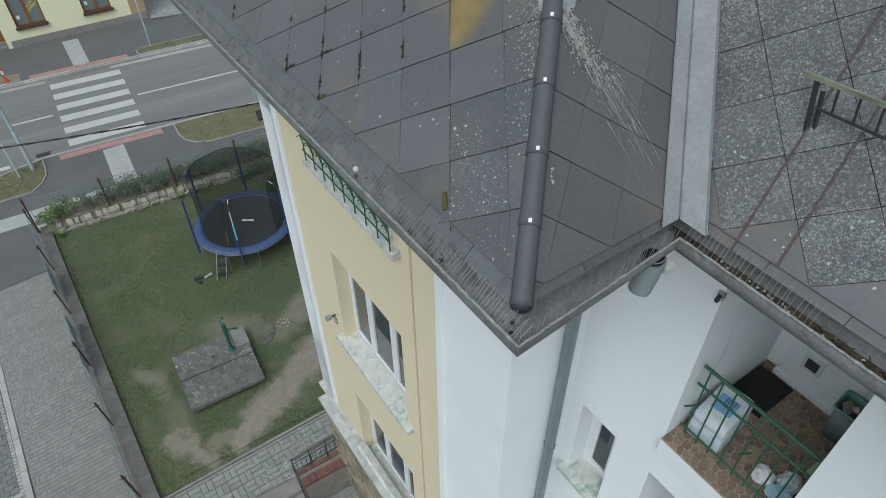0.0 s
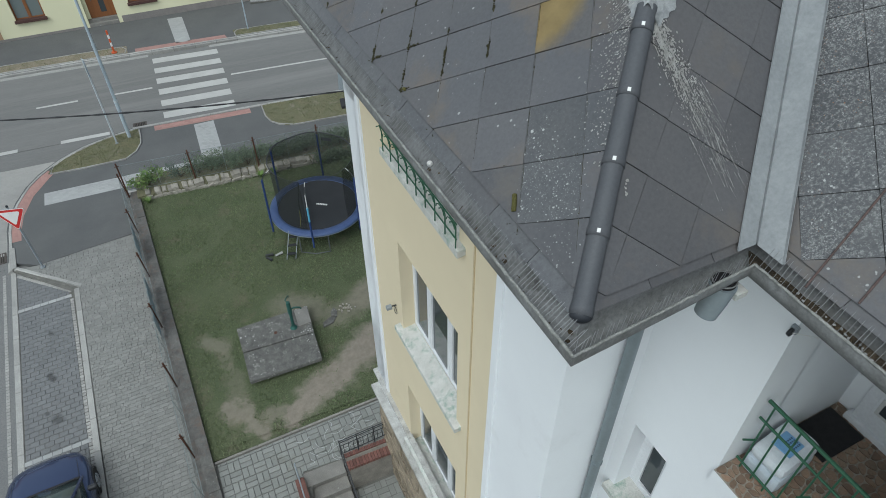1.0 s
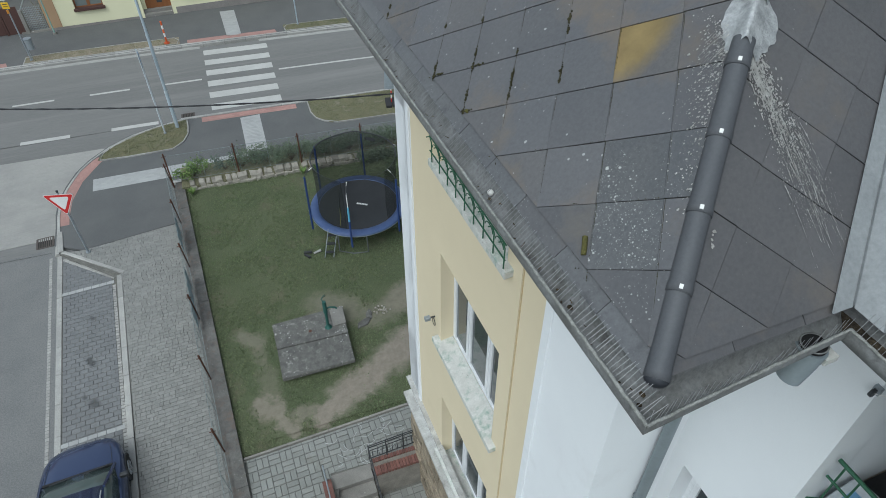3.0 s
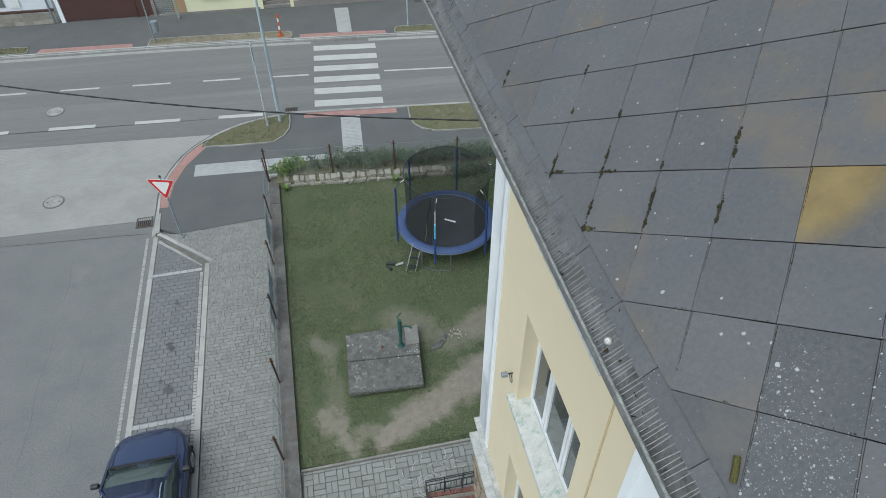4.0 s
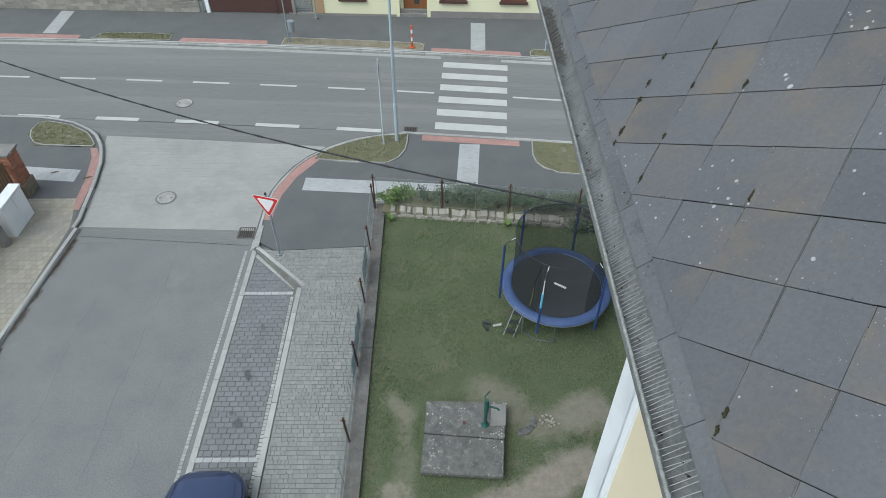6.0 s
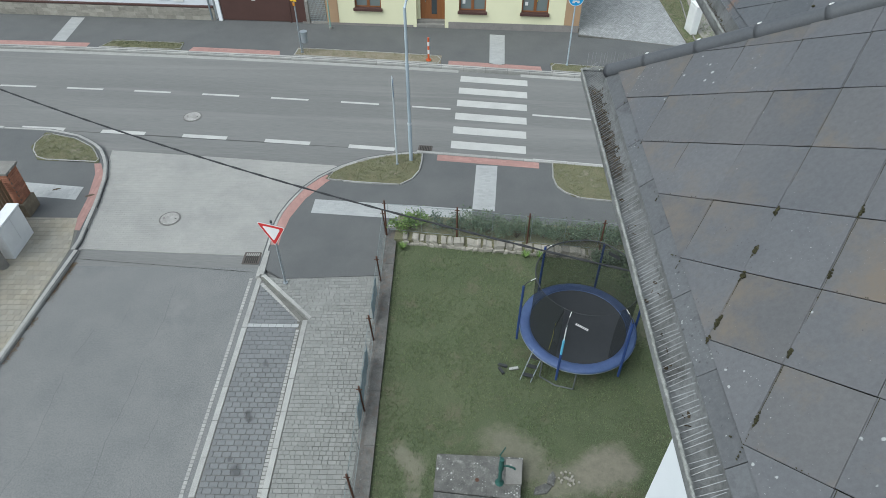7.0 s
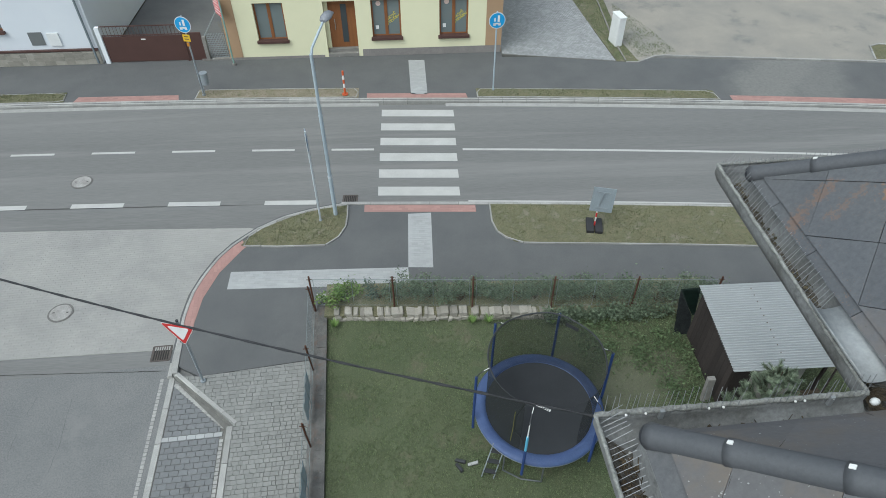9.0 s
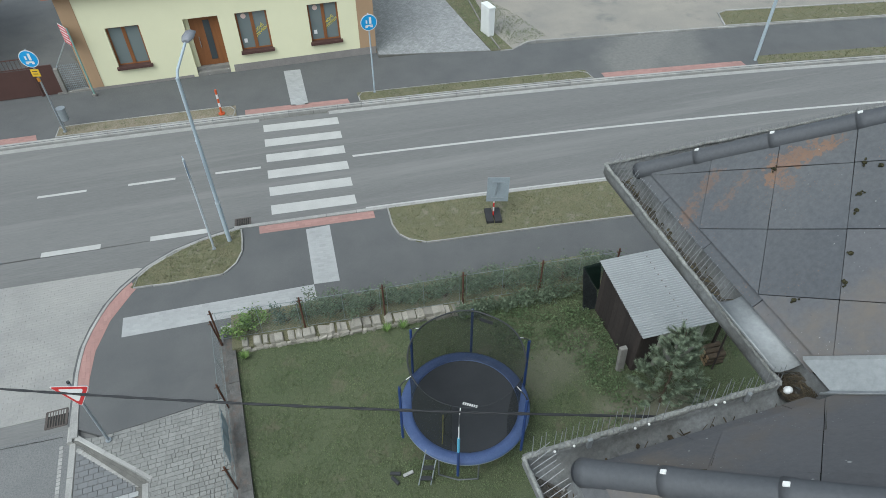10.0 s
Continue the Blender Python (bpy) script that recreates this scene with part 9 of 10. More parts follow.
def path_sign(x, y, z, turn, high, label, extra):
    ob = thing("path_sign", label, "road sign", pose(x, y, z, 0, 0, turn))
    part("pole", tube(bmesh.new(), [(0, 0.04, 0), (0, 0.04, high + 0.1)], 0.033, 10), lamp_mat if not extra else galv_mat, ob)
    part("foot", tube(bmesh.new(), [(0, 0.04, 0), (0, 0.04, 0.05)], 0.06, 10), galv_mat, ob)
    pl = part("plate", disc(bmesh.new(), 0.335, -0.02, 0.0, high - 0.25), galv_mat, ob)
    part("white_rim", disc(bmesh.new(), 0.33, -0.024, -0.02, high - 0.25), sign_white, pl)
    part("blue_field", disc(bmesh.new(), 0.305, -0.028, -0.024, high - 0.25), sign_blue, pl)
    for bx, bz, bw, bh in ((0.06, 0.08, 0.045, 0.13), (-0.09, 0.04, 0.03, 0.07), (0.0, -0.12, 0.13, 0.03), (-0.1, -0.15, 0.05, 0.05), (0.1, -0.15, 0.05, 0.05)):
        part("pictogram", boxed(bx - bw, bx + bw, -0.032, -0.028, high - 0.25 + bz - bh, high - 0.25 + bz + bh, 0.0), sign_white, pl, "plain white mark")
    if extra:
        yb = part("yellow_plate", boxed(-0.15, 0.15, -0.02, -0.004, high - 0.95, high - 0.66, 0.004), plain("sign_yellow", (0.70, 0.45, 0.03), 0.4), ob, "small yellow plate")
        for k in range(2):
            part("text_bar", boxed(-0.09, 0.09, -0.023, -0.02, high - 0.86 + 0.1 * k, high - 0.83 + 0.1 * k), black_mat, yb)
        part("reflector", boxed(-0.05, 0.05, -0.03, -0.004, high - 1.15, high - 1.0, 0.004), plain("orange_plastic", (0.5, 0.22, 0.03), 0.4), ob)
    return ob


path_sign(-8.62, 32.90, WALK + 0.03, -12, 3.4, "round blue path sign with a yellow plate below", True)
path_sign(3.69, 32.55, WALK + 0.03, 4, 3.35, "round blue path sign on a pale pole", False)
bn = thing("litter_bin", "grey litter bin fixed to the sign pole", "bin", pose(-8.42, 33.0, WALK + 0.03))
bm = bmesh.new()
bmesh.ops.create_cone(bm, cap_ends=True, segments=18, radius1=0.14, radius2=0.16, depth=0.5, matrix=Matrix.Translation((0, 0, 0.75)))
part("body", bm, galv_mat, bn)
part("rim", tube(bmesh.new(), [(0, 0, 0.99), (0, 0, 1.02)], 0.17, 18), galv_mat, bn)
part("bracket", bar(bmesh.new(), (-0.2, -0.06, 0.75), (0, 0, 0.75), 0.03, 0.05), galv_mat, bn)
part("stand", tube(bmesh.new(), [(-0.13, -0.05, 0), (-0.13, -0.05, 0.9)], 0.02, 8), galv_mat, bn)
ds = thing("direction_sign", "red and white direction sign on a green pole", "sign", pose(-7.78, 35.55, WALK + 0.02, 0, 0, -56))
part("pole", tube(bmesh.new(), [(0, 0, 0), (0, 0, 3.0)], 0.035, 10), surface("faded_green_pole", (0.20, 0.36, 0.30), (0.26, 0.36, 0.33), 3, 0.5), ds)
part("foot", tube(bmesh.new(), [(0, 0, 0), (0, 0, 0.1)], 0.09, 10), concrete_mat, ds)
for k in range(3):
    bd_ = part("board", boxed(-0.75, -0.03, -0.02, 0.0, 2.2 + k * 0.27, 2.44 + k * 0.27, 0.006), sign_white, ds)
    part("red_field", boxed(-0.72, -0.06, -0.025, -0.021, 2.22 + k * 0.27, 2.42 + k * 0.27), red_mat, bd_)
    part("text_bar", boxed(-0.58, -0.14, -0.029, -0.026, 2.29 + k * 0.27, 2.35 + k * 0.27), sign_white, bd_)
    part("arrow_mark", boxed(-0.68, -0.62, -0.029, -0.026, 2.29 + k * 0.27, 2.35 + k * 0.27), sign_white, bd_)
bo = thing("bollard", "orange and white flexible plastic bollard", "bollard", pose(-2.62, 32.62, WALK + 0.035))
part("foot", tube(bmesh.new(), [(0, 0, 0), (0, 0, 0.04)], 0.13, 16), plain("orange_rubber", (0.50, 0.09, 0.03), 0.6), bo)
for k in range(5):
    part("white_ring" if k % 2 else "orange_ring", tube(bmesh.new(), [(0, 0, 0.04 + k * 0.19 + (0.1 if k else 0)), (0, 0, 0.23 + k * 0.19 + 0.1)], 0.045, 12), sign_white if k % 2 else plain("orange_plastic_%d" % k, (0.55, 0.10, 0.03), 0.5), bo)
rw = thing("roadworks_sign", "grey back of a temporary road sign on a rubber foot", "road sign", pose(6.0, 23.62, WALK + 0.035, 0, 0, -10))
for dx in (-0.14, 0.14):
    part("rubber_foot", boxed(dx - 0.12, dx + 0.12, -0.34, 0.34, 0.0, 0.11, 0.02), plain("black_rubber_foot_%d" % (dx > 0), (0.03, 0.03, 0.032), 0.8), rw)
for k in range(4):
    part("white_band" if k % 2 else "red_band", boxed(-0.022, 0.022, -0.022, 0.022, 0.08 + k * 0.18, 0.26 + k * 0.18), sign_white if k % 2 else red_mat, rw)
bm = boxed(-0.36, 0.36, -0.012, 0.012, -0.42, 0.42, 0.006)
bm.transform(pose(0.12, 0.06, 1.10, -14, 4, 0))
bk = part("board", bm, surface("grey_sign_back", (0.27, 0.31, 0.33), (0.24, 0.27, 0.29), 3, 0.5, 0.2), rw)
for z in (-0.28, 0.26):
    bm = boxed(-0.2, 0.2, -0.03, -0.012, z - 0.02, z + 0.02)
    bm.transform(pose(0.12, 0.06, 1.10, -14, 4, 0))
    part("stiffener", bm, galv_mat, bk)
part("upright", bar(bmesh.new(), (0, 0, 0.75), (0.12, 0.02, 1.4), 0.03, 0.03), galv_mat, rw)
lp2 = thing("far_lamp", "pale street lamp pole on the far verge", "street lamp", pose(20.76, 30.67, WALK))
part("pole", tube(bmesh.new(), [(0, 0, 0), (0, 0, 7.5)], 0.07, 12), lamp_mat, lp2)
part("arm", tube(bmesh.new(), [(0, 0, 7.45), (-0.1, -1.1, 7.8)], 0.04, 8), lamp_mat, lp2)

# ---- overhead cable: two twisted strands ----
bm = bmesh.new()
for ph in (0.0, math.pi):
    pts = []
    for k in range(161):
        f = k / 160
        x = -34 + (8.6 + 34) * f
        sag = 0.00674 * (x + 5) ** 2
        pts.append((x, 12.924 - 0.3655 * x + 0.010 * math.cos(k * 1.9 + ph), 7.166 - 0.0063 * x + sag + 0.010 * math.sin(k * 1.9 + ph)))
    tube(bm, pts, 0.012, 6)
tagged(link_mesh("overhead_cable", bm, plain("black_cable", (0.02, 0.021, 0.024), 0.6)), "black twisted overhead cable across the garden", "cable")

# ---- houses across the road ----
wood_mat = surface("brown_window_wood", (0.24, 0.10, 0.04), (0.19, 0.08, 0.032), 3, 0.5, 0, 40, 0.15, 0.1, 40, stretch=(3, 3, 0.4))
yellow_mat = surface("pale_yellow_render", (0.74, 0.72, 0.50), (0.70, 0.68, 0.47), 0.5, 0.9, 0, 120, 0.03, 0.1, 180)
tan_mat = surface("tan_render", (0.40, 0.27, 0.165), (0.36, 0.245, 0.15), 0.7, 0.9, 0, 120, 0.04, 0.1, 180)
grey_plinth_mat = surface("grey_plinth", (0.26, 0.24, 0.225), (0.21, 0.195, 0.185), 2, 0.9)
brown_metal = plain("brown_metal", (0.085, 0.045, 0.038), 0.5)
red_tile_mat = surface("brown_roof_tile", (0.22, 0.10, 0.07), (0.17, 0.085, 0.06), 2, 0.9, rand=0.1)


def lettering(text, size, mat, name, parent, m):
    """Flat raised letters in the built-in font."""
    cu = bpy.data.curves.new(name, "FONT")
    cu.body, cu.size, cu.extrude, cu.align_x, cu.align_y = text, size, 0.002, "CENTER", "CENTER"
    tmp = bpy.data.objects.new(name, cu)
    scene.collection.objects.link(tmp)
    me = bpy.data.meshes.new_from_object(tmp.evaluated_get(bpy.context.evaluated_depsgraph_get()))
    bpy.data.objects.remove(tmp)
    me.materials.clear()
    me.materials.append(mat)
    me.transform(m)
    ob = new(name, me)
    ob.parent = parent
    return ob


def far_house(name, label, x0, x1, yf, deep, high, mats, holes, plinth_h, roof_mat):
    """A house across the road: front wall with real openings, side and back walls, plinth, roof."""
    ob = thing(name, label, "house", pose(x0, yf, WALK + 0.02))
    L = x1 - x0
    part("front_wall", wall_mesh(L, 0.0, high, 0.4, holes, lambda x, z: (() if x is None else 0)), mats, ob)
    part("side_wall", boxed(0.0, 0.4, 0.4, deep, 0, high), mats, ob)
    part("side_wall", boxed(L - 0.4, L, 0.4, deep, 0, high), mats, ob)
    part("back_wall", boxed(0.4, L - 0.4, deep - 0.4, deep, 0, high), mats, ob)
    # near-black floor and screen put the shade of the house interior into colour
    part("room_floor", boxed(0.4, L - 0.4, 0.41, deep - 0.4, 0.0, 0.1), dark_part_shade_mat, ob)
    part("room_back", boxed(0.4, L - 0.4, 1.4, 1.5, 0.1, high), dark_part_shade_mat, ob)
    bm = bmesh.new()
    v = [bm.verts.new(p) for p in ((-0.3, -0.4, high - 0.1), (L + 0.3, -0.4, high - 0.1), (L + 0.3, deep / 2, high + deep * 0.36), (-0.3, deep / 2, high + deep * 0.36), (-0.3, deep + 0.4, high - 0.1), (L + 0.3, deep + 0.4, high - 0.1))]
    bm.faces.new((v[0], v[1], v[2], v[3]))
    bm.faces.new((v[3], v[2], v[5], v[4]))
    bm.faces.new((v[0], v[3], v[4]))
    bm.faces.new((v[1], v[5], v[2]))
    bm.faces.new((v[0], v[4], v[5], v[1]))
    bmesh.ops.recalc_face_normals(bm, faces=bm.faces[:])
    part("roof", bm, roof_mat, ob)
    return ob


def wood_window(ob, x0, x1, z0, z1, deep=0.14, sill=True):
    f = 0.075
    bm = bmesh.new()
    box(bm, x0, x1, deep, deep + 0.07, z0, z0 + f, 0.006)
    box(bm, x0, x1, deep, deep + 0.07, z1 - f, z1, 0.006)
    for a in (x0, (x0 + x1) / 2 - 0.07, x1 - f):
        box(bm, a, a + (0.14 if a not in (x0, x1 - f) else f), deep, deep + 0.07, z0 + f, z1 - f, 0.006)
    w = part("window", bm, wood_mat, ob, "brown wooden window")
    mid = (x0 + x1) / 2
    for a, b in ((x0 + f, mid - 0.07), (mid + 0.07, x1 - f)):
        part("pane", boxed(a, b, deep + 0.03, deep + 0.045, z0 + f, z1 - f), glass("shop_pane", (0.16, 0.19, 0.19), 0.06), w)
    if sill:
        part("sill", boxed(x0 - 0.06, x1 + 0.06, -0.14, deep, z0 - 0.09, z0 + 0.03, 0.006), brown_metal, w, "dark brown sill")
    return w


HX0, HX1 = -8.0, 4.42
Z = lambda z: z - WALK - 0.02
wins = [(-6.57, -5.26), (-1.44, -0.13), (1.59, 2.89)]
hh = [(a - HX0, b - HX0, Z(1.0), Z(2.72)) for a, b in wins] + [(-3.53 - HX0, -2.13 - HX0, 0.0, Z(2.72))]
house = far_house("house", "pale yellow single-storey house with brown windows", HX0, HX1, 36.05, 9.0, 4.2, yellow_mat, hh, 0.2, red_tile_mat)
part("corner_band", boxed(-0.012, 0.58, -0.02, 0.0, 0.0, 4.15), tan_mat, house, "tan painted corner band")
part("corner_band", boxed(HX1 - HX0 - 0.72, HX1 - HX0 + 0.012, -0.02, 0.0, 0.0, 4.15), tan_mat, house, "tan painted corner band")
part("plinth", boxed(6.05, HX1 - HX0 - 0.002, -0.03, -0.021, 0.0, 0.34), grey_plinth_mat, house)
part("plinth", boxed(0.0, 4.3, -0.03, -0.021, 0.0, 0.12), grey_plinth_mat, house)
for i, (a, b) in enumerate(wins):
    w = wood_window(house, a - HX0, b - HX0, Z(1.0), Z(2.72))
    if i:
        lt = lettering("NOVĚ\nOTEVŘENO", 0.17, plain("yellow_letters_%d" % i, (0.72, 0.62, 0.05), 0.5), "lettering", w, pose(b - HX0 - 0.36, 0.165, Z(1.85), 90, -38, 0))
        lt["label"] = "slanted yellow window lettering"
        part("sticker", boxed(a - HX0 + 0.16, a - HX0 + 0.30, 0.16, 0.168, Z(1.32), Z(1.5)), sign_white, w, "small white notice on the pane")
        part("logo", tube(bmesh.new(), [(a - HX0 + 0.33, 0.16, Z(2.5)), (a - HX0 + 0.33, 0.168, Z(2.5))], 0.11, 16), plain("pale_logo_%d" % i, (0.65, 0.5, 0.45), 0.5), w, "round pale sign on the pane")
    else:
        for a2, b2 in ((a - HX0 + 0.1, a - HX0 + 0.58), (a - HX0 + 0.74, b - HX0 - 0.1)):
            part("blind", boxed(a2, b2, 0.3, 0.31, Z(1.1), Z(2.7)), curtain_mat, w, "pale blind behind the pane")
dx0, dx1 = -3.53 - HX0, -2.13 - HX0
part("door_jamb", boxed(dx0 + 0.001, dx0 + 0.165, 0.30, 0.44, 0.0, Z(2.72)), yellow_mat, house)
dr = part("door", boxed(dx0 + 0.16, dx1 - 0.02, 0.36, 0.42, 0.3, Z(2.6), 0.01), wood_mat, house, "brown front door with a narrow glass strip")
part("door_glass", boxed(dx0 + 0.72, dx0 + 0.98, 0.345, 0.362, 0.55, Z(2.45)), pane_mat, dr)
part("door_handle", tube(bmesh.new(), [(dx0 + 0.42, 0.33, 1.15), (dx0 + 0.42, 0.33, 1.65)], 0.016, 8), chrome_mat, dr)
part("step", boxed(dx0, dx1, -0.02, 0.36, 0.0, 0.16, 0.012), concrete_mat, house, "grey doorstep")
part("step", boxed(dx0, dx1, 0.16, 0.37, 0.16, 0.30, 0.012), concrete_mat, house, "grey doorstep")

# the white house with a stone plinth
WX0, WX1 = -27.0, -13.78
white_house_mat = surface("blue_white_render", (0.66, 0.69, 0.72), (0.62, 0.65, 0.69), 0.5, 0.9, 0, 120, 0.03, 0.1, 180)
ww = [(-18.9, -17.5), (-22.8, -21.4), (-16.3, -15.4)]
hh = [(a - WX0, b - WX0, Z(1.75), Z(3.6)) for a, b in ww[:2]]
wh = far_house("white_house", "white rendered house with a rubble stone plinth", WX0, WX1, 36.15, 9.0, 5.0, white_house_mat, hh, 0.55, red_tile_mat)
for a, b in ww[:2]:
    wood_window(wh, a - WX0, b - WX0, Z(1.75), Z(3.6))
pb = part("plinth", boxed(0, WX1 - WX0, -0.09, 0.0, 0, 0.62), surface("pale_mortar", (0.40, 0.385, 0.34), (0.34, 0.325, 0.29), 3, 0.95), wh, "plinth of pale rubble stone")
sr = random.Random(71)
x = 0.0
while x < WX1 - WX0:
    w = sr.uniform(0.22, 0.5)
    z0 = 0.01
    while z0 < 0.56:
        h = min(sr.uniform(0.11, 0.26), 0.62 - z0)
        bm = boxed(x + 0.012, min(x + w, WX1 - WX0) - 0.012, -0.100 - sr.uniform(0, 0.008), -0.088, z0 + 0.01, z0 + h - 0.01, 0.003)
        for q in bm.verts:
            q.co += Vector((sr.uniform(-0.02, 0.02), 0, sr.uniform(-0.015, 0.015)))
        part("stone", bm, pale_stone, pb)
        z0 += h
    x += w
part("plinth_cap", boxed(0, WX1 - WX0, -0.12, 0.0, 0.66, 0.74, 0.008), brown_metal, wh, "brown metal drip edge")
part("meter_box", boxed(-16.55 - WX0, -15.95 - WX0, -0.03, 0.0, 0.95, 1.55, 0.006), plain("grey_box", (0.16, 0.17, 0.17), 0.5), wh, "dark grey meter box")
part("meter_box", boxed(-15.75 - WX0, -15.25 - WX0, -0.05, 0.0, 0.9, 1.5, 0.006), plain("white_box", (0.72, 0.73, 0.72), 0.5), wh, "white meter box")
part("downpipe", tube(bmesh.new(), [(-13.95 - WX0, -0.10, 0.05), (-14.0 - WX0, -0.10, 4.8)], 0.05, 10), pipe_mat, wh)

# brown gate and side fence between the houses
gt = thing("yard_gate", "brown sheet-metal yard gate with bars on top", "gate", pose(-13.5, 36.1, WALK + 0.02))
part("leaf", boxed(0.1, 3.55, 0.0, 0.05, 0.05, 1.25, 0.006), brown_metal, gt)
part("side_leaf", boxed(3.66, 4.4, 0.0, 0.05, 0.03, 1.35, 0.006), brown_metal, gt)
for z in (1.3, 1.72):
    part("rail", boxed(0.1, 3.55, 0.005, 0.045, z - 0.02, z + 0.02), brown_metal, gt)
for k in range(22):
    part("bar", boxed(0.2 + k * 0.155, 0.215 + k * 0.155, 0.015, 0.03, 1.25, 1.72), brown_metal, gt)
part("post", boxed(-0.12, 0.08, -0.05, 0.15, 0.0, 1.7, 0.01), white_mat, gt, "white gate post")
part("post", boxed(3.56, 3.65, -0.02, 0.08, 0.0, 1.75, 0.008), brown_metal, gt)
part("post", boxed(4.42, 4.58, -0.08, 0.10, 0.0, 1.15, 0.01), concrete_mat, gt, "grey concrete gate post")
part("letter_plate", boxed(1.75, 1.95, -0.01, 0.0, 1.08, 1.13), clip_mat, gt)
structure("yard", slab(bmesh.new(), [(-13.7, 36.1), (-8.1, 36.1), (-8.1, 60), (-13.7, 60)], -0.1, WALK + 0.03), surface("yard_asphalt", (0.13, 0.132, 0.132), (0.17, 0.17, 0.165), 0.7, 0.95, 0, 60, 0.2, 0.3, 80), "dark gravelly yard between the houses", "yard")
ff = thing("side_fence", "narrow wire fence with dry brush beside the yellow house", "fence", pose(-8.95, 36.15, WALK + 0.02))
part("rail", tube(bmesh.new(), [(0, 0, 1.15), (0, 8, 1.15)], 0.03, 8), galv_mat, ff)
bm = bmesh.new()
for k in range(12):
    tube(bm, [(0.05, 0.05, 0.1 + k * 0.1), (0.85, 0.05, 0.1 + k * 0.1)], 0.008, 4)
    tube(bm, [(0.05 + k * 0.07, 0.05, 0.05), (0.05 + k * 0.07, 0.05, 1.25)], 0.006, 4)
wg = part("wire_gate", bm, galv_mat, ff)
wg["kind"] = "stuff"
part("kerb", boxed(-0.35, 0.95, -0.1, 0.04, 0, 0.08), concrete_mat, ff)
bm = bmesh.new()
for k in range(60):
    a = RND.uniform(0, 6.28)
    c = Vector((0.45 + RND.gauss(0, 0.15), 0.7 + RND.uniform(0, 4.5), 0.02))
    tube(bm, [c, c + Vector((math.cos(a) * 0.3, math.sin(a) * 0.3, RND.uniform(0.2, 0.8)))], 0.010, 4, 0.003)
tagged(link_mesh("dry_brush", bm, surface("dry_stalk", (0.26, 0.21, 0.14), (0.18, 0.15, 0.10), 8, 1.0), pose(-8.95, 36.15, WALK + 0.02)), "dry brown stalks behind the wire", "brush", "", "stuff")
o = new("ivy", leaf_mesh("ivy", [(-8.25 + RND.gauss(0, 0.08), 37 + k * 0.25, WALK + 0.1, (0.12, 0.2, 0.5), 30) for k in range(24)], 0.08, ivy_mat, 15))
tagged(o, "ivy and weeds along the house side", "weeds", "", "stuff")

structure("drive_yard", slab(bmesh.new(), [(-13.5, 36.35), (-8.75, 36.35), (-8.75, 60), (-13.5, 60)], -0.1, WALK + 0.02), surface("yard_concrete", (0.27, 0.265, 0.255), (0.20, 0.20, 0.195), 0.8, 0.9, 0, 60, 0.2, 0.3, 90), "pale concrete yard behind the gate", "pavement")

# ---- right of the yellow house: cobbled drive, grass, cabinet, dirt lot ----
structure("drive", slab(bmesh.new(), [(4.45, 35.75), (9.6, 34.75), (8.6, 44), (8.0, 60), (4.45, 60)], -0.1, WALK + 0.03), joint_mat, "drive bed beside the yellow house", "pavement")
pavers("drive_cobbles", [(4.5, 35.8), (9.55, 34.8), (8.75, 43.5), (4.5, 43.5)], pose(4.5, 34.5, 0, 0, 0, -2), 0.12, 0.11, WALK + 0.045, surface("grey_cobble", (0.33, 0.335, 0.335), (0.28, 0.285, 0.285), 1.5, 0.9, 0, 60, 0.15, 0.3, 90, rand=0.14), "grey granite cobbles of the drive", bond=0.5, gap=0.006)
structure("verge_drive", slab(bmesh.new(), [(9.62, 34.75), (10.6, 34.65), (10.3, 36.5), (10.6, 42), (11.2, 60), (8.05, 60), (8.65, 44)], -0.1, WALK + 0.04), dry_mat, "dry grass strip beside the drive", "verge")
grass_tufts("verge_grass", [(9.62, 34.75), (10.6, 34.65), (10.3, 36.5), (10.6, 42), (8.75, 44)], WALK + 0.04, 6000, blade_mat, "dry short grass beside the drive", 0.05, 12)
dirt_mat = surface("dirt_lot", (0.30, 0.275, 0.235), (0.225, 0.215, 0.195), 0.5, 0.95, 0, 30, 0.2, 0.4, 50, grime=((0.145, 0.147, 0.146), 0.45, 0.55))
structure("dirt_lot", slab(bmesh.new(), [(10.6, 34.6), (11.66, 35.2), (14.27, 34.86), (21.25, 33.97), (29.6, 32.8), (60, 28.5), (60, 70), (11.2, 60), (10.62, 42), (10.32, 36.5)], -0.1, WALK + 0.035), dirt_mat, "bare dirt lot with darker worn patches", "ground")
grass_tufts("lot_weeds", [(10.65, 35.0), (12.6, 35.4), (12.0, 38), (10.9, 41), (10.4, 37)], WALK + 0.035, 2600, blade_mat, "thin weeds at the edge of the dirt lot", 0.05, 14)
kerb([(10.02, 34.62), (10.56, 34.58), (11.18, 34.92), (11.66, 35.2), (13.27, 34.93), (14.27, 34.84), (19.83, 34.14), (21.25, 33.95), (29.6, 32.78), (40, 31.2)], "kerb_lot", width=0.07, z0=0.0, z1=WALK + 0.05, side=1)
kerb([(10.05, 34.75), (10.0, 37), (10.3, 42)], "kerb_drive", width=0.07, z0=0.0, z1=WALK + 0.09, side=1, mat=concrete_mat)
ISLAND = [(21.4, 34.05), (29.6, 32.9), (45, 30.6), (45, 32.1), (30.8, 34.17), (22.2, 35.5), (21.85, 35.4)]
kerb(ISLAND + [ISLAND[0]], "kerb_island", width=0.08, z0=0.0, z1=WALK + 0.10, side=-1)
structure("verge_lot", slab(bmesh.new(), ISLAND, -0.1, WALK + 0.06), dry_mat, "dry grass island in the dirt lot", "verge")
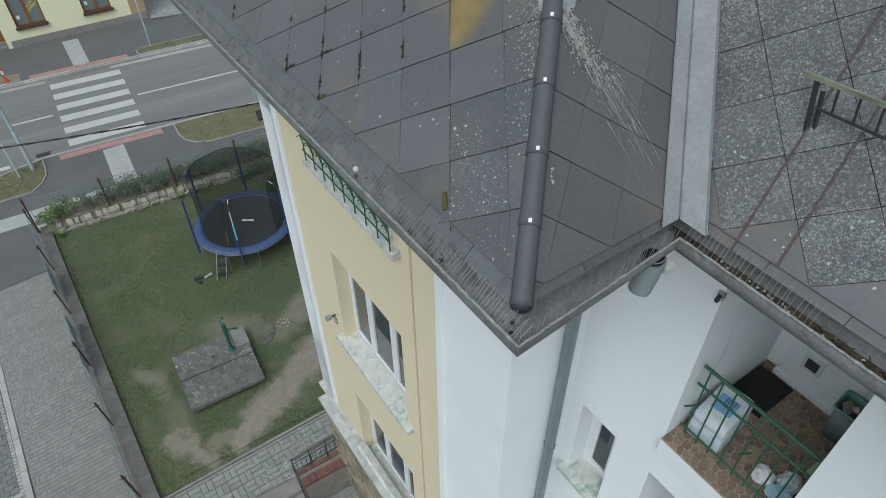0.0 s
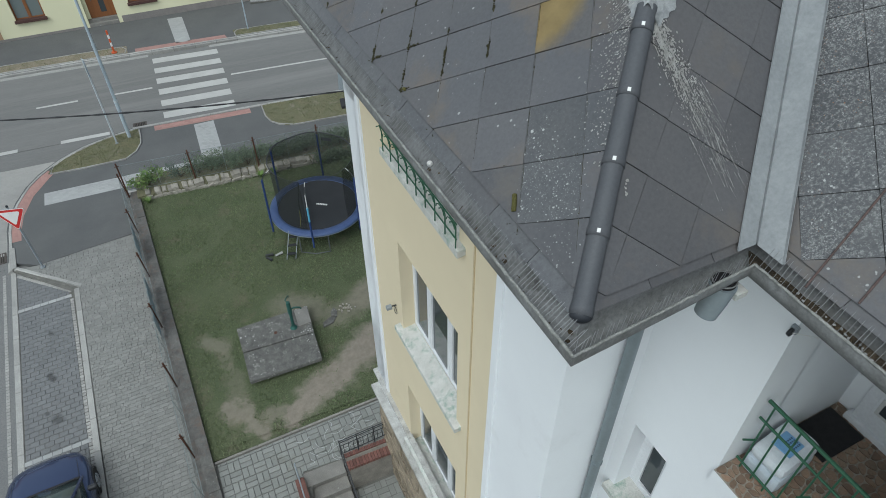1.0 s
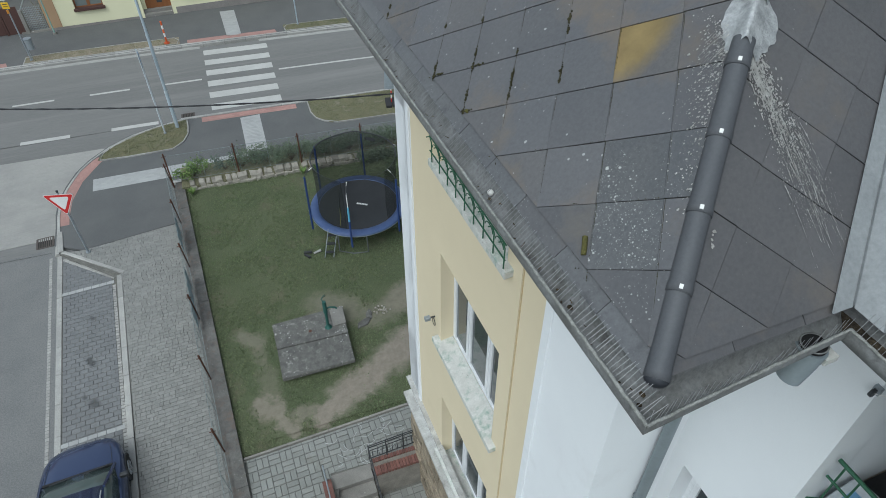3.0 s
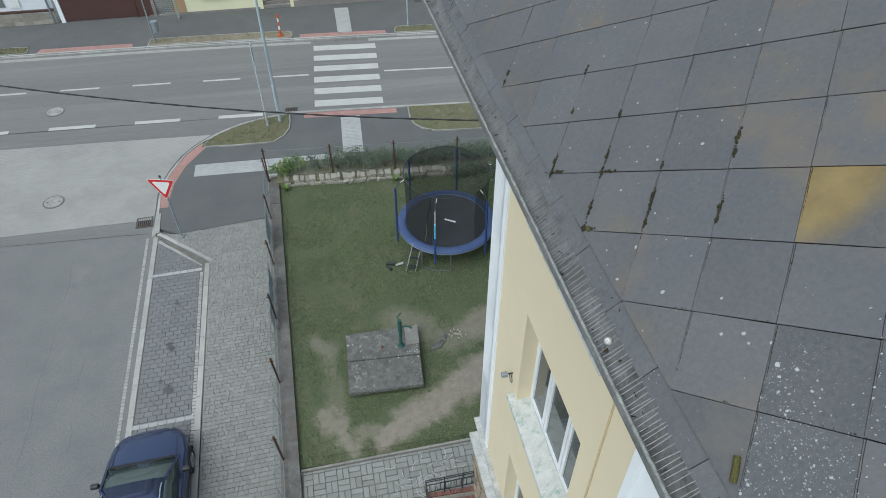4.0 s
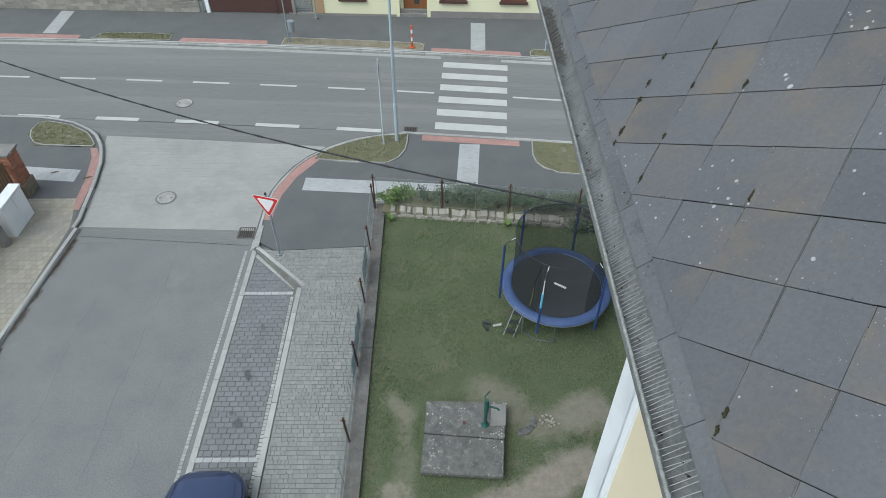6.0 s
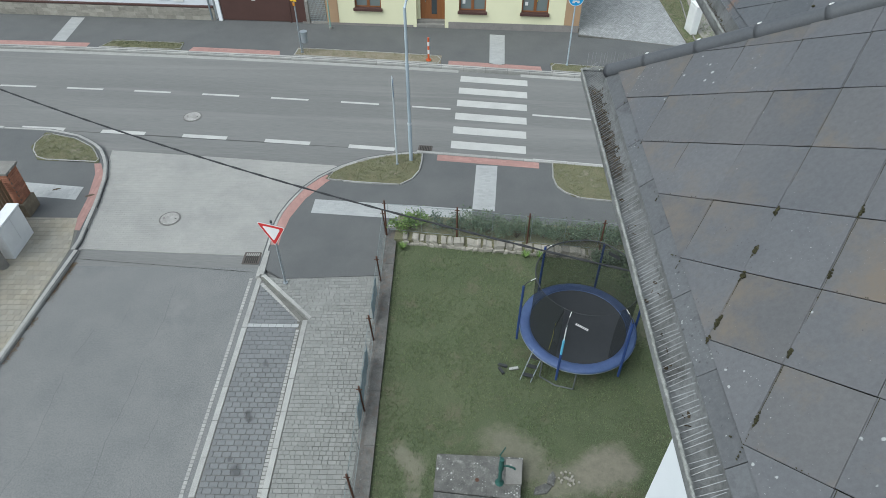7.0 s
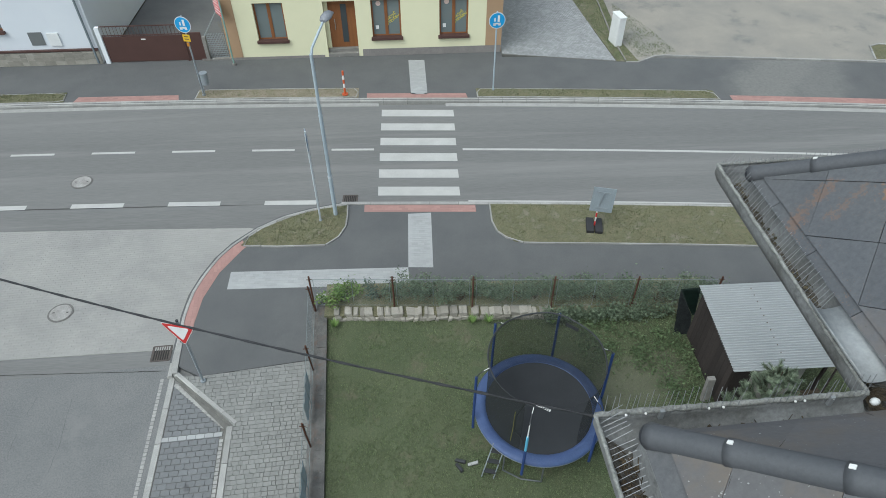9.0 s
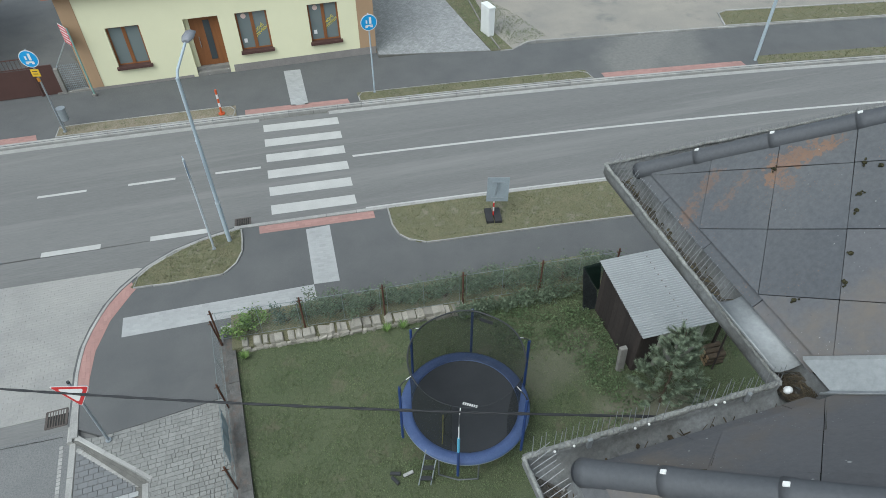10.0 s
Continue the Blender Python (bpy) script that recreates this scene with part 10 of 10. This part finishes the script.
grass_tufts("verge_grass", ISLAND, WALK + 0.06, 9000, verge_blade_mat, "dry short grass on an island", 0.06, 13)
structure("verge_far_right", slab(bmesh.new(), along(3.6, 20.7, 34) + along(4.3, 34, 21.0), -0.1, WALK + 0.036), dry_mat, "long dry verge beside the far lane", "verge")
grass_tufts("verge_grass", along(3.62, 20.9, 34) + along(4.28, 34, 21.1), WALK + 0.04, 2600, verge_blade_mat, "dry short grass on a road verge", 0.06, 16)
cb = thing("utility_cabinet", "narrow white utility cabinet standing in the grass", "cabinet", pose(9.95, 36.5, WALK + 0.03, 0, 0, 12))
part("body", boxed(-0.16, 0.16, -0.38, 0.38, 0.0, 1.35, 0.012), plain("white_cabinet", (0.72, 0.73, 0.72), 0.5), cb)
part("lid", boxed(-0.18, 0.18, -0.40, 0.40, 1.35, 1.41, 0.012), plain("white_cabinet_lid", (0.74, 0.75, 0.74), 0.5), cb)
part("door", boxed(-0.175, -0.16, -0.34, 0.34, 0.1, 1.28, 0.004), plain("white_cabinet_door", (0.70, 0.71, 0.70), 0.5), cb)

# ---- across the side street: brick pillar, wooden fence, cabinet, pole ----
pillar_brick_mat = surface("orange_red_brick", (0.36, 0.165, 0.10), (0.27, 0.125, 0.085), 6, 0.8, 0, 50, 0.2, 0.3, 60, rand=0.2)
pb = thing("brick_pillar", "red brick gate pillar on a stone base", "pillar", S @ pose(-12.4, 1.65, WALK))
part("stone_base", boxed(-0.36, 0.36, -0.36, 0.36, 0.0, 0.55, 0.02), stone_mat, pb)
part("core", boxed(-0.28, 0.28, -0.28, 0.28, 0.55, 1.75), joint_mat, pb)
for c in range(14):
    for sx in range(4):
        for k in range(2):
            a0 = -0.29 + k * 0.29 + (0.07 if c % 2 else 0)
            a1 = min(a0 + 0.275, 0.295)
            bm = boxed(a0, a1, -0.30, -0.27, 0.56 + c * 0.085, 0.632 + c * 0.085, 0.004)
            bm.transform(Matrix.Rotation(sx * math.pi / 2, 4, "Z"))
            part("brick", bm, pillar_brick_mat, pb)
part("cap", boxed(-0.36, 0.36, -0.36, 0.36, 1.75, 1.83, 0.015), concrete_mat, pb, "concrete cap slab")
wf = thing("plank_fence", "brown upright plank fence beside the pillar", "fence", S @ pose(-12.35, 1.3, WALK))
for z in (0.5, 1.4):
    part("rail", boxed(-0.03, 0.03, -9.0, 0.0, z, z + 0.08), dark_wood, wf)
pk_mat = surface("brown_fence_plank", (0.17, 0.11, 0.065), (0.12, 0.08, 0.05), 4, 0.9, stretch=(4, 4, 0.5), rand=0.2)
for k in range(60):
    part("plank", boxed(0.03, 0.05, -0.15 * k - 0.14, -0.15 * k - 0.02, 0.1, 1.6), pk_mat, wf)
cb = thing("meter_cabinet", "white plastic electricity cabinet by the fence", "cabinet", S @ pose(-11.72, -0.08, WALK, 0, 0, 0))
part("body", boxed(-0.16, 0.16, -0.62, 0.62, 0.0, 1.18, 0.012), plain("white_meter_cabinet", (0.74, 0.75, 0.76), 0.45), cb)
for k in range(2):
    part("door", boxed(0.16, 0.175, -0.6 + k * 0.61, -0.01 + k * 0.61, 0.3, 1.15, 0.004), plain("white_meter_door_%d" % k, (0.72, 0.73, 0.74), 0.45), cb)
part("lid", boxed(-0.19, 0.19, -0.65, 0.65, 1.18, 1.24, 0.012), plain("white_meter_lid", (0.75, 0.76, 0.77), 0.45), cb)
up = thing("utility_pole", "grey concrete utility pole beside the cabinet", "pole", S @ pose(-11.75, -1.05, WALK))
part("shaft", tube(bmesh.new(), [(0, 0, -0.1), (0, 0, 0.6), (0, 0, 9.0)], 0.17, 14, 0.11), concrete_mat, up)
for (bx, by) in ((-13.55, 21.9), (-14.9, 22.15)):
    bm = slab(bmesh.new(), blob_poly(bx, by, 0.14, 0.05, 0.4, int(bx * 3)), WALK + 0.004, WALK + 0.013)
    tagged(link_mesh("leaf_litter", bm, stem_mat), "small dark scrap lying on the pavers", "litter")

# dry leaves and grit swept against the west kerb
bm = bmesh.new()
sr = random.Random(63)
for k in range(1500):
    b_ = -0.6 - 7.5 * sr.random() ** 1.4
    a_ = (-9.75 + (b_ + 0.25) / -4.75 * -0.30 if b_ > -5 else -10.05) + 0.03 + abs(sr.gauss(0, 0.07))
    if noise.noise((b_ * 1.3, 2.0, 1.0)) < -0.1:
        continue
    p_ = s_pt(a_, b_)
    e_ = sr.uniform(0.008, 0.028)
    an = sr.random() * 6.28
    tilt = sr.uniform(-0.012, 0.012)
    d1, d2 = (math.cos(an) * e_, math.sin(an) * e_), (-math.sin(an) * e_ * 0.5, math.cos(an) * e_ * 0.5)
    z_ = 0.006 + sr.random() * 0.01
    vs = [bm.verts.new((p_[0] + q * d1[0] + r * d2[0], p_[1] + q * d1[1] + r * d2[1], z_ + tilt * q)) for q, r in ((-1, 0), (0, -1), (1, 0), (0, 1))]
    bm.faces.new(vs)
bmesh.ops.solidify(bm, geom=bm.faces[:], thickness=0.001)
tagged(link_mesh("leaf_litter", bm, surface("dry_brown_leaves", (0.20, 0.13, 0.075), (0.11, 0.085, 0.055), 30, 1.0, rand=0.4)), "dry brown leaves and grit swept against a kerb", "litter", "", "stuff")
# dark sealed seam where the old asphalt meets the newer patch
bm = bmesh.new()
prev = None
for k in range(61):
    f = k / 60
    x_, y_ = -12.55 + 5.75 * f, 18.90 - 0.17 * f + 0.012 * noise.noise((f * 30, 0, 3))
    w_ = 0.005 + 0.010 * abs(noise.noise((f * 22, 4, 1)))
    ring = (bm.verts.new((x_, y_ - w_, 0.002)), bm.verts.new((x_, y_ + w_, 0.002)))
    if prev:
        bm.faces.new((prev[0], ring[0], ring[1], prev[1]))
    prev = ring
bmesh.ops.solidify(bm, geom=bm.faces[:], thickness=0.003)
structure("road_seam", bm, surface("bitumen_seam", (0.035, 0.035, 0.035), (0.06, 0.06, 0.058), 8, 0.7), "dark bitumen seam across the worn asphalt", "road")
